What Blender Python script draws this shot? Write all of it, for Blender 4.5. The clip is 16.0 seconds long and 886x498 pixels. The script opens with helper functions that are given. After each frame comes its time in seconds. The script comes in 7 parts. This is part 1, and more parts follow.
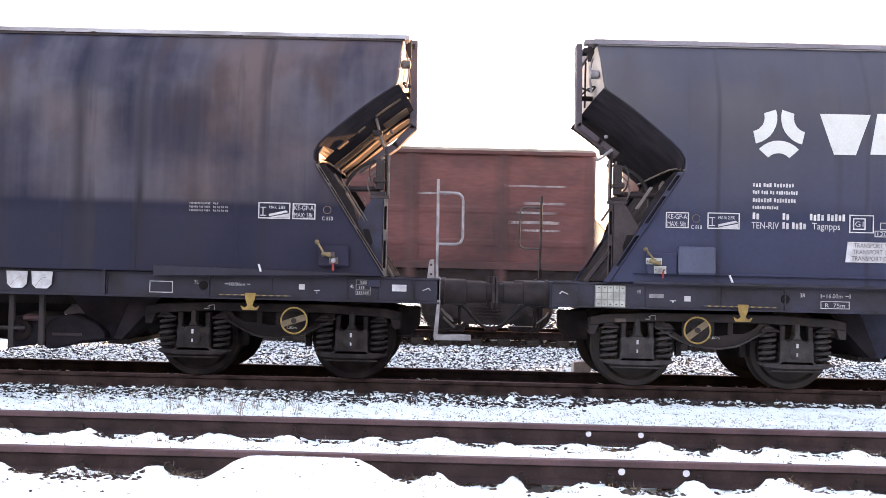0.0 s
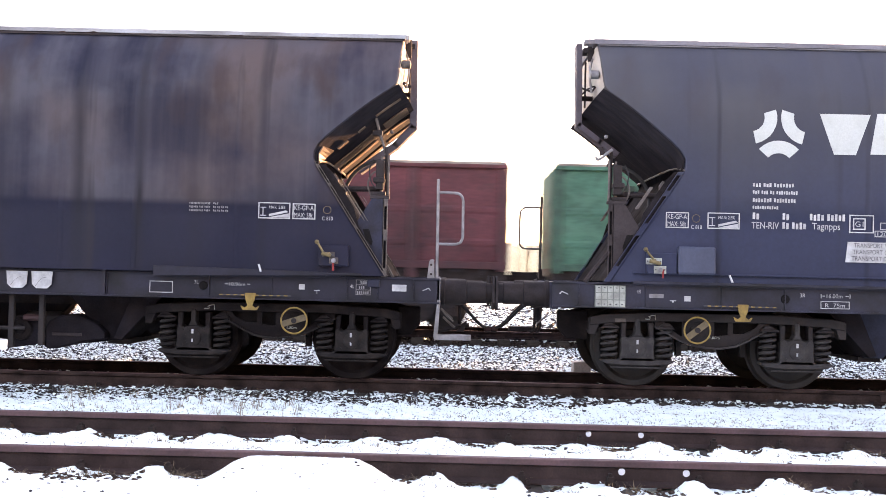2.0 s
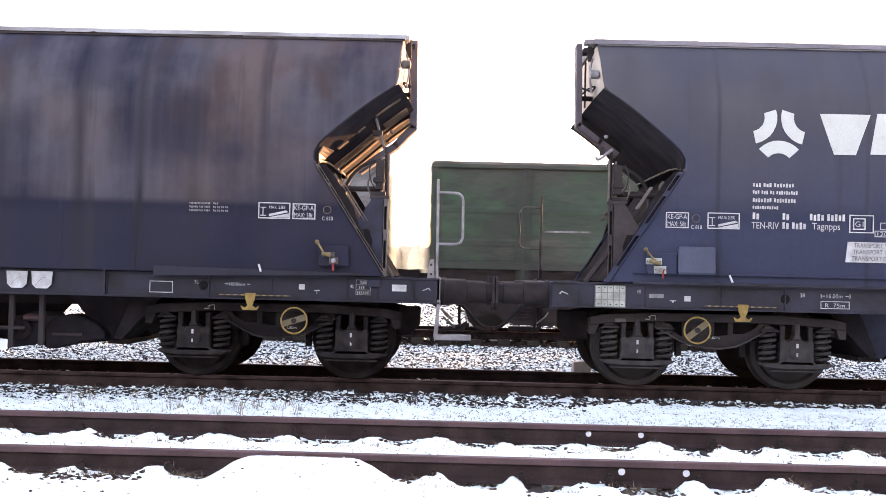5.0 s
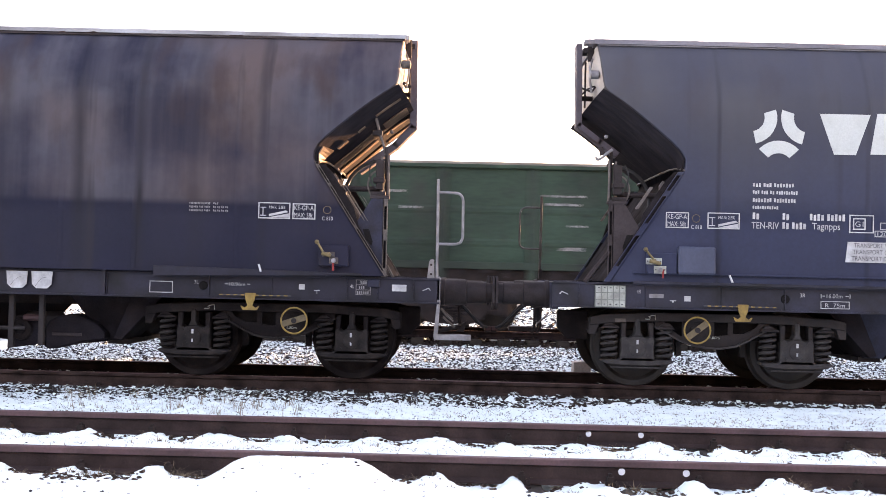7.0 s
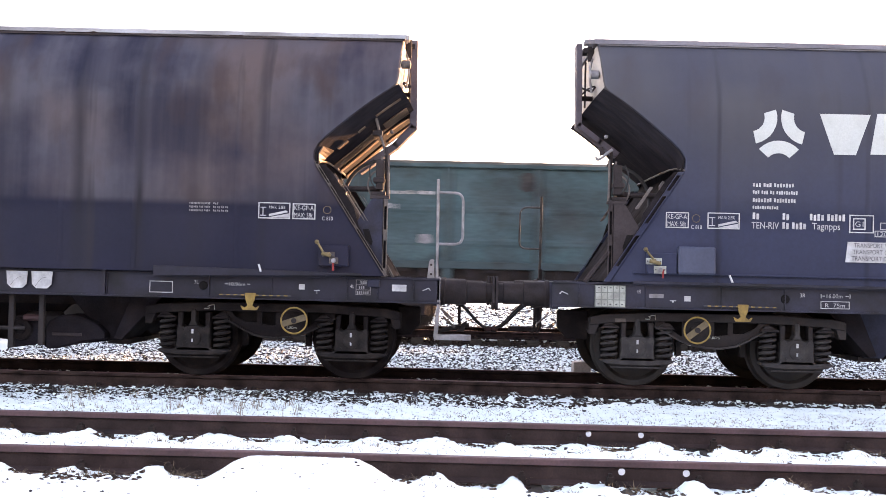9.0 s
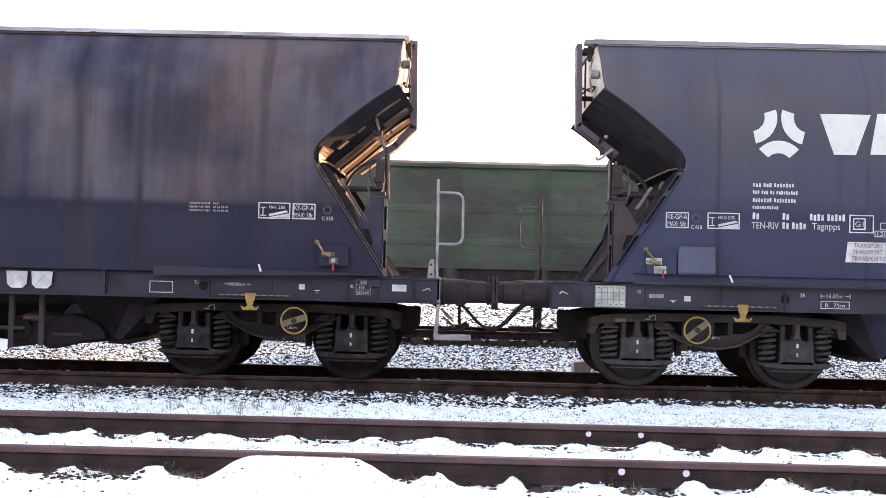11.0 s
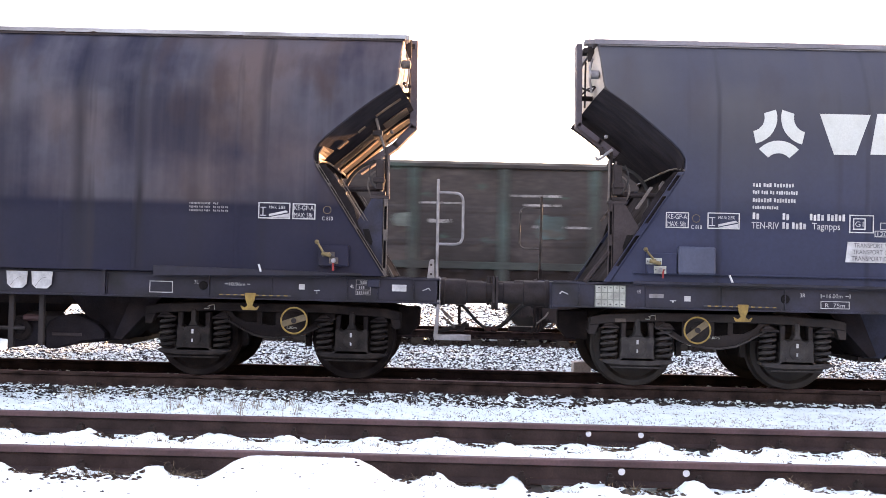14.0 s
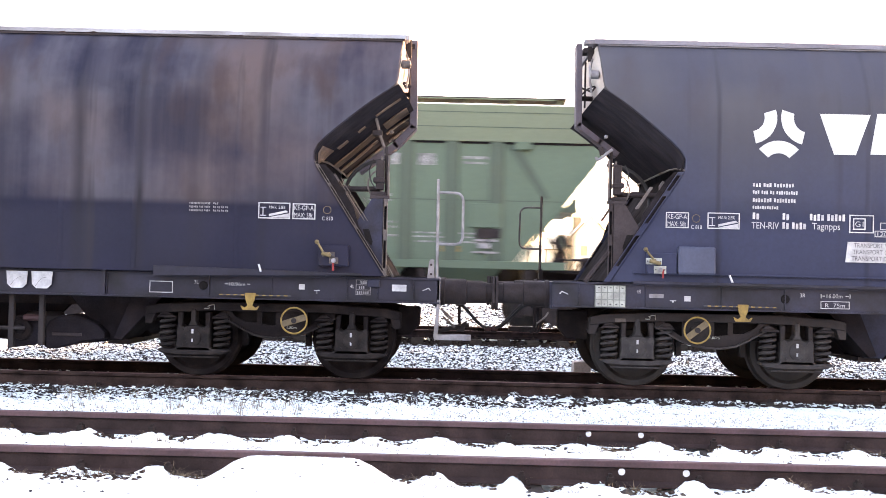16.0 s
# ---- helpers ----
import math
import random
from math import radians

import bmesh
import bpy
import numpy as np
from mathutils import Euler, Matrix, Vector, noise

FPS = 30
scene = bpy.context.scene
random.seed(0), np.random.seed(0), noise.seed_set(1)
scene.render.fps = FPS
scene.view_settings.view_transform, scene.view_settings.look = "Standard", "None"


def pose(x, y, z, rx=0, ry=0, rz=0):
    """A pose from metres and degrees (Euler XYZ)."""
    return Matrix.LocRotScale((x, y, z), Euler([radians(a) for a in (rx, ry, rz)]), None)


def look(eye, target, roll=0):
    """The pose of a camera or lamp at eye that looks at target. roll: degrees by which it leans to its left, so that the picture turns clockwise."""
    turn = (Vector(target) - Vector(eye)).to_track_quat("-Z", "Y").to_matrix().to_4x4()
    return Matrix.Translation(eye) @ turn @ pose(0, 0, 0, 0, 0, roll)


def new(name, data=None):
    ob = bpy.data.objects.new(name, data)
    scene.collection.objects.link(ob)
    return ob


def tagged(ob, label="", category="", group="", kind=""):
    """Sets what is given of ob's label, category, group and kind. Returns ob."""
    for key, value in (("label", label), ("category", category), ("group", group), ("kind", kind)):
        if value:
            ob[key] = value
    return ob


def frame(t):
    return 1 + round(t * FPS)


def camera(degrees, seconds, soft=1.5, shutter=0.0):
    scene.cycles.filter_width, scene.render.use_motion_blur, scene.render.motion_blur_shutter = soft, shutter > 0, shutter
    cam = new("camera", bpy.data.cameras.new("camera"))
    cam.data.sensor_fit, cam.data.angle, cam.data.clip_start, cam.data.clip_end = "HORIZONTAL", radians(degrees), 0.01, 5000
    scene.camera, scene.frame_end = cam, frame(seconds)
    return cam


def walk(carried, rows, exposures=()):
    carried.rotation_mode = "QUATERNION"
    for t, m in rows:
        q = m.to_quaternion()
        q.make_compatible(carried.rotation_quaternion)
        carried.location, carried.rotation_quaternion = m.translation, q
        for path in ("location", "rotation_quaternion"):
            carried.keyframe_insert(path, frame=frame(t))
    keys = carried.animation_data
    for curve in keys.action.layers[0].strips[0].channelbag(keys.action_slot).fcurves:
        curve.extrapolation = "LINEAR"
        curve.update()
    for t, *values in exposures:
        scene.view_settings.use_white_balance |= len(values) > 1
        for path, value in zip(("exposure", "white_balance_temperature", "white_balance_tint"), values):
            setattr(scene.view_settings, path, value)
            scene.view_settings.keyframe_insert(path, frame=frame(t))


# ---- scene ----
cam = camera(45.0, 16.0, 0.8, 0.3)
EYE = (-0.477, -13.253, 1.258)
VIEW = Matrix.Translation(EYE) @ Euler((radians(90 + 1.255), 0, radians(0.606))).to_matrix().to_4x4() @ pose(0, 0, 0, 0, 0, 1.356)
# the clip's camera follows the light a little: seconds and stops
GAIN = [(0.0, 0.13), (0.5, 0.14), (1.0, 0.22), (1.5, 0.0), (2.0, 0.08), (2.5, 0.0), (3.0, 0.05), (3.5, 0.12), (4.0, 0.12), (5.2, 0.06), (6.5, 0.03), (7.0, -0.08), (7.5, 0.03), (8.0, -0.05), (8.5, 0.05), (9.0, 0.0), (10.2, 0.02), (11.5, 0.03), (12.5, -0.02), (13.0, 0.02), (13.5, -0.04), (14.0, 0.03), (14.5, -0.03), (15.0, 0.03), (15.5, -0.28), (16.0, 0.41)]
walk(cam, [(0.0, VIEW), (16.0, VIEW)], [(t, 3.70 + g, 9600, 37.5) for t, g in GAIN])

# ---- light ----
SUN_ELEV, SUN_AZ = 5.5, 40.0  # degrees; azimuth from +x towards +y
world = bpy.data.worlds.new("sky")
scene.world = world
world.use_nodes = True
_wn = world.node_tree
_sky = _wn.nodes.new("ShaderNodeTexSky")
_sky.sky_type = "NISHITA"
_sky.sun_disc = False
_sky.sun_elevation = radians(SUN_ELEV)
_sky.sun_rotation = radians(90 - SUN_AZ)
_sky.dust_density, _sky.air_density, _sky.ozone_density = 1.0, 0.7, 1.0
_wn.links.new(_sky.outputs[0], _wn.nodes["Background"].inputs[0])
_wn.nodes["Background"].inputs[1].default_value = 0.15
_sd = bpy.data.lights.new("sun", "SUN")
_sd.energy, _sd.angle, _sd.color = 2.3, radians(0.6), (1.0, 0.72, 0.42)
sun = new("sun", _sd)
_dir = Vector((math.cos(radians(SUN_ELEV)) * math.cos(radians(SUN_AZ)), math.cos(radians(SUN_ELEV)) * math.sin(radians(SUN_AZ)), math.sin(radians(SUN_ELEV))))
sun.matrix_basis = look(_dir * 60, (0, 0, 0))

# ---- materials ----


def mat(name, base, rough=0.6, metal=0.0, vary=0.25, scale=3.0, bump=0.15, grain=60.0, tint=None, amount=0.0, tscale=1.5, stretch=(1, 1, 1), spec=0.4, rnd=0.0):
    """A painted, rusty or bare surface: two scales of tone, a second colour in patches, fine relief."""
    m = bpy.data.materials.new(name)
    m.use_nodes = True
    nt = m.node_tree
    n, l = nt.nodes, nt.links
    b = n["Principled BSDF"]
    tc = n.new("ShaderNodeTexCoord")
    mp = n.new("ShaderNodeMapping")
    mp.inputs["Scale"].default_value = stretch
    l.new(tc.outputs["Object"], mp.inputs[0])

    def noise_node(s, d=4):
        k = n.new("ShaderNodeTexNoise")
        k.inputs["Scale"].default_value, k.inputs["Detail"].default_value = s, d
        l.new(mp.outputs[0], k.inputs["Vector"])
        return k

    def ramp(src, a, c):
        k = n.new("ShaderNodeMapRange")
        k.inputs["From Min"].default_value, k.inputs["From Max"].default_value = 0.3, 0.7
        k.inputs["To Min"].default_value, k.inputs["To Max"].default_value = a, c
        l.new(src, k.inputs["Value"])
        return k.outputs[0]

    def math_node(op, a, c):
        k = n.new("ShaderNodeMath")
        k.operation = op
        for i, v in enumerate((a, c)):
            if isinstance(v, (int, float)):
                k.inputs[i].default_value = v
            else:
                l.new(v, k.inputs[i])
        return k.outputs[0]
    big, fine = noise_node(scale), noise_node(grain, 3)
    tone = math_node("MULTIPLY", ramp(big.outputs["Fac"], 1 - vary, 1 + vary), ramp(fine.outputs["Fac"], 1 - vary * 0.5, 1 + vary * 0.5))
    if rnd:
        oi = n.new("ShaderNodeObjectInfo")
        tone = math_node("MULTIPLY", tone, math_node("ADD", 1 - rnd, math_node("MULTIPLY", oi.outputs["Random"], 2 * rnd)))
    col = n.new("ShaderNodeMix")
    col.data_type = "RGBA"
    col.inputs["A"].default_value = (*base, 1)
    col.inputs["B"].default_value = (*(tint or base), 1)
    patch = noise_node(tscale, 6)
    l.new(math_node("MULTIPLY", ramp(patch.outputs["Fac"], -0.6, 1.4), amount), col.inputs["Factor"])
    mul = n.new("ShaderNodeVectorMath")
    mul.operation = "SCALE"
    l.new(col.outputs["Result"], mul.inputs[0])
    l.new(tone, mul.inputs["Scale"])
    l.new(mul.outputs[0], b.inputs["Base Color"])
    l.new(math_node("MULTIPLY", ramp(patch.outputs["Fac"], 0.85, 1.15), rough), b.inputs["Roughness"])
    b.inputs["Metallic"].default_value = metal
    b.inputs["Specular IOR Level"].default_value = spec
    if bump:
        bp = n.new("ShaderNodeBump")
        bp.inputs["Strength"].default_value, bp.inputs["Distance"].default_value = bump, 0.01
        l.new(fine.outputs["Fac"], bp.inputs["Height"])
        l.new(bp.outputs[0], b.inputs["Normal"])
    return m


def snow_on(name, stone, snow, lo=0.35, hi=0.7, scale=9.0, rough=0.9, bumps=0.5):
    """Snow that lies on the faces that look up, thinned by noise, over bare stone or soil."""
    m = mat(name, stone, rough, 0, 0.5, 7.0, bumps, 45.0)
    nt = m.node_tree
    n, l = nt.nodes, nt.links
    b = n["Principled BSDF"]
    g = n.new("ShaderNodeNewGeometry")
    sx = n.new("ShaderNodeSeparateXYZ")
    l.new(g.outputs["Normal"], sx.inputs[0])
    k = n.new("ShaderNodeTexNoise")
    k.inputs["Scale"].default_value, k.inputs["Detail"].default_value = scale, 5
    l.new(g.outputs["Position"], k.inputs["Vector"])
    add = n.new("ShaderNodeMath")
    add.operation = "MULTIPLY_ADD"
    l.new(k.outputs["Fac"], add.inputs[0])
    add.inputs[1].default_value = 1.1
    l.new(sx.outputs["Z"], add.inputs[2])
    r = n.new("ShaderNodeMapRange")
    r.inputs["From Min"].default_value, r.inputs["From Max"].default_value = lo + 0.55, hi + 0.55
    l.new(add.outputs[0], r.inputs["Value"])
    mix = n.new("ShaderNodeMix")
    mix.data_type = "RGBA"
    old = b.inputs["Base Color"].links[0].from_socket
    l.new(r.outputs[0], mix.inputs["Factor"])
    l.new(old, mix.inputs["A"])
    mix.inputs["B"].default_value = (*snow, 1)
    l.new(mix.outputs["Result"], b.inputs["Base Color"])
    return m


SNOW = (0.75, 0.865, 0.86)


def hull_paint(name, base, rust, low, high, top, bands=(), even=0.0, gloss=0.4, mid=0.5, blue=None):
    """Wagon paint with rain streaks: rust-brown dirt in upright streaks, and patches of clean paint; it pales upward,
    by dust and by sky light put into the colour.
    """
    m = mat(name, base, 0.6, 0, 0.14, 0.9, 0.04, 25, spec=gloss)
    n, l = m.node_tree.nodes, m.node_tree.links
    b = n["Principled BSDF"]
    tc = n.new("ShaderNodeTexCoord")

    def field(sc, s, detail, lo, hi):
        mp = n.new("ShaderNodeMapping")
        mp.inputs["Scale"].default_value = sc
        l.new(tc.outputs["Object"], mp.inputs[0])
        k = n.new("ShaderNodeTexNoise")
        k.inputs["Scale"].default_value, k.inputs["Detail"].default_value = s, detail
        l.new(mp.outputs[0], k.inputs["Vector"])
        r = n.new("ShaderNodeMapRange")
        r.inputs["From Min"].default_value, r.inputs["From Max"].default_value = lo, hi
        l.new(k.outputs["Fac"], r.inputs["Value"])
        return r.outputs[0]

    def op(kind, p, q):
        k = n.new("ShaderNodeMath")
        k.operation = kind
        for i, v in enumerate((p, q)):
            if isinstance(v, (int, float)):
                k.inputs[i].default_value = v
            else:
                l.new(v, k.inputs[i])
        return k.outputs[0]
    streak = field((1.0, 0.3, 0.10), 2.6, 6, 0.40, 0.66)
    fine = field((1.0, 0.3, 0.06), 11.0, 4, 0.35, 0.7)
    cloud = field((0.6, 0.6, 0.6), 1.1, 5, 0.41, 0.59)
    sep = n.new("ShaderNodeSeparateXYZ")
    l.new(tc.outputs["Object"], sep.inputs[0])
    # paler with height: dust, and the curved top's sky light as colour
    r = n.new("ShaderNodeMapRange")
    r.inputs["From Min"].default_value, r.inputs["From Max"].default_value = 2.0, 3.2
    r.inputs["To Min"].default_value, r.inputs["To Max"].default_value = mid, high
    l.new(sep.outputs["Z"], r.inputs["Value"])
    seam = n.new("ShaderNodeMapRange")
    seam.interpolation_type = "SMOOTHSTEP"
    seam.inputs["From Min"].default_value, seam.inputs["From Max"].default_value = 1.93, 2.03
    seam.inputs["To Min"].default_value = low / mid
    l.new(sep.outputs["Z"], seam.inputs["Value"])
    dust_sky = op("MULTIPLY", r.outputs[0], seam.outputs[0])
    amt = op("MULTIPLY", op("ADD", op("MULTIPLY", streak, 0.34), op("ADD", op("MULTIPLY", fine, 0.12), op("MULTIPLY", cloud, 0.66))), dust_sky)
    amt = op("ADD", op("MULTIPLY", amt, 1 - even), op("MULTIPLY", dust_sky, even * 0.62))
    mix = n.new("ShaderNodeMix")
    mix.data_type = "RGBA"
    old = b.inputs["Base Color"].links[0].from_socket
    l.new(op("MINIMUM", amt, 1.0), mix.inputs["Factor"])
    l.new(old, mix.inputs["A"])
    # the dust itself is browner here, bluer there
    tone = n.new("ShaderNodeMix")
    tone.data_type = "RGBA"
    l.new(field((0.5, 0.5, 0.8), 0.8, 3, 0.40, 0.60), tone.inputs["Factor"])
    tone.inputs["A"].default_value = (*rust, 1)
    tone.inputs["B"].default_value = (*(blue or rust), 1)
    l.new(tone.outputs["Result"], mix.inputs["B"])
    # soot bleeding down the plate joints
    soot = field((1.0, 0.2, 0.05), 4.5, 3, 0.62, 0.74)
    mix2 = n.new("ShaderNodeMix")
    mix2.data_type = "RGBA"
    l.new(op("MULTIPLY", soot, top), mix2.inputs["Factor"])
    l.new(mix.outputs["Result"], mix2.inputs["A"])
    mix2.inputs["B"].default_value = (0.020, 0.018, 0.022, 1)
    last = mix2.outputs["Result"]
    # rust blooms, ragged and drawn down by rain
    bloom = op("MULTIPLY", field((1.0, 0.4, 0.45), 2.3, 7, 0.54, 0.72), op("MULTIPLY", dust_sky, top * 0.75))
    mx = n.new("ShaderNodeMix")
    mx.data_type = "RGBA"
    l.new(op("MINIMUM", bloom, 0.85), mx.inputs["Factor"])
    l.new(last, mx.inputs["A"])
    mx.inputs["B"].default_value = (0.046, 0.026, 0.024, 1)
    last = mx.outputs["Result"]
    # soft stains that ran down from single plate joints
    for x0, wide, dark in bands:
        off = op("ABSOLUTE", op("SUBTRACT", op("ADD", sep.outputs["X"], op("MULTIPLY", fine, 0.02)), x0), 0.0)
        f = n.new("ShaderNodeMapRange")
        f.interpolation_type = "SMOOTHSTEP"
        f.inputs["From Min"].default_value, f.inputs["From Max"].default_value = 0.0, wide
        f.inputs["To Min"].default_value, f.inputs["To Max"].default_value = dark, 0.0
        l.new(off, f.inputs["Value"])
        mx = n.new("ShaderNodeMix")
        mx.data_type = "RGBA"
        l.new(op("MULTIPLY", f.outputs[0], op("ADD", 0.35, op("MULTIPLY", cloud, 0.65))), mx.inputs["Factor"])
        l.new(last, mx.inputs["A"])
        mx.inputs["B"].default_value = (0.012, 0.011, 0.016, 1)
        last = mx.outputs["Result"]
    l.new(last, b.inputs["Base Color"])
    return m


M_blue = hull_paint("blue_paint", (0.0220, 0.0292, 0.0620), (0.080, 0.079, 0.085), 0.10, 1.18, 0.25, ((2.44, 0.05, 0.5), (4.08, 0.05, 0.55)), 0.72, gloss=0.27, mid=0.30)
M_blue_old = hull_paint("weathered_blue_paint", (0.0092, 0.0102, 0.0265), (0.098, 0.070, 0.069), 0.05, 1.35, 0.7, ((-3.98, 0.09, 0.95), (-4.66, 0.13, 0.75), (-2.62, 0.09, 0.45), (-3.35, 0.16, 0.35), (-5.5, 0.12, 0.4)), gloss=0.25, mid=0.98, blue=(0.070, 0.068, 0.086))
M_blue_clean = mat("blue_sole_paint", (0.0225, 0.0235, 0.041), 0.55, 0, 0.25, 2.0, 0.06, 40, (0.014, 0.013, 0.016), 0.8, 3.0)
M_sole_old = mat("sooty_blue_sole_paint", (0.0135, 0.0128, 0.0265), 0.6, 0, 0.25, 2.0, 0.06, 40, (0.010, 0.009, 0.012), 0.8, 3.0)
# near black for insides seen through openings, their shade as colour
M_deep = mat("deep_soot", (0.018, 0.0155, 0.0155), 0.95, 0, 0.3, 6, 0.1, 60, spec=0.05)
M_under_dark = mat("sooty_underbody", (0.0165, 0.0140, 0.0175), 0.85, 0, 0.3, 4, 0.15, 50, (0.024, 0.018, 0.018), 0.6, 3.0, spec=0.08)
M_gusset = mat("brown_grimy_plate", (0.050, 0.038, 0.039), 0.7, 0, 0.25, 3, 0.15, 50, (0.032, 0.025, 0.025), 0.7, 4.0, spec=0.2)
M_gusset_blue = mat("grimy_blue_plate", (0.026, 0.029, 0.052), 0.65, 0, 0.25, 3, 0.1, 50, (0.022, 0.020, 0.026), 0.7, 4.0, spec=0.25)
M_frame = mat("faded_end_frame_paint", (0.105, 0.088, 0.105), 0.7, 0, 0.25, 3, 0.15, 50, (0.060, 0.045, 0.050), 0.6, 3.0)
M_end = mat("pale_end_wall_paint", (0.50, 0.47, 0.44), 0.7, 0, 0.2, 2.5, 0.1, 40, (0.30, 0.25, 0.22), 0.6, 2.5)
M_roof_blue = mat("faded_roof_paint", (0.20, 0.185, 0.20), 0.8, 0, 0.2, 2, 0.15, 40, (0.085, 0.080, 0.088), 0.7, 1.5)
M_roof_rim = mat("scuffed_roof_rim", (0.20, 0.19, 0.20), 0.7, 0, 0.25, 3, 0.15, 40, (0.10, 0.09, 0.09), 0.8, 2.0)
# dark streaky tone, dulled to hold the shade between the sun stripes
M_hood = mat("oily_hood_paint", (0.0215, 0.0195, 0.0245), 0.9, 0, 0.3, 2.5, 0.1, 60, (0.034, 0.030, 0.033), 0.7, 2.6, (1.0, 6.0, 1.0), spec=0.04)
M_roof = mat("dusty_roof_paint", (0.36, 0.36, 0.37), 0.8, 0, 0.2, 2.5, 0.2, 40, (0.20, 0.185, 0.185), 0.8, 1.6)
M_dark = mat("oily_steel", (0.029, 0.0225, 0.0235), 0.7, 0.1, 0.35, 6, 0.2, 70, (0.042, 0.031, 0.029), 0.6, 4.0, spec=0.2)
# near black for recesses and gaps, their shade put into the colour
M_recess = mat("soot", (0.024, 0.0205, 0.0225), 0.95, 0, 0.3, 6, 0.1, 60, (0.018, 0.014, 0.012), 0.6, 4.0, spec=0.03)
M_hole = mat("packed_snow", (0.82, 0.84, 0.88), 0.9, 0, 0.05, 8, 0.1, 60)
M_bogie = mat("grimy_bogie_steel", (0.0225, 0.0168, 0.0178), 0.75, 0.1, 0.3, 5, 0.2, 60, (0.033, 0.025, 0.0235), 0.7, 5.0)
M_bogie_old = mat("sooty_bogie_steel", (0.0165, 0.0124, 0.0134), 0.8, 0.1, 0.3, 5, 0.2, 60, (0.027, 0.021, 0.0195), 0.7, 5.0, spec=0.12)
M_box_old = mat("sooty_axle_box", (0.0198, 0.0164, 0.0166), 0.75, 0.1, 0.3, 8, 0.2, 60, (0.042, 0.035, 0.032), 0.7, 7.0, spec=0.15)
M_box = mat("dusty_axle_box", (0.030, 0.026, 0.0265), 0.7, 0.1, 0.3, 8, 0.2, 60, (0.058, 0.050, 0.047), 0.7, 7.0)
M_wheel = mat("brake_dusted_wheel", (0.0255, 0.0217, 0.0217), 0.6, 0.3, 0.25, 6, 0.15, 60, (0.048, 0.038, 0.033), 0.5, 4.0)
M_grey = mat("galvanised_steel", (0.28, 0.27, 0.28), 0.5, 0.5, 0.2, 8, 0.1, 90, (0.12, 0.11, 0.11), 0.5, 6.0)
M_rail_grey = mat("grimy_hand_rail", (0.085, 0.078, 0.076), 0.5, 0.4, 0.3, 8, 0.1, 90, (0.05, 0.042, 0.04), 0.6, 6.0)
# pale tone for worn edges, and for light painted on thin parts
M_edge = mat("worn_pale_edge", (0.11, 0.092, 0.086), 0.55, 0.2, 0.35, 9, 0.2, 70, (0.10, 0.08, 0.07), 0.7, 12.0)
# pale tan that puts the hood's sun stripes into the colour
M_under = mat("bare_primer", (0.128, 0.082, 0.060), 0.6, 0, 0.3, 4, 0.1, 50, (0.06, 0.042, 0.034), 0.7, 2.2, (1, 3.0, 1), spec=0.35)
M_yellow = mat("chipped_yellow_paint", (0.31, 0.19, 0.05), 0.55, 0, 0.2, 12, 0.1, 80, (0.16, 0.10, 0.04), 0.5, 14.0)
M_brass = mat("brass", (0.26, 0.19, 0.10), 0.4, 0.8, 0.2, 12, 0.1, 80)
M_red = mat("red_paint", (0.32, 0.03, 0.03), 0.5, 0, 0.2, 12, 0.1, 80)
M_white = mat("white_marking_paint", (0.50, 0.50, 0.50), 0.6, 0, 0.18, 10, 0.0, 60, (0.32, 0.31, 0.32), 0.5, 9.0)
M_logo = mat("pale_logo_paint", (0.54, 0.57, 0.54), 0.6, 0, 0.12, 4, 0.0, 60, (0.46, 0.48, 0.46), 0.5, 4.0)
M_label = mat("pale_plate_paint", (0.40, 0.42, 0.37), 0.6, 0, 0.2, 9, 0.05, 60, (0.22, 0.22, 0.20), 0.6, 7.0)
M_ink = mat("dark_print", (0.07, 0.07, 0.08), 0.7, 0, 0.1, 8, 0.0, 60)
M_rubber = mat("rubber", (0.022, 0.021, 0.022), 0.7, 0, 0.2, 12, 0.1, 90)
M_chair = mat("rusty_chair", (0.0300, 0.0210, 0.0190), 0.85, 0, 0.3, 6, 0.3, 70, (0.035, 0.024, 0.022), 0.7, 8.0, spec=0.15)
M_rail = mat("rusty_rail", (0.0516, 0.0281, 0.0250), 0.85, 0.1, 0.3, 3, 0.3, 70, (0.026, 0.015, 0.015), 0.7, 5.0)
M_head = mat("rolled_rail_head", (0.1187, 0.0619, 0.0634), 0.6, 0.25, 0.25, 3, 0.1, 60, (0.095, 0.058, 0.055), 0.6, 8.0)
M_rail_brown = mat("brown_dirty_rail", (0.054, 0.034, 0.030), 0.9, 0.0, 0.35, 3, 0.3, 70, (0.018, 0.011, 0.010), 0.7, 5.0, spec=0.12)
# shade under the wagons put into the rail colour; running line shares it
M_rail_dark = mat("oily_dark_rail", (0.027, 0.016, 0.015), 0.9, 0.0, 0.3, 3, 0.3, 70, (0.012, 0.008, 0.008), 0.7, 5.0, spec=0.12)
M_sleeper = mat("tarred_sleeper", (0.026, 0.021, 0.018), 0.9, 0, 0.4, 5, 0.4, 40, (0.045, 0.035, 0.028), 0.6, 4.0, (0.3, 1, 1))
M_snow = snow_on("snow", (0.13, 0.115, 0.105), SNOW, 0.10, 0.32, 22.0, 0.9, 0.6)
M_soil = mat("dark_ballast_and_soil", (0.030, 0.022, 0.019), 0.95, 0, 0.4, 6, 0.3, 40, (0.055, 0.042, 0.034), 0.7, 5.0, spec=0.1)
M_stone = snow_on("snowy_ballast_stone", (0.034, 0.032, 0.037), SNOW, 0.50, 0.60, 14.0)
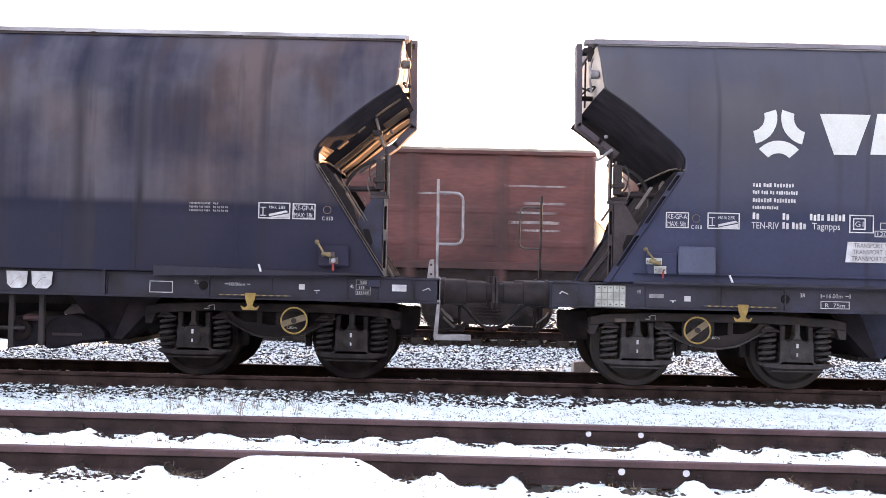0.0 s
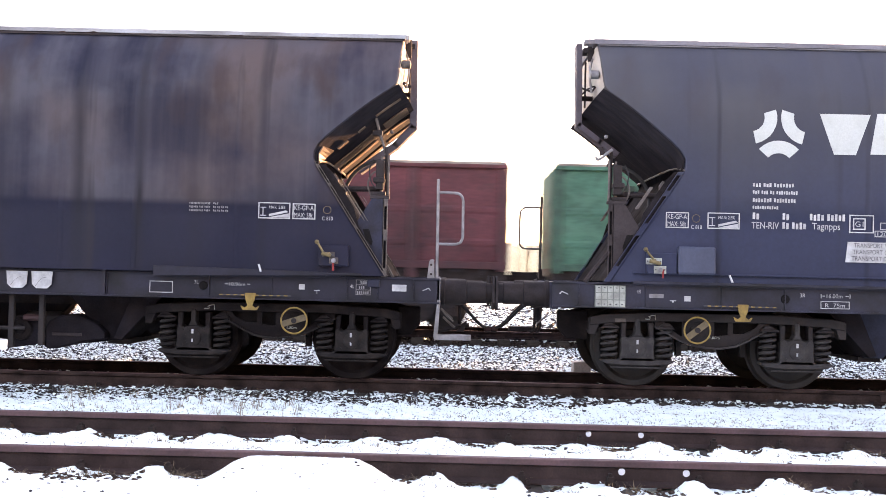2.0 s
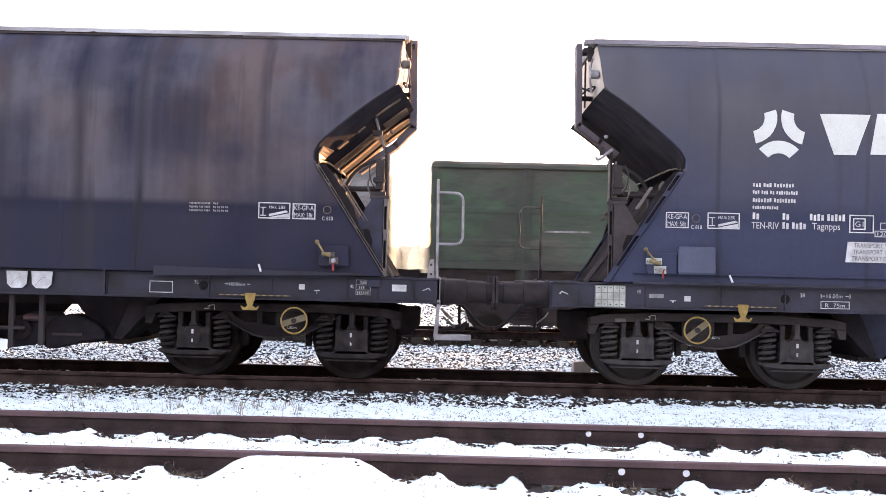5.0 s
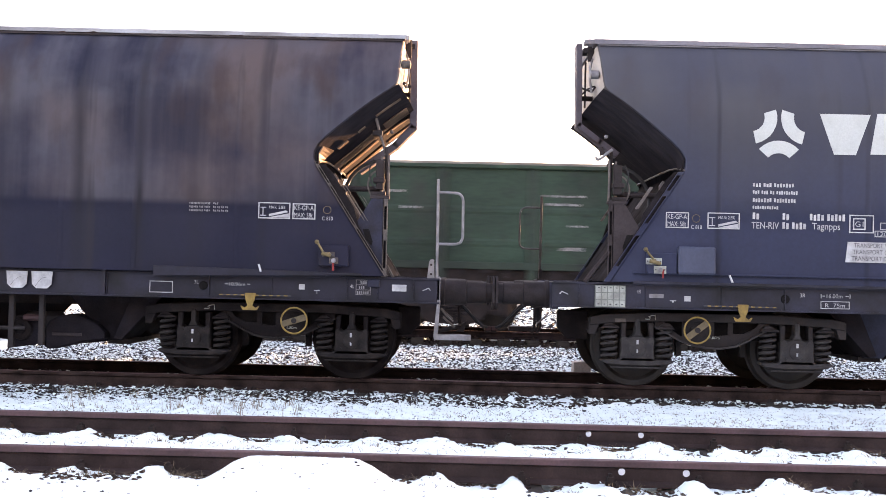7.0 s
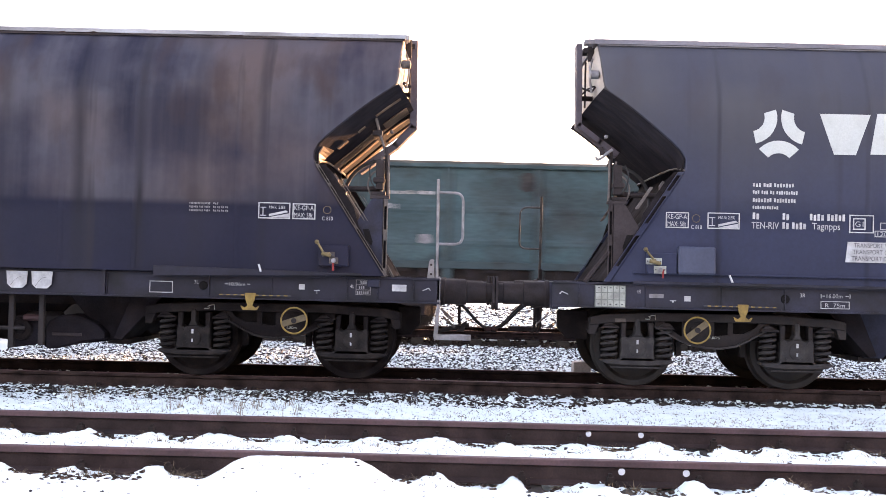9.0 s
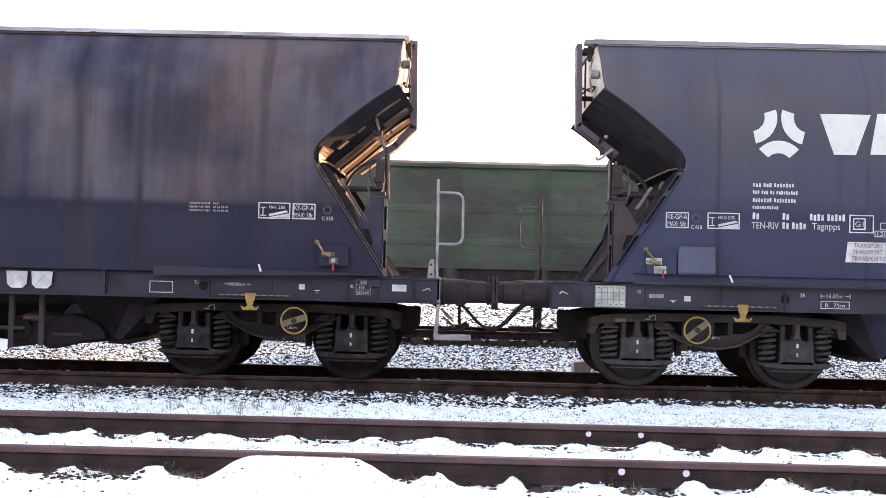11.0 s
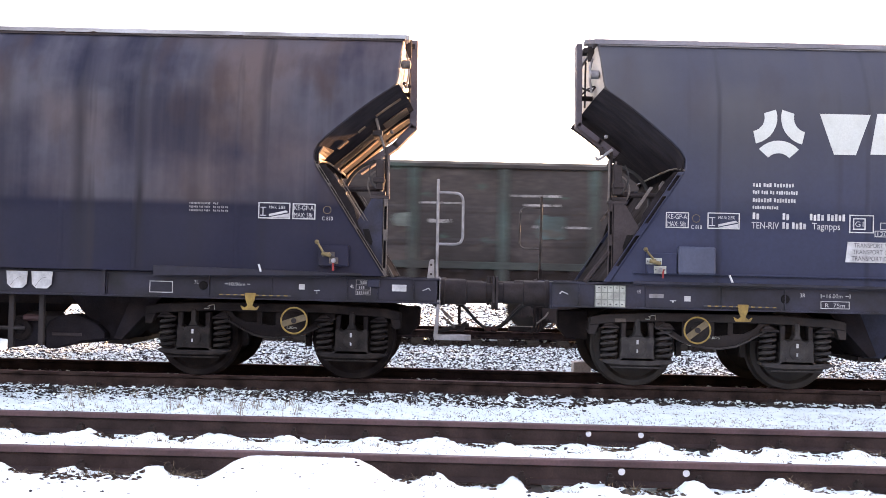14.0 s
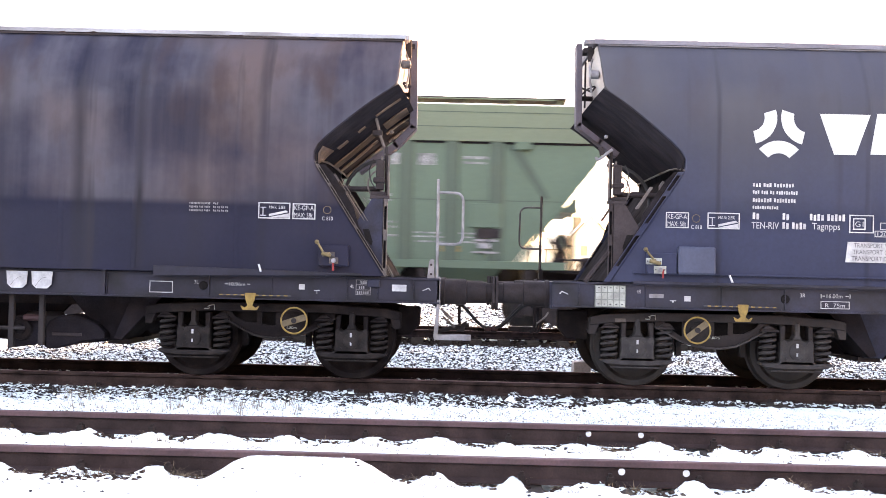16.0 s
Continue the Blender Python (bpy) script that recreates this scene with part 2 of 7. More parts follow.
M_litter = mat("withered_leaves", (0.075, 0.050, 0.040), 0.9, 0, 0.5, 30, 0.3, 60, (0.035, 0.026, 0.022), 0.8, 25.0, spec=0.1)
M_grass = mat("dead_grass", (0.26, 0.19, 0.12), 0.9, 0, 0.4, 20, 0.0, 60, (0.14, 0.10, 0.07), 0.7, 9.0)

# ---- mesh tools ----


def fin(bm, name, material, bevel=0.0, smooth=False):
    bmesh.ops.recalc_face_normals(bm, faces=bm.faces)
    if bevel:
        bmesh.ops.bevel(bm, geom=[e for e in bm.edges if len(e.link_faces) == 2 and e.calc_face_angle(0) > 0.6], offset=bevel, segments=1, affect="EDGES", clamp_overlap=True)
    me = bpy.data.meshes.new(name)
    bm.to_mesh(me)
    bm.free()
    me.materials.append(material)
    if smooth:
        me.shade_smooth()
        me.set_sharp_from_angle(angle=radians(38))
    return me


def part(name, bm, material, parent, label="", bevel=0.0, smooth=False):
    ob = new(name, fin(bm, name, material, bevel, smooth))
    ob.parent = parent
    return tagged(ob, label)


def thing(name, label, category, at=(0, 0, 0), group="", kind=""):
    e = new(name)
    e.empty_display_size = 0.2
    e.location = at
    return tagged(e, label, category, group, kind)


def bx(bm, x0, x1, y0, y1, z0, z1):
    v = [bm.verts.new((x, y, z)) for x in (x0, x1) for y in (y0, y1) for z in (z0, z1)]
    for f in ((0, 1, 3, 2), (4, 6, 7, 5), (0, 4, 5, 1), (2, 3, 7, 6), (0, 2, 6, 4), (1, 5, 7, 3)):
        bm.faces.new([v[i] for i in f])
    return bm


def box(x0, x1, y0, y1, z0, z1):
    return bx(bmesh.new(), x0, x1, y0, y1, z0, z1)


def prism(bm, pts, y0, y1):
    """A polygon of (x, z) pushed from y0 to y1."""
    a = [bm.verts.new((x, y0, z)) for x, z in pts]
    b = [bm.verts.new((x, y1, z)) for x, z in pts]
    bm.faces.new(a)
    bm.faces.new(b[::-1])
    for i in range(len(pts)):
        j = (i + 1) % len(pts)
        bm.faces.new((a[i], a[j], b[j], b[i]))
    return bm


def tube(bm, pts, r, seg=8, close=False):
    pts = [Vector(p) for p in pts]
    rings, up = [], Vector((0.31, 0.22, 0.92))
    k = len(pts)
    for i, p in enumerate(pts):
        if close:
            d = pts[(i + 1) % k] - pts[i - 1]
        else:
            d = pts[min(i + 1, k - 1)] - pts[max(i - 1, 0)]
        d.normalize()
        s = d.cross(up).normalized()
        t = s.cross(d)
        rings.append([bm.verts.new(p + (s * math.cos(a) + t * math.sin(a)) * r) for a in [2 * math.pi * j / seg for j in range(seg)]])
    for i in range(k if close else k - 1):
        a, b = rings[i], rings[(i + 1) % k]
        for j in range(seg):
            bm.faces.new((a[j], a[(j + 1) % seg], b[(j + 1) % seg], b[j]))
    if not close:
        bm.faces.new(rings[0])
        bm.faces.new(rings[-1][::-1])
    return bm


def bend(pts, r=0.05, n=5):
    """Rounds the corners of a polyline."""
    pts = [Vector(p) for p in pts]
    out = [pts[0]]
    for i in range(1, len(pts) - 1):
        a, b, c = pts[i - 1], pts[i], pts[i + 1]
        p, q = b + (a - b).normalized() * min(r, (a - b).length * 0.45), b + (c - b).normalized() * min(r, (c - b).length * 0.45)
        for j in range(n + 1):
            t = j / n
            out.append(p * (1 - t) ** 2 + b * 2 * t * (1 - t) + q * t * t)
    return out + [pts[-1]]


def turned(bm, prof, cx, cz, seg=32):
    """A profile of (radius, y) turned about the line x = cx, z = cz."""
    rings = []
    for r, y in prof:
        rings.append([bm.verts.new((cx + r * math.cos(2 * math.pi * j / seg), y, cz + r * math.sin(2 * math.pi * j / seg))) for j in range(seg)])
    for a, b in zip(rings, rings[1:]):
        for j in range(seg):
            bm.faces.new((a[j], a[(j + 1) % seg], b[(j + 1) % seg], b[j]))
    bm.faces.new(rings[0])
    bm.faces.new(rings[-1][::-1])
    return bm


def turned_x(bm, prof, cy, cz, seg=20):
    """A profile of (x, radius) turned about the line y = cy, z = cz."""
    rings = []
    for x, r in prof:
        rings.append([bm.verts.new((x, cy + r * math.cos(2 * math.pi * j / seg), cz + r * math.sin(2 * math.pi * j / seg))) for j in range(seg)])
    for a, b in zip(rings, rings[1:]):
        for j in range(seg):
            bm.faces.new((a[j], a[(j + 1) % seg], b[(j + 1) % seg], b[j]))
    bm.faces.new(rings[0])
    bm.faces.new(rings[-1][::-1])
    return bm


def coil(bm, cx, cy, z0, z1, r, wire, turns, seg=6):
    k = int(turns * 12)
    return tube(bm, [(cx + r * math.cos(2 * math.pi * i / 12), cy + r * math.sin(2 * math.pi * i / 12), z0 + (z1 - z0) * i / k) for i in range(k + 1)], wire, seg)


def lettering(name, text, x, z, height, y_of_z, material, parent, label="", width=None, align="LEFT"):
    """Flat lettering on a side that looks to -y: x, z of its lower left corner, and the height of its capitals."""
    c = bpy.data.curves.new(name, "FONT")
    c.body, c.size, c.align_x = text, height / 0.72, "LEFT"
    tmp = bpy.data.objects.new(name, c)
    me = bpy.data.meshes.new_from_object(tmp)
    bpy.data.objects.remove(tmp)
    me.name = name
    xs = [v.co.x for v in me.vertices]
    w = max(xs) - min(xs)
    k = width / w if width else 1.0
    off = min(xs)
    for v in me.vertices:
        zz = z + v.co.y
        v.co = (x + (v.co.x - off) * k, y_of_z(zz), zz)
    me.materials.append(material)
    ob = new(name, me)
    ob.parent = parent
    return tagged(ob, label)


def flat_poly(name, polys, y_of_z, material, parent, label="", t=0.003):
    """Thin painted shapes of (x, z) on a side that looks to -y: one object for each shape that stands apart."""
    if len(polys) > 1 and not any(set(p) & set(q) for p in polys[:1] for q in polys[1:]):
        return [flat_poly(name, [p], y_of_z, material, parent, label, t) for p in polys][0]
    bm = bmesh.new()
    for pts in polys:
        a = [bm.verts.new((x, y_of_z(z), z)) for x, z in pts]
        b = [bm.verts.new((x, y_of_z(z) + t, z)) for x, z in pts]
        bm.faces.new(a)
        for i in range(len(pts)):
            j = (i + 1) % len(pts)
            bm.faces.new((a[i], a[j], b[j], b[i]))
    bmesh.ops.remove_doubles(bm, verts=bm.verts, dist=0.0008)
    return part(name, bm, material, parent, label)


def rect(x0, x1, z0, z1):
    return [(x0, z0), (x1, z0), (x1, z1), (x0, z1)]


def outline(x0, x1, z0, z1, t=0.012):
    o, i = rect(x0, x1, z0, z1), rect(x0 + t, x1 - t, z0 + t, z1 - t)
    return [[o[k], o[(k + 1) % 4], i[(k + 1) % 4], i[k]] for k in range(4)]

# ---- ground and tracks ----
# track: y of the centre, z of the rail head, gauge
NEAR_Y, NEAR_Z = -5.607, 0.089
TRAIN_Y, TRAIN_Z = 9.82, 0.06
# sleepers of the near track: even but for a shorter pitch past the rail joint
NEAR_SLEEPERS = [-1.69 + 0.5565 * i for i in range(-7, 6)] + [1.57, 2.085, 2.61, 3.15, 3.70, 4.25]
PITCH_1, PHASE_1 = 0.6, 0.225  # sleepers of the wagons' track


def smooth(a, b, x):
    t = np.clip((x - a) / (b - a), 0, 1)
    return t * t * (3 - 2 * t)


_rng = np.random.default_rng(7)


def lattice(x, y, s, seed):
    """Smooth value noise, about -1 to 1."""
    g = np.random.default_rng(seed).uniform(-1, 1, (128, 128))
    fx, fy = x / s, y / s
    ix, iy = np.floor(fx).astype(int), np.floor(fy).astype(int)
    tx, ty = fx - ix, fy - iy
    tx, ty = tx * tx * (3 - 2 * tx), ty * ty * (3 - 2 * ty)
    p = lambda i, j: g[(ix + i) % 128, (iy + j) % 128]
    return (p(0, 0) * (1 - tx) + p(1, 0) * tx) * (1 - ty) + (p(0, 1) * (1 - tx) + p(1, 1) * tx) * ty


def ground_z(x, y):
    """Height of the snow and ballast sheet."""
    z = np.full_like(x, -0.24)
    wob = lattice(x, y, 0.35, 1) * 0.5 + lattice(x, y, 0.13, 2) * 0.3 + lattice(x, y, 0.055, 3) * 0.22
    # gentle fall behind the train, a low rise far away
    z = z + 0.03 * wob
    z += smooth(13, 30, y) * -0.25
    # bed of the wagons' track, with snow caps on the sleeper ends
    z += 0.06 * smooth(1.9, 1.3, np.abs(y)) + 0.09 * np.clip(np.cos(2 * np.pi * (x - PHASE_1) / PITCH_1), 0, 1) ** 2 * np.clip(0.45 + 0.8 * lattice(x, y * 0.2, 0.55, 51), 0, 1) * smooth(-0.98, -1.12, y) * smooth(-1.42, -1.26, y) + 0.05 * smooth(1.25, 0.9, np.abs(y - TRAIN_Y)) - 0.02 * smooth(2.6, 1.6, np.abs(y - TRAIN_Y))
    # strip between the wagons and the near track: rippled snow, rougher towards the left
    strip = smooth(-4.85, -4.35, y) * smooth(-1.2, -1.75, y)
    rip = lattice(x * 0.35, y, 0.05, 41) + 0.8 * lattice(x * 0.6, y, 0.032, 42)
    z += strip * (0.035 + 0.012 * wob + rip * (0.015 + 0.014 * smooth(0.6, -1.5, x) * smooth(-4.4, -2.4, y)) + 0.03 * smooth(-2.6, -1.9, y) * (0.4 + lattice(x, y, 0.5, 9)) + 0.05 * smooth(-2.6, -1.7, y) * smooth(0.7, 1.6, x))
    # near track: snow heaped round the rail chairs, hollows between the sleepers
    d = np.abs(y - NEAR_Y)
    inside = smooth(0.92, 0.70, d)
    crumb = lattice(x, y, 0.09, 23) * 0.5 + lattice(x, y, 0.05, 24) * 0.5
    rough = lattice(x, y, 0.21, 27) * 0.5 + lattice(x, y, 0.11, 28) * 0.5
    lump = 0.010 * wob + 0.024 * crumb + 0.014 * rough + 0.010 * lattice(x, y, 0.028, 29)
    far_heap, near_heap = np.zeros_like(x), np.zeros_like(x)
    for i, xs in enumerate(NEAR_SLEEPERS):
        u = (x - xs + 0.10 * lattice(x * 0.0 + i, y * 0.7, 0.8, 21)) / (0.125 + 0.04 * math.sin(i * 2.3))
        far_heap = np.maximum(far_heap, np.exp(-u * u) * (0.92 + 0.16 * math.sin(i * 1.7)))
        u = (x - xs + 0.03 + 0.05 * math.sin(i * 1.3)) / (0.12 + 0.04 * math.sin(i * 2.9 + 1))
        near_heap = np.maximum(near_heap, np.exp(-u * u) * (0.80 + 0.25 * math.sin(i * 2.1 + 0.6)))
    along = smooth(0.25, 0.62, d) * (0.75 + 0.25 * lattice(x, y, 0.35, 22))
    z = z * (1 - inside) + inside * (-0.088 + 0.075 * far_heap * along + lump + 0.035 * smooth(0.62, 0.2, d))
    # outer side of the near rail and the foreground, lower towards the right
    fore = smooth(-6.40, -6.47, y)
    edge = smooth(-6.74, -6.55, y)
    low = 0.014 * smooth(-0.9, 0.1, x) - 0.030 * smooth(0.75, 1.5, x)
    z = z * (1 - fore) + fore * (-0.052 - low + edge * (0.082 * near_heap - 0.038) + lump * (0.5 + 0.6 * edge) + 0.02 * smooth(-0.6, -2.5, x))
    # the drift against the near rail
    m = smooth(-2.03, -1.68, x) * smooth(-0.70, -1.08, x) * smooth(-6.40, -6.66, y) * smooth(-8.8, -7.1, y)
    z = z * (1 - m) + m * (0.106 + 0.010 * wob)
    return z


def axis(lo, hi, step, far, grow=1.35):
    a = list(np.arange(lo, hi + step / 2, step))
    s, v = step, hi
    while v < far:
        s *= grow
        v += s
        a.append(v)
    s, v, b = step, lo, []
    while v > -far:
        s *= grow
        v -= s
        b.append(v)
    return np.array(b[::-1] + a)


def build_ground():
    xs = axis(-4.8, 4.2, 0.022, 2500)
    ys = np.concatenate([-axis(0, 1.0, 0.3, 2500)[::-1][: -1][:0], np.array([-2500, -900, -300, -120, -60, -30, -18, -13, -10.5, -9.5]), np.arange(-9.0, -7.0, 0.06), np.arange(-7.0, -1.2, 0.02), np.arange(-1.2, 14.0, 0.12), np.array([14.5, 15.5, 17, 20, 25, 32, 45, 70, 120, 220, 450, 1000, 2500])])
    gx, gy = np.meshgrid(xs, ys)
    gz = ground_z(gx, gy)
    nx, ny = len(xs), len(ys)
    co = np.stack([gx, gy, gz], -1).reshape(-1, 3)
    i = np.arange(nx * ny).reshape(ny, nx)
    f = np.stack([i[:-1, :-1], i[:-1, 1:], i[1:, 1:], i[1:, :-1]], -1).reshape(-1, 4)
    me = bpy.data.meshes.new("ground")
    me.from_pydata(co.tolist(), [], f.tolist())
    me.materials.append(M_snow)
    me.shade_smooth()
    tagged(new("ground", me), "snow-covered railway yard ground with heaped snow", "ground", kind="structure")


build_ground()

RAIL = [(-0.0625, -0.159), (0.0625, -0.159), (0.0625, -0.148), (0.012, -0.128), (0.008, -0.052), (0.034, -0.038), (0.036, -0.006), (0.030, 0.0), (-0.030, 0.0), (-0.036, -0.006), (-0.034, -0.038), (-0.008, -0.052), (-0.012, -0.128), (-0.0625, -0.148)]


def rail(y, z, x0, x1, name, label, breaks=(), material=None, head=0.008):
    bm = bmesh.new()
    cuts = [x0, *breaks, x1]
    for a, b in zip(cuts, cuts[1:]):
        p = [bm.verts.new((a + 0.004, y + u, z + v)) for u, v in RAIL]
        q = [bm.verts.new((b - 0.004, y + u, z + v)) for u, v in RAIL]
        bm.faces.new(p)
        bm.faces.new(q[::-1])
        for i in range(len(RAIL)):
            j = (i + 1) % len(RAIL)
            bm.faces.new((p[i], p[j], q[j], q[i]))
    me = fin(bm, name, material or M_rail)
    me.materials.append(M_head)
    for f in me.polygons:
        if f.center.z > z - head:
            f.material_index = 1
    return tagged(new(name, me), label, "rail", "rails of the yard", "structure")


X0, X1 = -150.0, 150.0
for _y, _b in ((-0.7525, (4.9,)), (0.7525, ())):
    rail(_y, 0.0, X0, X1, "rail", "dark brown rusted steel rail under the wagons", _b, M_rail_brown if _y < 0 else M_rail_dark)
# head=0.04 lightens the near rails' head sides, sky light put into the colour
for _s in (-0.796, 0.796):
    rail(NEAR_Y + _s, NEAR_Z, X0, X1, "rail", "red-brown rusted steel rail half buried in snow", head=0.04)
for _s in (-0.796, 0.796):
    rail(TRAIN_Y + _s, TRAIN_Z, X0, X1, "rail", "dark steel rail of the running line", (), M_rail_dark)


def sleepers(ty, tz, half, places, label):
    base = thing("track_bed", label, "sleepers", (0, ty, tz - 0.16), kind="structure")
    me = fin(bx(bmesh.new(), -0.125, 0.125, -half, half, -0.16, 0.0), "sleeper", M_sleeper, 0.008)
    for x in places:
        o = new("sleeper", me)
        o.parent = base
        o.location = (x, _rng.uniform(-0.02, 0.02), _rng.uniform(-0.008, 0.004))
        o.rotation_euler = (0, 0, _rng.uniform(-0.015, 0.015))
    return base


BED_1 = [PHASE_1 + PITCH_1 * i for i in range(-14, 15)]
BED_3 = [0.6 * i for i in range(-20, 21)]
_bed_1 = sleepers(0, 0, 1.3, BED_1, "dark wooden sleepers under the parked wagons")
_near_bed = sleepers(NEAR_Y, NEAR_Z, 1.18, NEAR_SLEEPERS, "tarred wooden sleepers under heaped snow")
_bed_3 = sleepers(TRAIN_Y, TRAIN_Z, 1.16, BED_3, "wooden sleepers of the running line")


def fastening_mesh():
    bm = bmesh.new()
    bx(bm, -0.085, 0.085, -0.15, 0.15, -0.012, 0.006)
    for sy in (-1, 1):
        prism(bm, [(-0.05, 0.0), (0.05, 0.0), (0.04, 0.05), (-0.04, 0.05)], sy * 0.075 - 0.028, sy * 0.075 + 0.028)
        bx(bm, -0.032, 0.032, sy * 0.085 - 0.028, sy * 0.085 + 0.028, 0.05, 0.092)
        bx(bm, -0.017, 0.017, sy * 0.085 - 0.017, sy * 0.085 + 0.017, 0.092, 0.118)
        bx(bm, 0.05, 0.075, sy * 0.11 - 0.012, sy * 0.11 + 0.012, 0.0, 0.05)
    return fin(bm, "rail_chair", M_chair)


_fm = fastening_mesh()
for _bed, _places, _half, _dz, _sc in ((_near_bed, NEAR_SLEEPERS, 0.796, 0.004, (0.66, 1.1, 0.74)), (_bed_3, BED_3, 0.796, 0.004, (0.7, 0.7, 0.5)), (_bed_1, BED_1, 0.7525, -0.02, (0.8, 0.8, 0.55))):
    for _x in _places:
        for _s in (-_half, _half):
            o = new("rail_chair", _fm)
            o.parent = _bed
            o.location = (_x, _s, _dz)
            o.scale = _sc


def fish_plate(x):
    """A joint in the wagons' track: two plates with four bolts on the near rail."""
    t = thing("rail_joint", "rusty bolted fishplate joint on the rail", "rail joint", (x, -0.7525, 0))
    part("fishplate", prism(bmesh.new(), [(-0.4, -0.122), (0.4, -0.122), (0.4, -0.045), (-0.4, -0.045)], -0.034, -0.012), M_rail, t, "", 0.004)
    for k in (-0.3, -0.11, 0.11, 0.3):
        part("bolt", turned(bmesh.new(), [(0.018, -0.055), (0.018, -0.034)], k, -0.085, 6), M_rail, t)


fish_plate(4.9)


def bolt_hole(x, y, z):
    """A white disc on the web of a rail, for a drilled hole with bright snow seen through it."""
    tagged(new("rail_hole", fin(turned(bmesh.new(), [(0.005, -0.017), (0.020, -0.015), (0.023, -0.010), (0.023, -0.004)], 0, 0, 14), "rail_hole", M_hole)), "white disc standing for a bolt hole in the rusty rail", "bolt hole", "rail holes").location = (x, y, z)


for _x, _y in ((0.61, NEAR_Y + 0.796), (1.02, NEAR_Y + 0.796), (0.62, NEAR_Y - 0.796), (1.03, NEAR_Y - 0.796)):
    bolt_hole(_x, _y, NEAR_Z - 0.071)


def marker_stone(x, y):
    m = mat("weathered_concrete", (0.46, 0.42, 0.40), 0.9, 0, 0.25, 6, 0.4, 50)
    s = thing("marker_stone", "weathered pale concrete marker stone beside the rail", "marker stone", (x, y, -0.25))
    part("stone", prism(bmesh.new(), [(-0.13, 0), (0.13, 0), (0.12, 0.34), (0.02, 0.355), (-0.12, 0.345)], -0.11, 0.11), m, s, "", 0.015)


marker_stone(1.28, 1.30)


def scatter(name, n, area, size, seed, label, category, material, zof, flat=0.75, keep=None):
    """Angular stones strewn over an area, in one mesh."""
    r = np.random.default_rng(seed)
    x, y = r.uniform(area[0], area[1], n), r.uniform(area[2], area[3], n)
    if keep is not None:
        chosen = keep(x, y) > r.uniform(0, 1, n)
        x, y = x[chosen], y[chosen]
        n = len(x)
    s = r.uniform(size[0], size[1], n)
    base = np.array([(a, b, c) for a in (-1, 1) for b in (-1, 1) for c in (-1, 1)], float) * 0.62
    v = base[None] * r.uniform(0.65, 1.15, (n, 8, 3))
    ax = r.normal(size=(n, 3))
    ax /= np.linalg.norm(ax, axis=1, keepdims=True)
    an = r.uniform(0, 3.1, n)
    c, si = np.cos(an)[:, None, None], np.sin(an)[:, None, None]
    k = ax[:, None, :]
    v = v * c + np.cross(np.broadcast_to(k, v.shape), v) * si + k * (v * k).sum(-1, keepdims=True) * (1 - c)
    v *= s[:, None, None]
    v[:, :, 2] *= flat
    v += np.stack([x, y, zof(x, y) + s * r.uniform(-0.1, 0.45, n)], -1)[:, None, :]
    q = np.array([(0, 1, 3, 2), (4, 6, 7, 5), (0, 4, 5, 1), (2, 3, 7, 6), (0, 2, 6, 4), (1, 5, 7, 3)])
    f = (q[None] + 8 * np.arange(n)[:, None, None]).reshape(-1, 4)
    me = bpy.data.meshes.new(name)
    me.from_pydata(v.reshape(-1, 3).tolist(), [], f.tolist())
    me.materials.append(material)
    return tagged(new(name, me), label, category, kind="stuff")


scatter("ballast", 52000, (-8.0, 8.0, -1.0, 8.75), (0.026, 0.052), 3, "grey crushed-stone ballast dusted with snow", "ballast", M_stone, ground_z)
scatter("ballast", 3500, (-8, 8, 8.55, 9.3), (0.03, 0.055), 19, "dark stones along the running rail", "ballast", M_soil, lambda x, y: ground_z(x, y) + 0.02)
scatter("ballast", 26000, (-14, 16, 9.0, 42), (0.06, 0.15), 8, "snowy crushed stone beyond the running line", "ballast", M_stone, ground_z)


def left_side(x, y):
    """1 on the rougher side, 0 on the smoothly snowed one, ragged between."""
    return np.clip(smooth(1.2, -0.4, x) * smooth(-2.6 - 0.5 * smooth(-0.8, -2.0, x), -1.25, y) + 0.25 * lattice(x, y, 0.4, 61), 0, 1)


def hollows(x, y):
    """1 between the sleepers of the near track, 0 on the heaps beside the rail chairs."""
    gap = np.min(np.abs(x[:, None] - np.array(NEAR_SLEEPERS)[None, :]), axis=1)
    return smooth(0.10, 0.20, gap) * np.clip(0.5 + 0.9 * lattice(x, y, 0.3, 62), 0, 1)


scatter("ballast", 1500, (1.0, 8, -1.20, -0.84), (0.012, 0.028), 22, "dark brown stones beside the rail", "ballast", M_soil, lambda x, y: ground_z(x, y) - 0.006, 0.6)
scatter("ballast", 3000, (-8, 1.4, -1.48, -0.84), (0.012, 0.032), 17, "dark brown stones and soil beside the rail", "ballast", M_soil, lambda x, y: ground_z(x, y) - 0.004, 0.6, left_side)
scatter("ballast", 4200, (-8, 1.4, -1.85, -0.86), (0.012, 0.034), 24, "snow-dusted stones beside the rail", "ballast", M_stone, lambda x, y: ground_z(x, y) + 0.002, 0.6, left_side)
scatter("ballast", 2600, (-8, 1.6, -2.9, -1.45), (0.005, 0.014), 18, "dark brown stones scattered on the snow", "ballast", M_soil, lambda x, y: ground_z(x, y) - 0.002, 0.55, left_side)
scatter("ballast", 900, (-2.6, 1.0, -1.75, -1.42), (0.012, 0.030), 20, "dark dirty gravel in front of the coupled ends", "ballast", M_soil, lambda x, y: ground_z(x, y) - 0.004, 0.6)
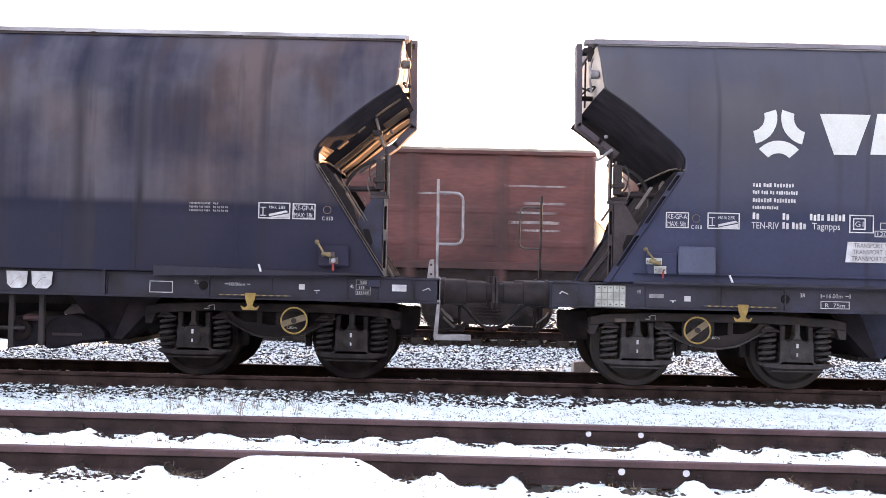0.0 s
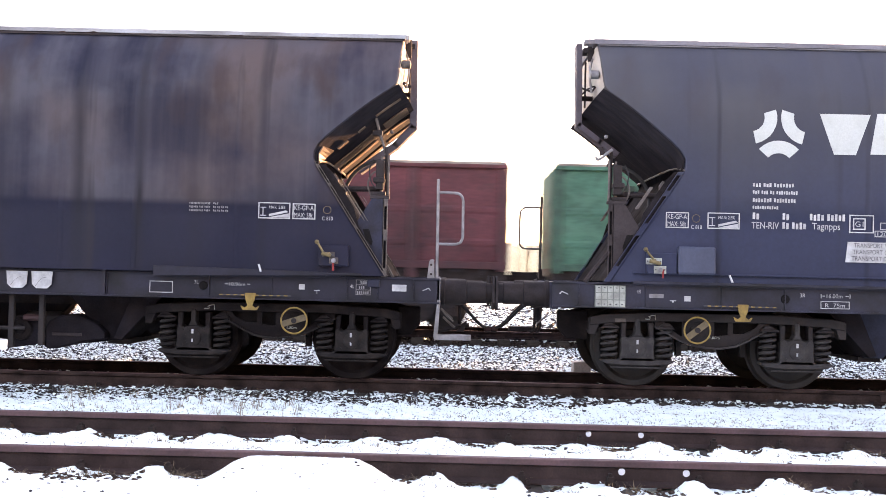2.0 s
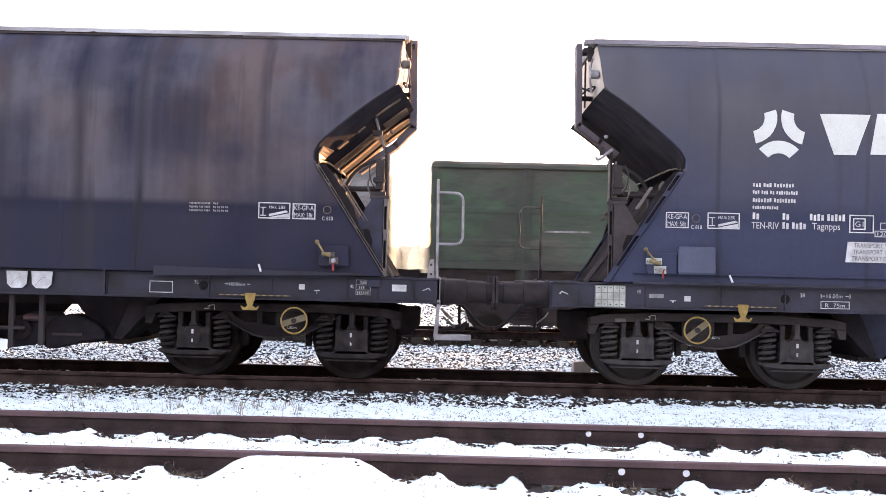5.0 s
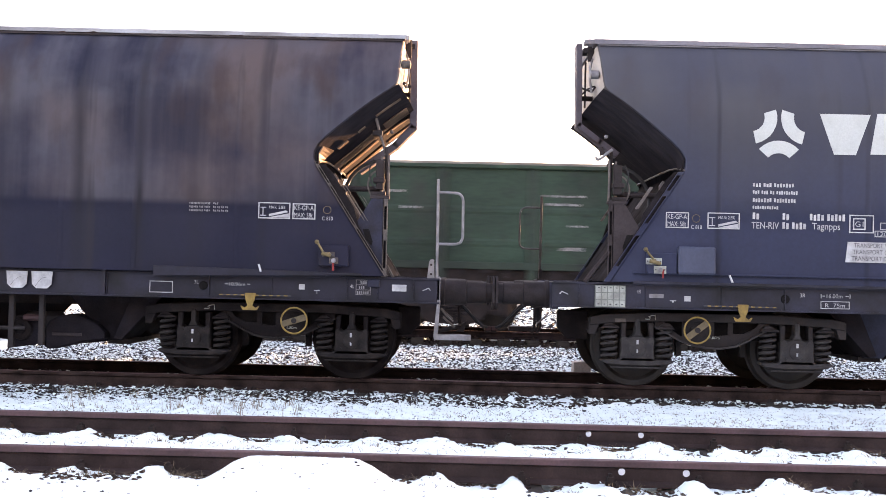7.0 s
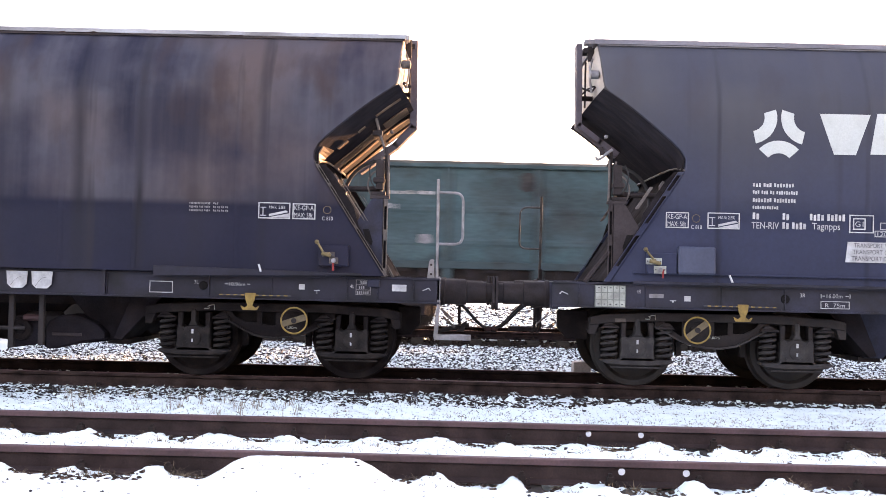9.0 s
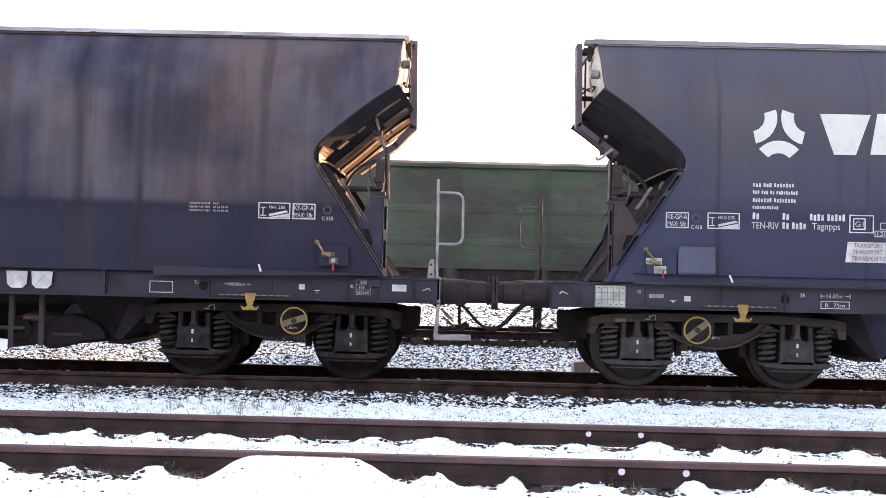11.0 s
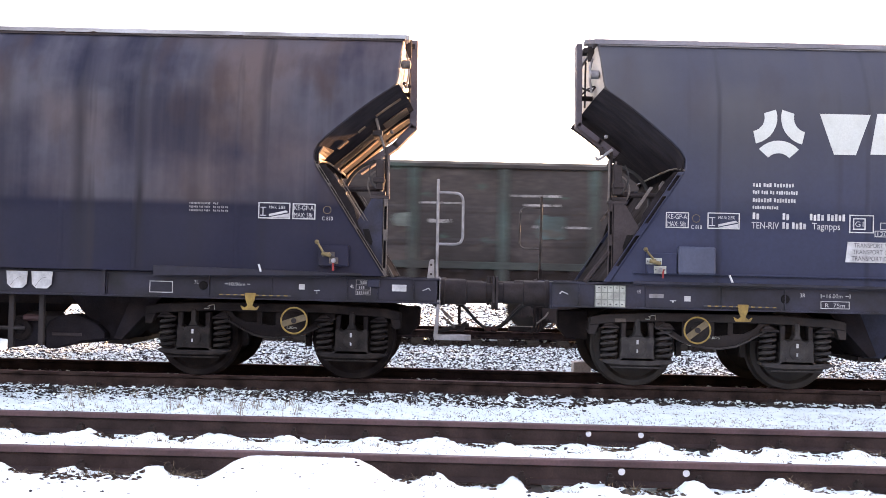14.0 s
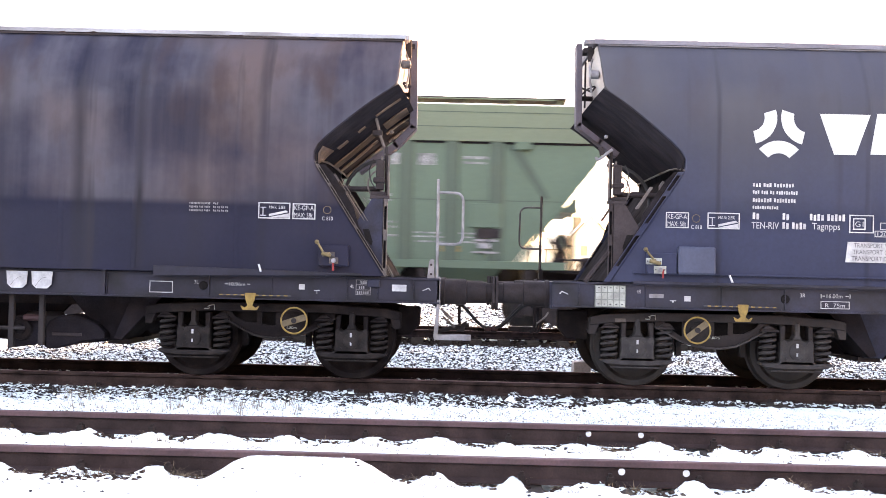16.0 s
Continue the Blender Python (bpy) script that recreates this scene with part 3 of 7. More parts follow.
scatter("litter", 5200, (-5, 4.5, -5.02, -4.83), (0.006, 0.024), 60, "brown leaves and soil lying between the sleepers", "litter", M_litter, lambda x, y: ground_z(x, y) - 0.002, 0.5, hollows)
scatter("litter", 5200, (-5, 4.5, -6.62, -6.45), (0.006, 0.026), 61, "brown leaves and soil lying between the sleepers", "litter", M_litter, lambda x, y: ground_z(x, y) - 0.002, 0.5, hollows)
scatter("litter", 130, (-2.95, -2.35, -6.86, -6.62), (0.008, 0.022), 63, "withered leaves lying on the snow", "litter", M_litter, ground_z, 0.5)
scatter("ballast", 700, (-8, 8, -2.2, -1.4), (0.007, 0.020), 4, "grey ballast stones showing through thin snow", "ballast", M_stone, lambda x, y: ground_z(x, y) - 0.012)
scatter("pebbles", 17000, (-5.2, 4.6, -4.75, -1.5), (0.004, 0.010), 15, "fine dark grit strewn over the snow", "stones", M_stone, lambda x, y: ground_z(x, y) - 0.001)
scatter("pebbles", 2600, (-5, 4.5, -6.5, -4.8), (0.003, 0.011), 5, "small dark stones and dirt on the snow", "stones", M_stone, lambda x, y: ground_z(x, y) - 0.004)
scatter("pebbles", 380, (-5, 4.5, -7.6, -6.4), (0.004, 0.014), 6, "bits of dirt lying on the snow", "stones", M_stone, lambda x, y: ground_z(x, y) - 0.002)


def grass(n, area, hmin, hmax, seed, lean=0.6):
    r = np.random.default_rng(seed)
    vs, fs = [], []
    for _ in range(n):
        cx, cy = r.uniform(area[0], area[1]), r.uniform(area[2], area[3])
        cz = float(ground_z(np.array([cx]), np.array([cy]))[0])
        for _k in range(int(r.integers(3, 9))):
            h, a = r.uniform(hmin, hmax), r.uniform(0, 6.28)
            dx, dy = math.cos(a) * h * lean * r.uniform(0.2, 1), math.sin(a) * h * lean * r.uniform(0.2, 1)
            bxp, byp = cx + r.normal() * 0.02, cy + r.normal() * 0.02
            w = r.uniform(0.0012, 0.003)
            i = len(vs)
            for t in (0, 0.5, 1):
                k = w * (1 - 0.8 * t)
                px, py, pz = bxp + dx * t * t, byp + dy * t * t, cz + h * (t - 0.25 * t * t) - 0.005
                vs += [(px - k, py, pz), (px + k, py, pz)]
            fs += [(i, i + 1, i + 3, i + 2), (i + 2, i + 3, i + 5, i + 4)]
    me = bpy.data.meshes.new("grass")
    me.from_pydata(vs, [], fs)
    me.materials.append(M_grass)
    return tagged(new("grass", me), "thin dead grass blades poking through snow", "grass", kind="stuff")


grass(420, (-4.6, 4.2, -4.7, -2.2), 0.015, 0.055, 11, 1.0)
grass(800, (-4.6, 4.2, -4.7, -2.0), 0.015, 0.05, 16, 2.4)
grass(60, (-4.6, -2.0, -2.6, -1.6), 0.06, 0.2, 12)
grass(260, (-4.2, 3.4, -5.6, -4.88), 0.012, 0.045, 13, 2.6)
grass(60, (-3.4, 2.6, -6.70, -6.45), 0.012, 0.05, 14, 2.2)
for _i, (_x, _y) in enumerate(((-2.68, -6.56), (-2.12, -6.54), (-1.38, -4.95), (0.80, -4.96), (0.62, -6.54), (1.73, -6.58), (2.75, -4.95))):
    grass(9, (_x - 0.10, _x + 0.10, _y - 0.05, _y + 0.03), 0.02, 0.075, 80 + _i, 1.8)

# ---- parked hopper wagons ----
END = [(1.20, 1.24), (2.43, 2.04), (2.50, 2.06), (2.58, 2.055), (2.66, 2.01), (2.757, 1.912), (2.868, 1.782), (2.985, 1.642), (3.095, 1.502), (3.20, 1.362), (3.305, 1.212), (3.345, 1.172), (3.42, 1.152), (3.6, 1.14), (3.8, 1.122), (3.93, 1.11)]


def end_u(z):
    for (z0, u0), (z1, u1) in zip(END, END[1:]):
        if z <= z1:
            return u0 + (u1 - u0) * (z - z0) / (z1 - z0)
    return END[-1][1]


def half_w(z):
    return 1.42 if z < 2.9 else 1.42 - 0.40 * ((z - 2.9) / 1.03) ** 2.4


def side_y(z, off=0.004):
    return -half_w(z) - off


def hopper_body(s):
    """The tank-like hopper: rings of one height each, stacked, with rounded corners; the waist lies open at the ends."""
    bm = bmesh.new()
    zs = [1.20, 1.5, 1.8, 1.985, 1.99, 2.2, 2.43, 2.50, 2.58, 2.66, 2.757, 2.868, 2.985, 3.095, 3.20, 3.305, 3.345, 3.42, 3.5, 3.6, 3.7, 3.8, 3.87, 3.93]
    rings = []
    for z in zs:
        w, u = half_w(z) + (0.0 if z > 1.987 else -0.003), end_u(z)
        rc = 0.025
        pts = []
        for (cu, cy, a0) in ((u + rc, -w + rc, 180), (16 - u - rc, -w + rc, 270), (16 - u - rc, w - rc, 0), (u + rc, w - rc, 90)):
            pts += [(cu + rc * math.cos(radians(a0 + 90 * k / 4)), cy + rc * math.sin(radians(a0 + 90 * k / 4))) for k in range(5)]
        rings.append([bm.verts.new((s * x, y, z)) for x, y in pts])
    for a, b in zip(rings, rings[1:]):
        for j in range(len(a)):
            bm.faces.new((a[j], a[(j + 1) % len(a)], b[(j + 1) % len(a)], b[j]))
    bm.faces.new(rings[0][::-1])
    bm.faces.new(rings[-1])
    return bm


def bogie(w, s, u0, full=True):
    """Two-axle bogie with coil-sprung axle boxes; its pieces hang on the side frame."""
    steel, boxm = (M_bogie_old, M_box_old) if s < 0 else (M_bogie, M_box)
    bm = bmesh.new()
    X = lambda d: s * (u0 + d)
    P = lambda pts: [(X(a), b) for a, b in pts]
    belly = [(-0.72, 0.700), (-0.66, 0.668), (-0.58, 0.625), (-0.43, 0.545), (-0.32, 0.502), (-0.21, 0.475), (-0.10, 0.463), (0.0, 0.459), (0.10, 0.466), (0.21, 0.488), (0.36, 0.560), (0.52, 0.655), (0.60, 0.690)]
    for sg in (-1, 1):
        f = lambda p, q: (min(sg * p, sg * q), max(sg * p, sg * q))
        lip = f(0.97, 1.115)
        # pressed lower lip, upper beam, drooping ends over the axle boxes
        prism(bm, P([(-1.44, 0.70), (-1.22, 0.735), (-0.60, 0.765), (0.60, 0.765), (1.22, 0.735), (1.44, 0.70), (1.44, 0.80), (1.30, 0.83), (0.7, 0.862), (-0.7, 0.862), (-1.30, 0.83), (-1.44, 0.80)]), *lip)
        for e in (-1, 1):
            prism(bm, P([(e * 1.455, 0.60), (e * 1.38, 0.60), (e * 1.34, 0.70), (e * 1.34, 0.79), (e * 1.455, 0.79)]), *f(0.975, 1.105))
        for a in (-0.9, 0.9):
            for k in (-0.155, 0.155):
                prism(bm, P([(a + k - 0.03, 0.74), (a + k + 0.03, 0.74), (a + k * 1.05 + 0.02, 0.36), (a + k * 1.05 - 0.02, 0.36)]), *f(0.97, 1.09))
            for k in (-0.31, 0.31):
                prism(bm, P([(a + k - 0.11, 0.672), (a + k + 0.11, 0.672), (a + k + 0.09, 0.70), (a + k - 0.09, 0.70)]), *f(0.93, 1.13))
            prism(bm, P([(a - 0.40, 0.70), (a - 0.24, 0.70), (a - 0.30, 0.74), (a - 0.36, 0.74)]), *f(0.98, 1.12))
            prism(bm, P([(a + 0.40, 0.70), (a + 0.24, 0.70), (a + 0.30, 0.74), (a + 0.36, 0.74)]), *f(0.98, 1.12))
    for d in (-1.38, 1.38):
        bx(bm, min(X(d - 0.05), X(d + 0.05)), max(X(d - 0.05), X(d + 0.05)), -0.97, 0.97, 0.62, 0.73)
    frame_ob = part("bogie", bm, steel, w, "", 0.008)
    # near black so that the frame's windows read as shaded
    part("bolster", box(min(X(-0.62), X(0.62)), max(X(-0.62), X(0.62)), -0.95, 0.95, 0.56, 0.82), M_deep, frame_ob, "dark inner bolster")
    # webs of the fish-bellied side frames, with three windows
    for y0, y1 in ((-1.062, -1.03), (1.03, 1.062)):
        bw = prism(bmesh.new(), P([(-0.70, 0.690), (-0.58, 0.627), (-0.43, 0.547), (-0.387, 0.530), (-0.32, 0.504), (-0.21, 0.477), (-0.10, 0.465), (0.0, 0.461), (0.10, 0.468), (0.21, 0.490), (0.36, 0.562), (0.52, 0.657), (0.60, 0.692), (0.60, 0.770), (0.49, 0.770), (0.443, 0.705), (0.316, 0.640), (0.188, 0.633), (0.188, 0.770), (0.135, 0.770), (0.135, 0.620), (-0.025, 0.604), (-0.025, 0.770), (-0.387, 0.770), (-0.387, 0.585), (-0.505, 0.664), (-0.60, 0.770), (-0.70, 0.770)]), y0, y1)
        part("side_web", bw, steel, frame_ob)
        bl, rows = bmesh.new(), []
        for d, z in belly:
            rows.append([bl.verts.new((X(d), y, z + o)) for y, o in ((y0 - 0.053, 0), (y1 + 0.053, 0), (y1 + 0.053, 0.018), (y0 - 0.053, 0.018))])
        for p, q in zip(rows, rows[1:]):
            for k in range(4):
                bl.faces.new((p[k], p[(k + 1) % 4], q[(k + 1) % 4], q[k]))
        bl.faces.new(rows[0])
        bl.faces.new(rows[-1][::-1])
        part("belly_lip", bl, boxm, frame_ob)
    for a in (-0.9, 0.9):
        cx = X(a)
        prof = [(0.03, 0), (0.19, 0), (0.20, 0.02), (0.36, 0.035), (0.395, 0.0), (0.455, 0.0), (0.46, 0.01), (0.462, 0.09), (0.472, 0.105), (0.488, 0.115), (0.488, 0.13), (0.47, 0.138), (0.39, 0.13), (0.36, 0.09), (0.2, 0.08), (0.12, 0.12), (0.12, 0.13)]
        for sy in (-1, 1):
            part("wheel", turned(bmesh.new(), [(r, sy * (0.825 - y)) for r, y in prof], cx, 0.46, 48), M_wheel if s > 0 else steel, frame_ob, "", 0, True)
        part("axle", turned(bmesh.new(), [(0.085, -0.72), (0.085, 0.72)], cx, 0.46, 16), steel, frame_ob, "", 0, True)
        for sy in (-1, 1):
            b2 = bmesh.new()
            f = lambda p, q: (min(sy * p, sy * q), max(sy * p, sy * q))
            prism(b2, [(cx - 0.20, 0.30), (cx + 0.20, 0.30), (cx + 0.185, 0.44), (cx + 0.19, 0.56), (cx + 0.15, 0.60), (cx + 0.11, 0.565), (cx + 0.05, 0.59), (cx - 0.05, 0.59), (cx - 0.11, 0.565), (cx - 0.15, 0.60), (cx - 0.19, 0.56), (cx - 0.185, 0.44)], *f(0.90, 1.12))
            prism(b2, [(cx - 0.41, 0.300), (cx - 0.34, 0.268), (cx - 0.18, 0.252), (cx + 0.18, 0.252), (cx + 0.34, 0.268), (cx + 0.41, 0.300), (cx + 0.40, 0.322), (cx + 0.22, 0.322), (cx + 0.16, 0.350), (cx - 0.16, 0.350), (cx - 0.22, 0.322), (cx - 0.40, 0.322)], *f(0.92, 1.12))
            prism(b2, [(cx - 0.06, 0.585), (cx + 0.06, 0.585), (cx + 0.03, 0.64), (cx + 0.028, 0.78), (cx - 0.028, 0.78), (cx - 0.03, 0.64)], *f(0.98, 1.13))
            ab = part("axle_box", b2, boxm, frame_ob, "dusty grey axle box", 0.012)
            for k in (-0.31, 0.31):
                part("spring", coil(bmesh.new(), cx + k, sy * 1.03, 0.325, 0.665, 0.083, 0.018, 5.2), boxm, frame_ob, "grey coil spring", 0, True)
                part("spring", coil(bmesh.new(), cx + k, sy * 1.03, 0.325, 0.655, 0.048, 0.012, 6), steel, frame_ob, "", 0, True)
            if sy < 0:
                part("tie_bar", box(cx - 0.30, cx + 0.30, -1.135, -1.10, 0.228, 0.241), boxm, frame_ob)
                part("cap", turned(bmesh.new(), [(0.075, -1.135), (0.09, -1.13), (0.095, -1.115)], cx, 0.455, 20), boxm, ab, "", 0, True)
                for k in ((-0.12, 0.37), (0.12, 0.37), (-0.12, 0.54), (0.12, 0.54)):
                    part("bolt", turned(bmesh.new(), [(0.012, -1.135), (0.012, -1.118)], cx + k[0], k[1], 6), boxm, ab)
                flat_poly("marking", [rect(cx - 0.016, cx + 0.008, 0.50, 0.548), rect(cx - 0.014, cx + 0.004, 0.405, 0.44)], lambda z: -1.139, M_white, frame_ob, "small white chalk-like paint marks")
            part("brake_shoe", prism(bmesh.new(), [(X(a - math.copysign(0.50, a)), 0.36), (X(a - math.copysign(0.56, a)), 0.36), (X(a - math.copysign(0.56, a)), 0.58), (X(a - math.copysign(0.50, a)), 0.58)], sy * 0.75 - 0.05, sy * 0.75 + 0.05), steel, frame_ob)
    return frame_ob


def ring_pts(cx, y, cz, r, n=28):
    return [(cx + r * math.cos(2 * math.pi * i / n), y, cz + r * math.sin(2 * math.pi * i / n)) for i in range(n)]


def handbrake(w, x, z, tilt):
    o = part("handbrake_wheel", tube(bmesh.new(), ring_pts(x, -1.30, z, 0.145), 0.010, 8, True), M_yellow, w, "yellow handbrake wheel with a broad spoke", 0, True)
    c, n = math.cos(tilt), math.sin(tilt)
    pts = [(x + a * c - b * n, z + a * n + b * c) for a, b in ((-0.14, -0.035), (0.14, -0.035), (0.14, 0.035), (-0.14, 0.035))]
    part("spoke", prism(bmesh.new(), pts, -1.305, -1.292), mat_spoke, o, "", 0.003)
    part("hub", turned(bmesh.new(), [(0.03, -1.33), (0.03, -1.08)], x, z, 12), M_bogie, o)


mat_spoke = mat("dull_yellow_paint", (0.15, 0.11, 0.06), 0.6, 0, 0.2, 12, 0.1, 80, (0.12, 0.09, 0.06), 0.5, 10.0)


M_red_dull = mat("dull_red_paint", (0.055, 0.022, 0.022), 0.7, 0, 0.3, 12, 0.1, 80)


def hopper_wagon(s, label, old):
    paint = M_blue_old if old else M_blue
    sole_paint = M_sole_old if old else M_blue_clean
    w = thing("hopper_wagon", label, "railway wagon", (0, 0, 0), "parked hopper wagons")
    R = lambda a, b: (min(s * a, s * b), max(s * a, s * b))
    body = part("hopper_body", hopper_body(s), paint, w, "rust-stained blue hopper body" if old else "blue hopper body with white markings", 0, True)
    # pale end wall above the hood, a thin plate that follows the curve of the sides
    bm, rows = bmesh.new(), []
    for z in (3.37, 3.45, 3.55, 3.65, 3.75, 3.85, 3.90):
        u, h = end_u(z) - 0.006, half_w(z) - 0.03
        rows.append([bm.verts.new((s * (u - o), y, z)) for y, o in ((-h, 0), (-0.5, 0.012), (0.5, 0.012), (h, 0))])
    for p, q in zip(rows, rows[1:]):
        for k in range(3):
            bm.faces.new((p[k], p[k + 1], q[k + 1], q[k]))
    part("end_wall", bm, M_end, body, "pale upper end wall", 0, True)
    # seams of the shell: narrow raised weld bands
    for u in ((2.9, 4.04, 4.86, 8.0, 11.1, 13.9) if old else (2.44, 4.08, 5.7, 8.0, 11.1, 13.6)):
        bm = bmesh.new()
        zz = [z for z in [1.22 + 0.1 * i for i in range(27)] if end_u(z) < u - 0.02 and end_u(z) < 16 - u - 0.02]
        for a, b in zip(zz, zz[1:]):
            v = [bm.verts.new((s * p, side_y(z, o), z)) for z in (a, b) for p, o in ((u - 0.03, 0.0), (u, 0.004), (u + 0.03, 0.0))]
            bm.faces.new((v[0], v[1], v[4], v[3]))
            bm.faces.new((v[1], v[2], v[5], v[4]))
        bmesh.ops.remove_doubles(bm, verts=bm.verts, dist=0.0005)
        part("weld_seam", bm, paint, body, "", 0, True)
    # roof: low pitched cover, edge trim, hatch strip
    bm = bmesh.new()
    prism_pts = [(-1.04, 3.92), (-0.99, 3.985), (-0.5, 4.03), (0, 4.045), (0.5, 4.03), (0.99, 3.985), (1.04, 3.92)]
    r0 = 1.08
    a = [bm.verts.new((s * r0, y, z)) for y, z in prism_pts]
    b = [bm.verts.new((s * 14.94, y, z)) for y, z in prism_pts]
    bm.faces.new(a)
    bm.faces.new(b[::-1])
    for i in range(len(a)):
        j = (i + 1) % len(a)
        bm.faces.new((a[i], a[j], b[j], b[i]))
    roof = part("roof", bm, M_roof if old else M_roof_blue, w, "pale dusty roof cover" if old else "faded blue-grey roof cover")
    part("roof_edge", box(*R(1.12, 14.9), -1.075, -1.03, 3.893, 3.908 if old else 3.905), M_gusset if old else M_roof_rim, roof)
    part("eaves_end", box(*R(1.045 if old else 0.965, 1.085), -1.045, -0.90, 3.915, 3.968), M_roof if old else M_roof_blue, roof, "", 0.004)
    if old:
        # solid dark strip in place of the gap's shade
        part("roof_gutter", box(*R(1.1, 14.9), -1.06, -1.03, 3.908, 3.924), M_recess, roof, "dark strip for the shaded gap under the roof cover")
        # twisted tie-down cord along the eaves, and clots of dirt
        for c0, c1 in ((1.35, 2.15), (2.2, 3.35), (3.6, 4.4)):
            k = int((c1 - c0) / 0.022)
            part("cord", tube(bmesh.new(), [(s * (c0 + 0.022 * i), -1.066 + 0.006 * (i % 2), 3.914 + 0.007 * (i % 2)) for i in range(k)], 0.006, 4), M_edge, roof, "twisted pale cord along the eaves")
        r = random.Random(9)
        for c0 in (2.95, 3.02, 3.06, 4.65, 4.72, 5.0):
            part("clot", turned_x(bmesh.new(), [(s * c0, 0.006), (s * (c0 + 0.02), 0.014), (s * (c0 + 0.05), 0.011), (s * (c0 + 0.08), 0.005)], -1.06, 3.916 + r.uniform(-0.004, 0.006), 7), M_rail_brown, roof, "clot of brown dirt")
    if old:
        part("walkway", box(*R(1.3, 14.7), -0.30, 0.30, 4.11, 4.14), M_roof, roof)
        for i in range(16):
            part("walkway_bracket", box(*R(1.35 + i * 0.88, 1.39 + i * 0.88), -0.28, 0.28, 4.02, 4.11), M_roof, roof)
    # barrel-shaped hood under the overhang; pale slats draw sun stripes on the older wagon
    edge = [(1.14, 3.345), (1.21, 3.305), (1.36, 3.20), (1.50, 3.095), (1.64, 2.985), (1.78, 2.868), (1.91, 2.757), (2.005, 2.655), (2.05, 2.575), (2.052, 2.455)]
    last = len(edge) - 1
    straight = edge[:7] + [(2.00, 2.687), (2.08, 2.624), (2.145, 2.572)]

    def bulge(y):
        return 0.24 * (1 - abs(y / 1.40) ** 3.5)

    def on_hood(j, y, extra=0.0):
        u, z = edge[j]
        a, b = straight[j]
        t = min(1.0, max(0.0, (1.40 - abs(y)) / 0.3))
        t = t * t * (3 - 2 * t)
        u, z = u + (a - u) * t, z + (b - z) * t
        k = bulge(y) + 0.004 + extra
        return (s * (u - k * (0.62 + 0.5 * j / last)), y, z - k * (0.75 - 0.25 * j / last))

    def hood(y0, y1, n, extra, j0=0, j1=last):
        bm = bmesh.new()
        rows = [[bm.verts.new(on_hood(j, y0 + (y1 - y0) * i / n, extra)) for j in range(j0, j1 + 1)] for i in range(n + 1)]
        for p, q in zip(rows, rows[1:]):
            for j in range(len(p) - 1):
                bm.faces.new((p[j], p[j + 1], q[j + 1], q[j]))
        return bm
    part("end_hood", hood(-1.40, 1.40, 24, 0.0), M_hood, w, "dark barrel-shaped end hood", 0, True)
    part("hood_rim", tube(bmesh.new(), [on_hood(last, -1.41 + 0.2 * i, 0.004) for i in range(14)], 0.012, 5), M_edge, w, "pale rim of the hood")
    if old:
        # slats off the hood along its slope; pale tone and breaks draw sun stripes
        for y0, y1, j0, j1 in ((-1.37, -1.17, 7, 9), (-1.19, -1.165, 1, 3), (-1.15, -1.12, 4, 4.6), (-1.16, -1.12, 5.5, 6.6), (-0.90, -0.66, 1, 3), (-0.86, -0.70, 4, 9), (-0.50, -0.40, 1, 3.2), (-0.50, -0.38, 4, 9), (0.10, 0.30, 0.5, 3.3), (0.12, 0.36, 3.7, 9)):
            n = 2 * int(math.ceil(j1 - j0))
            bm, rows = bmesh.new(), []
            for i in range(n + 1):
                j = j0 + (j1 - j0) * i / n
                p, q, t = int(min(j, last - 1)), int(min(j, last - 1)) + 1, j - int(min(j, last - 1))
                row = []
                for y, e in ((y0, 0.022), (y1, 0.022), (y1, 0.010), (y0, 0.010)):
                    row.append(bm.verts.new(Vector(on_hood(p, y, e)).lerp(Vector(on_hood(q, y, e)), t)))
                rows.append(row)
            for p, q in zip(rows, rows[1:]):
                for k in range(4):
                    bm.faces.new((p[k], p[(k + 1) % 4], q[(k + 1) % 4], q[k]))
            bm.faces.new(rows[0])
            bm.faces.new(rows[-1][::-1])
            part("hood_slat", bm, M_under, body, "pale slat toned as a sun stripe on the hood")
    # near-black lining of the waist and lower slope, the recess's shade as colour
    part("end_slope", prism(bmesh.new(), [(s * 1.22, 1.20), (s * 2.02, 2.43), (s * 2.04, 2.56), (s * 2.055, 2.56), (s * 2.035, 2.43), (s * 1.235, 1.20)], -1.385, 1.385), M_recess, w, "lower end slope painted near black as a shaded recess")
    # standing frame before the end
    path = [(1.01, 3.99), (0.998, 2.975), (1.20, 2.755), (1.62, 2.45)] if old else [(0.955, 3.99), (0.965, 3.04), (1.22, 2.85), (1.42, 2.71)]
    for y in (-0.5,):
        bm = bmesh.new()
        for (u0, z0), (u1, z1) in zip(path, path[1:]):
            d = Vector((u1 - u0, z1 - z0)).normalized()
            n = Vector((-d.y, d.x)) * (0.042 if old else 0.034)
            e = d * 0.02
            prism(bm, [(s * (u0 - e.x + n.x), z0 - e.y + n.y), (s * (u1 + e.x + n.x), z1 + e.y + n.y), (s * (u1 + e.x - n.x), z1 + e.y - n.y), (s * (u0 - e.x - n.x), z0 - e.y - n.y)], y - 0.10, y + 0.10)
        part("end_frame", bm, M_frame, w, "grimy steel frame before the end wall", 0.004)
    part("frame_tie", box(*R(1.0, 1.12), -0.62, -0.42, 3.90, 3.96), M_dark, w)
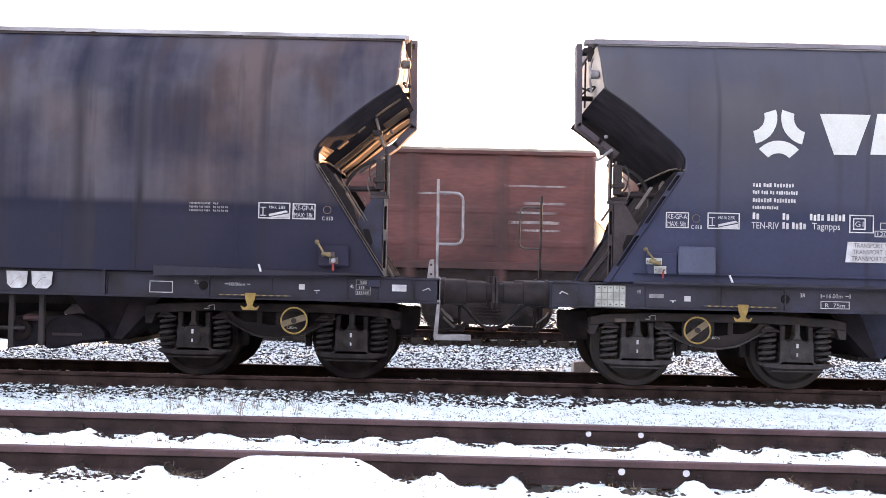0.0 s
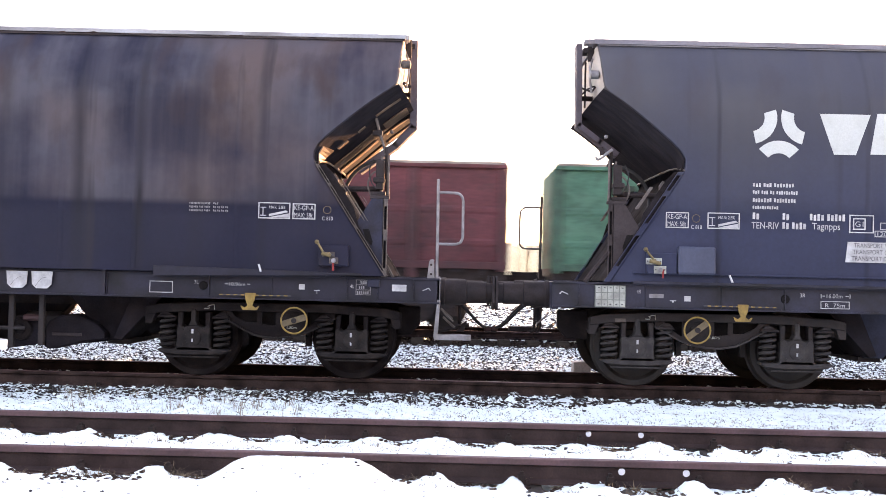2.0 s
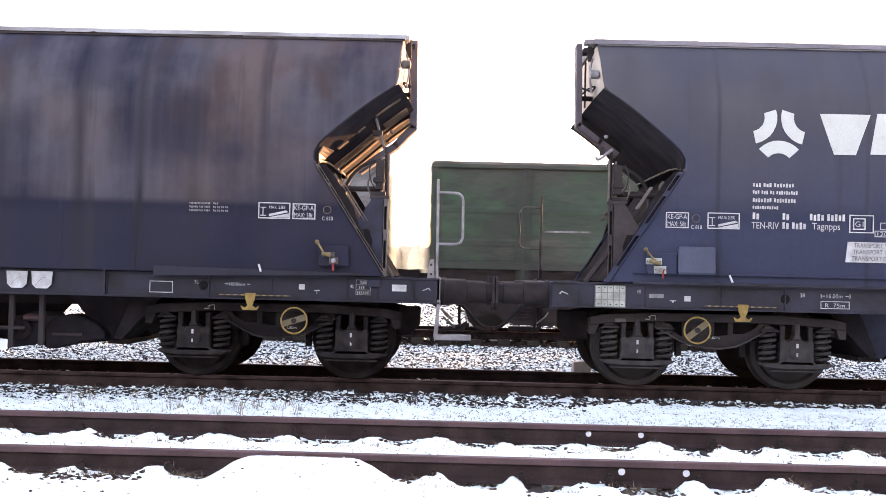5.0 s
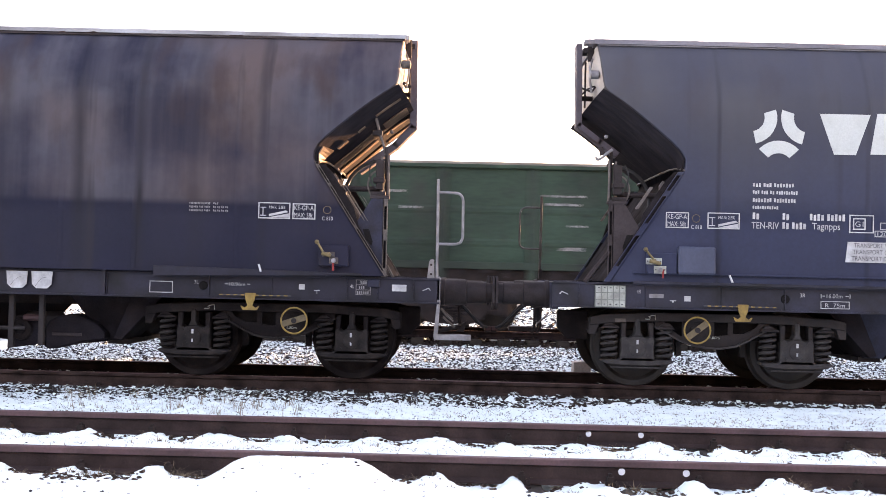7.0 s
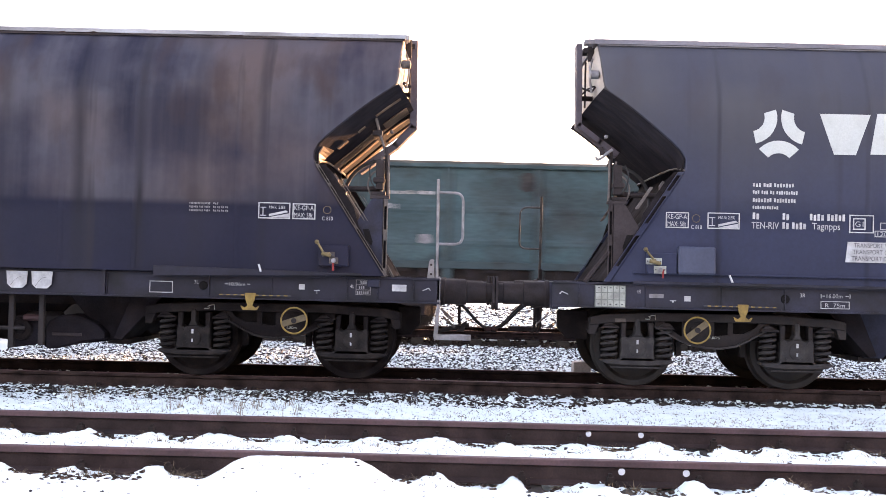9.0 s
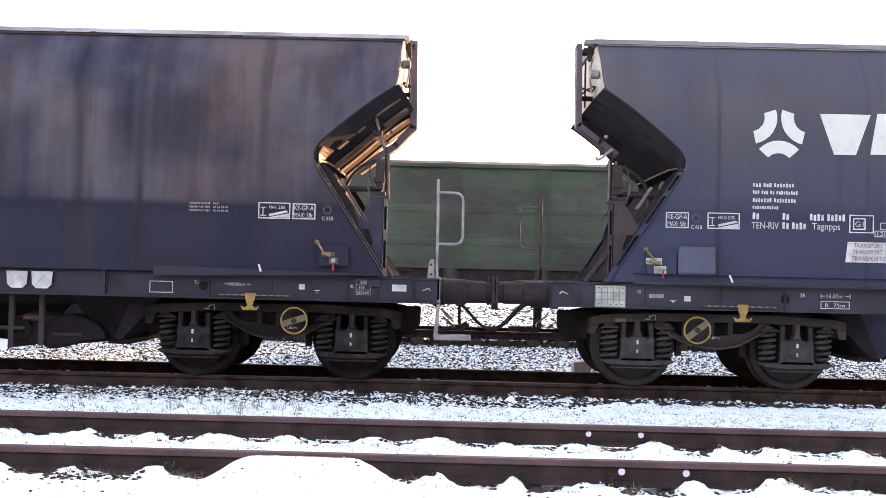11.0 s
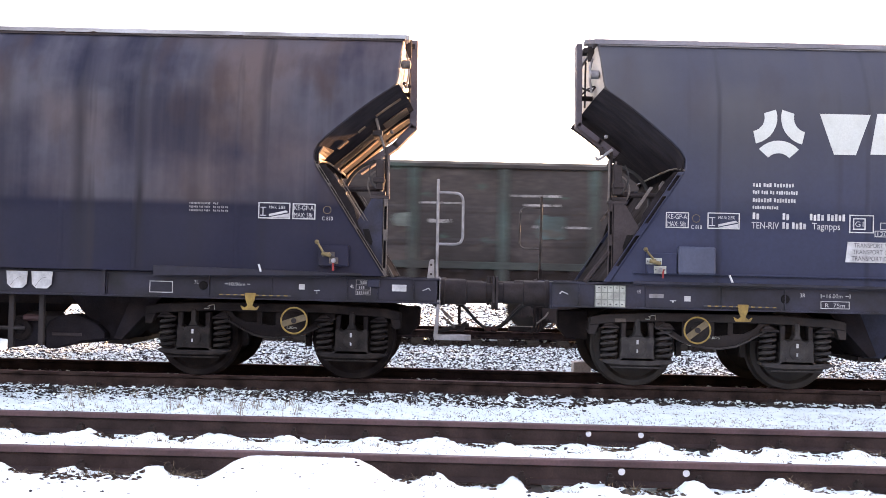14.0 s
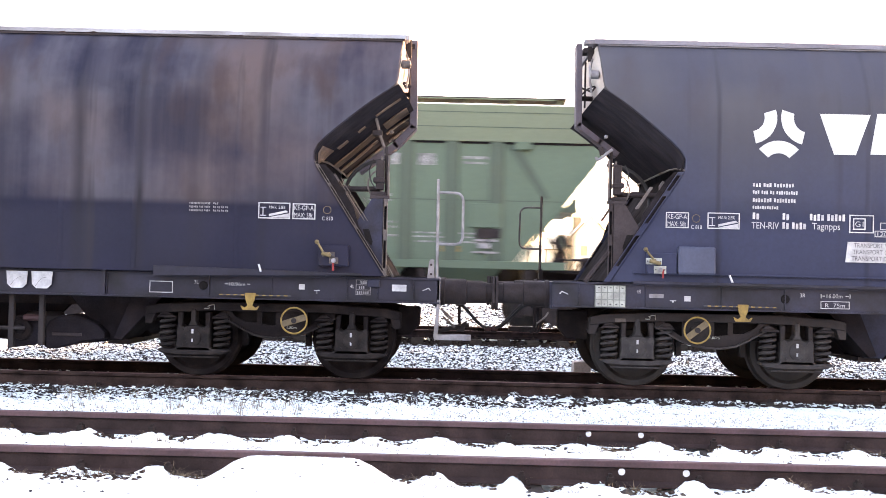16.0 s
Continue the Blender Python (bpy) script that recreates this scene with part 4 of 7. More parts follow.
    # roof bracket, pipes and rods before the upper end wall
    part("roof_bracket", prism(bmesh.new(), [(s * 1.03, 3.97), (s * 1.15, 3.97), (s * 1.12, 3.90), (s * 1.06, 3.76), (s * 1.03, 3.76)], -0.80, -0.77), M_dark, w, "", 0.003)
    part("end_pipe", tube(bmesh.new(), bend([(s * 1.085, -0.78, 3.40), (s * 1.06, -0.78, 3.55), (s * 1.06, -0.78, 3.72), (s * 1.09, -0.78, 3.80)], 0.04), 0.014, 7), M_grey, w)
    part("end_pipe", tube(bmesh.new(), [(s * 1.07, -0.25, 3.30), (s * 1.07, -0.25, 3.86)], 0.012, 6), M_dark, w)
    part("tie_rod", tube(bmesh.new(), [(s * 1.0, -0.5, 3.50), (s * 1.09, -0.7, 3.42), (s * 1.11, -0.9, 3.44)], 0.012, 6), M_dark, w)
    part("tie_rod", tube(bmesh.new(), [(s * 1.0, -0.5, 3.42), (s * 1.06, -0.6, 3.47), (s * 1.11, -0.8, 3.47)], 0.010, 6), M_dark, w)
    part("eye_bolt", turned(bmesh.new(), [(0.008, -1.12), (0.022, -1.11), (0.022, -1.08), (0.01, -1.0)], s * 1.22, 2.845, 10), M_grey if not old else M_edge, w, "", 0, True)
    part("frame_tie", box(*R(0.98, 1.14), -0.45, -0.38, 3.36, 3.41), M_dark, w)
    part("valve", turned_x(bmesh.new(), [(s * 1.02, 0.03), (s * 1.03, 0.05), (s * 1.12, 0.05), (s * 1.13, 0.025), (s * 1.2, 0.025)], -1.1, 3.55 if not old else 3.62, 12), M_grey if not old else M_edge, w, "", 0, True)
    if old:
        # pale tone puts the light along the stay into its colour
        part("end_bracket", tube(bmesh.new(), bend([(s * 1.435, -1.1, 3.05), (s * 1.40, -1.1, 2.99), (s * 1.35, -1.1, 2.80), (s * 1.30, -1.1, 2.66), (s * 1.275, -1.25, 2.56)], 0.03), 0.017, 6), M_edge, w, "curved stay of the hood toned pale as lit")
        part("stay_foot", box(*R(1.33, 1.44), -1.12, -1.0, 2.80, 2.86), M_dark, w, "", 0.006)
    else:
        part("end_bracket", tube(bmesh.new(), bend([(1.085, -1.30, 2.59), (1.09, -1.30, 2.555), (1.15, -1.30, 2.575), (1.20, -1.30, 2.63), (1.27, -1.25, 2.68)], 0.04), 0.017, 7), M_grey, w, "bare curved bracket of the latch", 0, True)
        part("latch_plate", prism(bmesh.new(), [(1.11, 2.70), (1.16, 2.70), (1.18, 2.62), (1.13, 2.60)], -1.30, -1.27), M_dark, w)
    # flanges along the lower slope, near and far, pierced by long slots
    q = lambda t, o: (s * (1.24 + 0.80 * t - o), 1.20 + 1.23 * t)
    for y0 in (-1.44, 1.40):
        bm = bmesh.new()
        wide = 0.034 if old else 0.062
        for o0, o1 in (((-0.003, 0.006), (wide - 0.007, wide)) if old else ((-0.006, 0.008), (wide - 0.010, wide))):
            prism(bm, [q(0.0, o0), q(1.0, o0), q(1.0, o1), q(0.0, o1)], y0 + 0.004, y0 + 0.030)
        for t0, t1 in (((0.0, 0.05), (0.42, 0.46), (0.80, 0.83), (0.97, 1.0)) if old else ((0.0, 0.14), (0.42, 0.53), (0.78, 0.83), (0.97, 1.0))):
            prism(bm, [q(t0, 0.006), q(t1, 0.008), q(t1, wide - 0.010), q(t0, wide - 0.010)], y0 + 0.005, y0 + 0.028)
        part("edge_flange", bm, M_edge if old else M_blue, w, "worn pale slotted edge strip" if old else "blue slotted edge strip")
        # near-black web keeps the hollow beside the slope dark
        part("channel_web", prism(bmesh.new(), [q(0.0, 0.0), q(1.0, 0.0), q(1.0, 0.10), q(0.92, 0.13), q(0.62, 0.13), q(0.44, 0.05), q(0.0, 0.03)], y0 + 0.04, y0 + 0.05), M_recess, w)
        for o in (0.150, 0.185) if old else ():
            part("edge_strip", prism(bmesh.new(), [q(0.50, o), q(0.88, o), q(0.88, o + 0.009), q(0.50, o + 0.009)], y0 + 0.04, y0 + 0.055), M_edge, w)
        if not old:
            # this bar is lit by its pale colour
            part("brace_bar", prism(bmesh.new(), [q(0.66, 0.215), q(0.86, 0.215), q(0.86, 0.255), q(0.66, 0.255)], y0 + 0.05, y0 + 0.06), M_edge, w, "brace bar toned pale as lit")
        if y0 > 0:
            continue
        # corner gusset, post and cross pipe
        part("gusset", prism(bmesh.new(), [(s * 1.27, 2.07), (s * 1.40, 2.07), (s * 1.57, 1.80), (s * 1.575, 1.76), (s * 1.29, 1.31), (s * 1.27, 1.20)], y0 + 0.055, y0 + 0.075), M_gusset_blue if old else M_gusset, w, "grimy blue gusset plate" if old else "brown dirty gusset plate", 0.003)
        # plate laid on the gusset; its tone is the slot's inner shade
        part("gusset_slot", prism(bmesh.new(), [(s * 1.43, 1.72), (s * 1.50, 1.72), (s * 1.47, 1.62), (s * 1.40, 1.53), (s * 1.385, 1.58)], y0 + 0.051, y0 + 0.055), M_deep, w, "near-black plate standing for a slot's shade in the gusset")
        # slotted corner post: two thin rails tied by short webs
        bm = bmesh.new()
        bx(bm, *R(1.228, 1.238), y0 + 0.055, y0 + 0.10, 1.19, 2.08)
        bx(bm, *R(1.266, 1.282), y0 + 0.055, y0 + 0.10, 1.19, 2.08)
        for z0, z1 in ((1.19, 1.29), (1.60, 1.72), (1.98, 2.08)):
            bx(bm, *R(1.238, 1.266), y0 + 0.056, y0 + 0.099, z0, z1)
        post = part("end_post", bm, M_edge if old else M_gusset, w, "slotted steel corner post")
        part("post_back", box(*R(1.236, 1.27), y0 + 0.10, y0 + 0.115, 1.19, 2.06), M_recess, post)
        for u in (1.228, 1.305):
            part("latch_pipe", tube(bmesh.new(), [(s * u, y0 + 0.11, 2.10), (s * (u + 0.004), y0 + 0.11, 2.36), (s * (u - 0.002), y0 + 0.11, 2.56 if u < 1.25 else 2.54)], 0.013, 7), M_edge, post, "latch pipe toned pale as lit", 0, True)
        part("latch_rod", tube(bmesh.new(), [(s * 1.255, y0 + 0.2, 2.10), (s * 1.265, y0 + 0.2, 2.66)], 0.018, 6), M_dark, post)
        part("latch_foot", box(*R(1.212, 1.43), y0 + 0.05, y0 + 0.16, 2.062, 2.098), M_gusset, post, "", 0.004)
        part("post_bracket", box(*R(1.26, 1.42), y0 + 0.05, y0 + 0.2, 2.10, 2.14), M_dark, post)
        bm = bmesh.new()
        bx(bm, *R(1.28, 1.37), y0 + 0.08, y0 + 0.20, 2.16, 2.50)
        bx(bm, *R(1.27, 1.40), y0 + 0.06, y0 + 0.22, 2.24, 2.30)
        part("latch_housing", bm, M_dark, post, "", 0.012)
        part("latch_arc", tube(bmesh.new(), [(s * (1.33 + 0.13 * math.cos(a)), y0 + 0.12, 2.22 + 0.16 * math.sin(a)) for a in [radians(80 - 14 * k) for k in range(12)]], 0.010, 6), M_edge, post, "", 0, True)
        part("cable", tube(bmesh.new(), bend([(s * 1.40, y0 + 0.1, 2.50), (s * 1.45, y0 + 0.1, 2.40), (s * 1.43, y0 + 0.1, 2.25), (s * 1.36, y0 + 0.1, 2.17)], 0.06), 0.008, 5), M_rubber, post)
        part("cross_pipe", tube(bmesh.new(), [(s * 1.86, y0 + 0.2, 2.17), (s * 1.30, y0 + 0.2, 2.18)], 0.03, 10), M_dark, w, "", 0, True)
        part("hinge_plate", prism(bmesh.new(), [(s * 1.80, 2.06), (s * 1.86, 2.06), (s * 1.88, 2.30), (s * 1.83, 2.34), (s * 1.79, 2.28)], y0 + 0.12, y0 + 0.15), M_edge, w)
        part("foot_brace", tube(bmesh.new(), [(s * (1.22 if old else 1.25), y0 + 0.1, 1.32 if old else 1.54), (s * (1.15 if old else 0.98), y0 + 0.1, 1.19)], 0.014 if old else 0.03, 6), M_edge if old else M_dark, w)
    part("cable_arc", tube(bmesh.new(), [(s * (1.30 + 0.46 * math.cos(a)), -0.9, 2.12 + 0.42 * math.sin(a)) for a in [radians(95 - 13 * k) for k in range(14)]], 0.022, 7), M_rubber, w, "", 0, True)
    # sole bar: web, two flanges, stiffeners
    for sg in (-1, 1):
        bm = bmesh.new()
        f = lambda p, q: (min(sg * p, sg * q), max(sg * p, sg * q))
        prof = [(1.20, 1.19), (1.352, 1.19), (1.352, 1.168), (1.33, 1.168), (1.33, 0.925), (1.352, 0.925), (1.352, 0.905), (1.20, 0.905), (1.20, 0.925), (1.29, 0.925), (1.29, 1.168), (1.20, 1.168)]
        a = [bm.verts.new((s * 0.63, sg * y, z)) for y, z in prof]
        b = [bm.verts.new((s * 15.37, sg * y, z)) for y, z in prof]
        bm.faces.new(a)
        bm.faces.new(b[::-1])
        for i in range(len(prof)):
            j = (i + 1) % len(prof)
            bm.faces.new((a[i], a[j], b[j], b[i]))
        sole = part("sole_bar", bm, sole_paint, w, "grimy blue sole bar", 0.003)
        for u in (0.92, 1.32, 1.66, 2.5, 3.2, 4.34, 5.6, 8.0, 10.4, 12.0, 14.0):
            part("stiffener", box(*R(u, u + 0.012), *f(1.33, 1.348), 0.925, 1.168), sole_paint, sole)
    part("headstock", box(*R(0.62, 0.70), -1.30, 1.30, 0.88, 1.18), sole_paint, w, "", 0.004)
    part("floor_beam", box(*R(0.70, 3.0), -0.35, 0.35, 0.93, 1.15), M_dark, w)
    part("floor_beam", box(*R(3.0, 15.3), -0.35, 0.35, 0.77, 1.15), M_dark, w)
    part("deck", box(*R(0.64, 2.3), -1.29, 1.29, 1.15, 1.175), M_dark, w)
    if old:
        bm = prism(bmesh.new(), [(s * 1.50, 1.225), (s * 1.50, 1.20), (s * 3.80, 1.15), (s * 3.80, 1.265)], -1.47, -1.30)
        part("ledge", bm, sole_paint, w, "blue protruding ledge", 0.004)
        part("ledge", box(*R(4.36, 4.40), -1.37, -1.30, 0.93, 1.2), sole_paint, w)
    else:
        part("ledge", box(*R(1.5, 14.5), -1.46, -1.30, 1.295, 1.315), M_blue, w, "blue protruding ledge", 0.004)
        part("ledge", box(*R(1.5, 14.5), -1.44, -1.30, 1.185, 1.215), sole_paint, w, "", 0.004)
    part("step_block", box(*R(1.30, 1.435), -1.365, -1.33, 1.075, 1.165), M_gusset_blue, w, "small blue block on the sole bar", 0.006) if old else None
    # buffers
    for y in (-0.875, 0.875):
        buf = part("buffer", turned_x(bmesh.new(), [(s * 0.62, 0.16), (s * 0.58, 0.16), (s * 0.57, 0.145), (s * 0.33, 0.145), (s * 0.32, 0.125), (s * 0.10, 0.125), (s * 0.09, 0.115), (s * 0.03, 0.115)], y, 1.035, 28), M_dark, w, "dark greasy buffer", 0, True)
        bm = bmesh.new()
        c = 0.08
        q = [(-0.22, -0.19 + c), (-0.22 + c, -0.19), (0.22 - c, -0.19), (0.22, -0.19 + c), (0.22, 0.19 - c), (0.22 - c, 0.19), (-0.22 + c, 0.19), (-0.22, 0.19 - c)]
        a = [bm.verts.new((s * 0.035, y + p, 1.035 + z)) for p, z in q]
        b = [bm.verts.new((s * 0.004, y + p, 1.035 + z)) for p, z in q]
        bm.faces.new(a)
        bm.faces.new(b[::-1])
        for i in range(8):
            bm.faces.new((a[i], a[(i + 1) % 8], b[(i + 1) % 8], b[i]))
        part("buffer_head", bm, M_dark, buf, "", 0.004)
    # coupling, hoses
    part("draw_hook", prism(bmesh.new(), [(s * 0.7, 1.0), (s * 0.36, 1.0), (s * 0.28, 1.08), (s * 0.2, 1.1), (s * 0.2, 1.02), (s * 0.3, 0.94), (s * 0.7, 0.94)], -0.05, 0.05), M_dark, w, "", 0.01)
    for y, dz in ((-0.28, 0.0), (0.30, -0.02)):
        part("brake_hose", tube(bmesh.new(), bend([(s * 0.68, y, 0.90), (s * 0.42, y, 0.90), (s * 0.34, y * 0.8, 0.84), (s * 0.14, y * 0.4, 0.62), (s * 0.02, y * 0.2, 0.585 + dz)], 0.09), 0.018, 8), M_rubber, w, "", 0, True)
        part("hose_coupling", box(*R(0.0, 0.08), y * 0.2 - 0.03, y * 0.2 + 0.03, 0.555 + dz, 0.61 + dz), M_red_dull if y < 0 else M_dark, w, "", 0.01)
    for y, u, z in ((-0.45, 0.40, 0.60),) if old else ((-0.45, 0.50, 0.55), (-0.30, 0.58, 0.55)):
        part("air_pipe", tube(bmesh.new(), bend([(s * 0.75, y, 0.95), (s * u, y, 0.93), (s * u, y, z + 0.06), (s * (u - 0.04), y, z)], 0.06), 0.018, 7), M_dark, w, "", 0, True)
        part("end_cock", prism(bmesh.new(), [(s * (u - 0.05), 0.86), (s * (u + 0.05), 0.86), (s * (u + 0.04), 0.93), (s * (u - 0.04), 0.93)], y - 0.03, y + 0.03), M_dark, w, "", 0.01)
    part("coupling_link", tube(bmesh.new(), bend([(s * 0.34, -0.06, 1.0), (s * 0.24, -0.06, 0.96), (s * 0.12, -0.06, 0.96), (s * 0.03, -0.06, 1.0)], 0.04), 0.018, 7), M_dark, w, "", 0, True)
    if old:
        part("tap_linkage", tube(bmesh.new(), bend([(s * 0.66, -0.5, 0.56), (s * 0.50, -0.5, 0.60), (s * 0.42, -0.5, 0.62), (s * 0.28, -0.5, 0.64)], 0.03), 0.028, 7), M_dark, w, "", 0, True)
        part("tap_linkage", prism(bmesh.new(), [(s * 0.44, 0.56), (s * 0.34, 0.55), (s * 0.30, 0.70), (s * 0.36, 0.66)], -0.53, -0.47), M_dark, w, "", 0.01)
        for k in (0.0, 0.10):
            part("tail_rod", tube(bmesh.new(), [(s * (0.62 - k * 0.3), -0.8, 0.84 - k), (s * (0.48 - k * 0.3), -0.8, 0.72 - k)], 0.014, 6), M_edge, w)
    part("uncoupling_rod", tube(bmesh.new(), bend([(s * 0.60, -1.2, 0.84), (s * 0.56, -1.2, 0.78), (s * 0.47, -1.18, 0.71)], 0.04), 0.010, 6), M_edge, w)
    # shunter's step under the near or far corner, and the hand rail above it
    yy = -1.30 if old else 1.0
    bm = bx(bmesh.new(), *R(0.625, 0.66), yy - 0.03, yy + 0.03, 0.95, 1.21)
    prism(bm, [(s * 0.62, 0.95), (s * 0.655, 0.95), (s * 0.69, 0.53), (s * 0.64, 0.53)], yy - 0.035, yy + 0.035)
    bx(bm, *R(0.27, 0.68), yy - 0.04, yy + 0.18, 0.505, 0.562)
    # the far step's shade is put into its colour by M_dark
    part("shunter_step", bm, M_grey if old else M_dark, w, "bare grey steel step" if old else "steel step with its shade put into the dark colour", 0.004)
    rail_mat = M_grey if old else M_rail_grey
    r = part("hand_rail", tube(bmesh.new(), [(s * 0.665, yy, 1.19), (s * 0.672, yy, 2.29), (s * 0.672, yy, 2.30)], 0.018, 10), rail_mat, w, "grey tubular hand rail with a loop" if old else "dark grimy hand rail with a loop", 0, True)
    lo, hi = (1.575, 2.15) if old else (1.60, 2.15)
    part("loop", tube(bmesh.new(), bend([(s * 0.66, yy, hi), (s * 0.39, yy, hi), (s * 0.385, yy, lo), (s * 0.66, yy, lo)], 0.10), 0.016 if old else 0.013, 8), rail_mat, r, "", 0, True)
    if old:
        pl = part("rail_foot", prism(bmesh.new(), [(s * 0.69, 1.19), (s * 0.775, 1.19), (s * 0.755, 1.37), (s * 0.74, 1.40), (s * 0.70, 1.40)], yy - 0.02, yy + 0.01), M_grey, r, "", 0.004)
        for z in (1.235, 1.34):
            part("bolt", turned(bmesh.new(), [(0.014, yy - 0.035), (0.014, yy - 0.02)], s * 0.73, z, 6), M_dark, pl)
    else:
        part("rail_foot", box(*R(0.655, 0.70), yy - 0.02, yy + 0.01, 1.19, 1.33), M_dark, r, "", 0.004)
    # control box with brass tap, fuse box
    cb = part("control_box", box(*R(1.64, 1.97), -1.50, -1.40, 1.30, 1.53), paint, w, "small dark control box on the side", 0.01)
    dv = 0.11 if old else 0.02
    part("tap_lever", tube(bmesh.new(), [(-1.98 if old else 1.62, -1.54, 1.555), (-1.92 if old else 1.70, -1.54, 1.46)], 0.013, 7), M_brass, cb, "brass tap lever")
    part("knob", turned(bmesh.new(), [(0.01, -1.575), (0.024, -1.56), (0.024, -1.53), (0.01, -1.52)], -1.985 if old else 1.615, 1.562, 10), M_brass, cb)
    part("tap_body", tube(bmesh.new(), [(-1.93 if old else 1.66, -1.54, 1.44), (-1.83 if old else 1.78, -1.54, 1.41)], 0.022, 8), M_brass, cb)
    for x0, x1, z0, z1 in (((-1.93, -1.79, 1.40, 1.455), (-1.85, -1.75, 1.325, 1.395)) if old else ((1.625, 1.80, 1.40, 1.47), (1.715, 1.85, 1.30, 1.385))):
        vp = part("valve_plate", box(x0, x1, -1.512, -1.50, z0, z1), M_edge if old else M_label, cb, "dull valve plate" if old else "pale valve plate", 0.004)
        xc = (x0 + x1) / 2
        part("valve_boss", turned(bmesh.new(), [(0.012, -1.545), (0.026, -1.54), (0.026, -1.512)], xc, (z0 + z1) / 2, 12), M_brass if z0 > 1.39 else M_grey, vp, "", 0, True)
        for e in (x0 + 0.018, x1 - 0.018):
            part("bolt", turned(bmesh.new(), [(0.008, -1.52), (0.008, -1.512)], e, (z0 + z1) / 2, 6), M_ink, vp)
    part("red_tag", box(*((-1.815, -1.795) if old else (1.805, 1.825)), -1.52, -1.50, 1.25, 1.35), M_red, cb, "red hanging tag")
    if not old:
        part("fuse_box", box(1.98, 2.39, -1.53, -1.42, 1.30, 1.605), mat("light_blue_box_paint", (0.058, 0.072, 0.115), 0.5, 0, 0.15, 3, 0.05, 30), w, "lighter blue equipment box", 0.02)
    part("tie_eye", tube(bmesh.new(), [(s * (2.63 if old else 2.55), -1.48, 1.30), (s * (2.60 if old else 2.58), -1.50, 1.22)], 0.012, 6), M_white, w)
    # end casing behind the headstock
    v0 = 0.86 if old else 0.76
    part("brake_gear_box", prism(bmesh.new(), [(s * v0, 0.85), (s * 1.12, 0.85), (s * 1.12, 0.50), (s * (v0 + 0.1), 0.52), (s * v0, 0.64)], -0.62, -0.45), M_bogie_old, w, "", 0.015)
    # bogies, handbrake, changeover valve
    bogie(w, s, 2.52)
    bogie(w, s, 13.48)
    handbrake(w, s * 2.25, 0.68, radians(18 if old else 38))
    vv = s * 2.735
    v = part("changeover_handle", prism(bmesh.new(), [(vv - 0.06, 0.98), (vv + 0.06, 0.98), (vv + 0.05, 0.90), (vv + 0.025, 0.84), (vv + 0.06, 0.815), (vv + 0.10, 0.84), (vv + 0.105, 0.835), (vv + 0.08, 0.79), (vv - 0.08, 0.79), (vv - 0.105, 0.835), (vv - 0.10, 0.84), (vv - 0.06, 0.815), (vv - 0.025, 0.84), (vv - 0.05, 0.90)], -1.38, -1.36), M_yellow, w, "yellow anchor-shaped changeover handle", 0.003)
    rod0, rod1 = (2.28, 3.08) if old else (2.30, 3.10)
    for i in range(20):
        a = rod0 + (rod1 - rod0) * i / 20
        part("striped_rod", box(*R(a, a + (rod1 - rod0) / 20), -1.375, -1.362, 0.950, 0.962), M_yellow if i % 2 else M_ink, v)
    # discharge chutes between the bogies
    for u in (4.52, 6.9, 9.1, 11.48):
        bm = bmesh.new()
        for y in (0,):
            a = [bm.verts.new((s * (u + p), q, 1.0)) for p, q in ((-0.47, -0.95), (0.47, -0.95), (0.47, 0.95), (-0.47, 0.95))]
            b = [bm.verts.new((s * (u - 0.10 + p), q, 0.38)) for p, q in ((-0.09, -0.80), (0.09, -0.80), (0.09, 0.80), (-0.09, 0.80))]
            bm.faces.new(a)
            bm.faces.new(b[::-1])
            for i in range(4):
                bm.faces.new((a[i], a[(i + 1) % 4], b[(i + 1) % 4], b[i]))
        part("discharge_chute", bm, M_under_dark if old else M_gusset_blue, w, "grimy tapering discharge chute", 0.01)
        part("chute_flap", box(*R(u - 0.26, u - 0.0), -0.7, 0.7, 0.33, 0.385), M_dark, w)
    part("slope_floor", prism(bmesh.new(), [(s * 3.55, 1.18), (s * 4.05, 1.18), (s * 4.36, 0.42), (s * 4.28, 0.40)], -1.0, 1.0), M_under_dark, w)
    for u in (5.12, 5.46):
        part("hanger", box(*R(u - 0.03, u + 0.03), -1.22, -1.16, 0.33 if u < 5.3 else 0.30, 0.92), M_bogie, w, "", 0.004)
    part("brake_rod", tube(bmesh.new(), [(s * 5.30, -1.2, 0.52), (s * 7.2, -1.2, 0.51)], 0.022, 8), M_bogie, w)
    if old:
        # hanging links, round hub and the dark reservoir beside the chute
        part("brake_lever", prism(bmesh.new(), [(s * u, z) for u, z in ((5.56, 0.275), (5.18, 0.335), (5.17, 0.56), (5.30, 0.66), (5.44, 0.66), (5.56, 0.56))], -1.06, -1.00), M_under_dark, w, "", 0.01)
        part("brake_hub", turned(bmesh.new(), [(0.03, -1.17), (0.05, -1.16), (0.06, -1.12), (0.115, -1.11), (0.125, -1.08), (0.125, -1.05)], s * 5.39, 0.50, 18), M_bogie_old, w, "", 0, True)
        part("reservoir", prism(bmesh.new(), [(s * u, z) for u, z in ((5.14, 0.28), (5.015, 0.281), (4.69, 0.367), (4.46, 0.40), (4.46, 0.47), (4.56, 0.57), (4.68, 0.63), (4.79, 0.665), (4.90, 0.675), (5.0, 0.655), (5.10, 0.60), (5.15, 0.52))], -1.02, -0.60), M_under_dark, w, "sooty rounded air reservoir", 0.02)
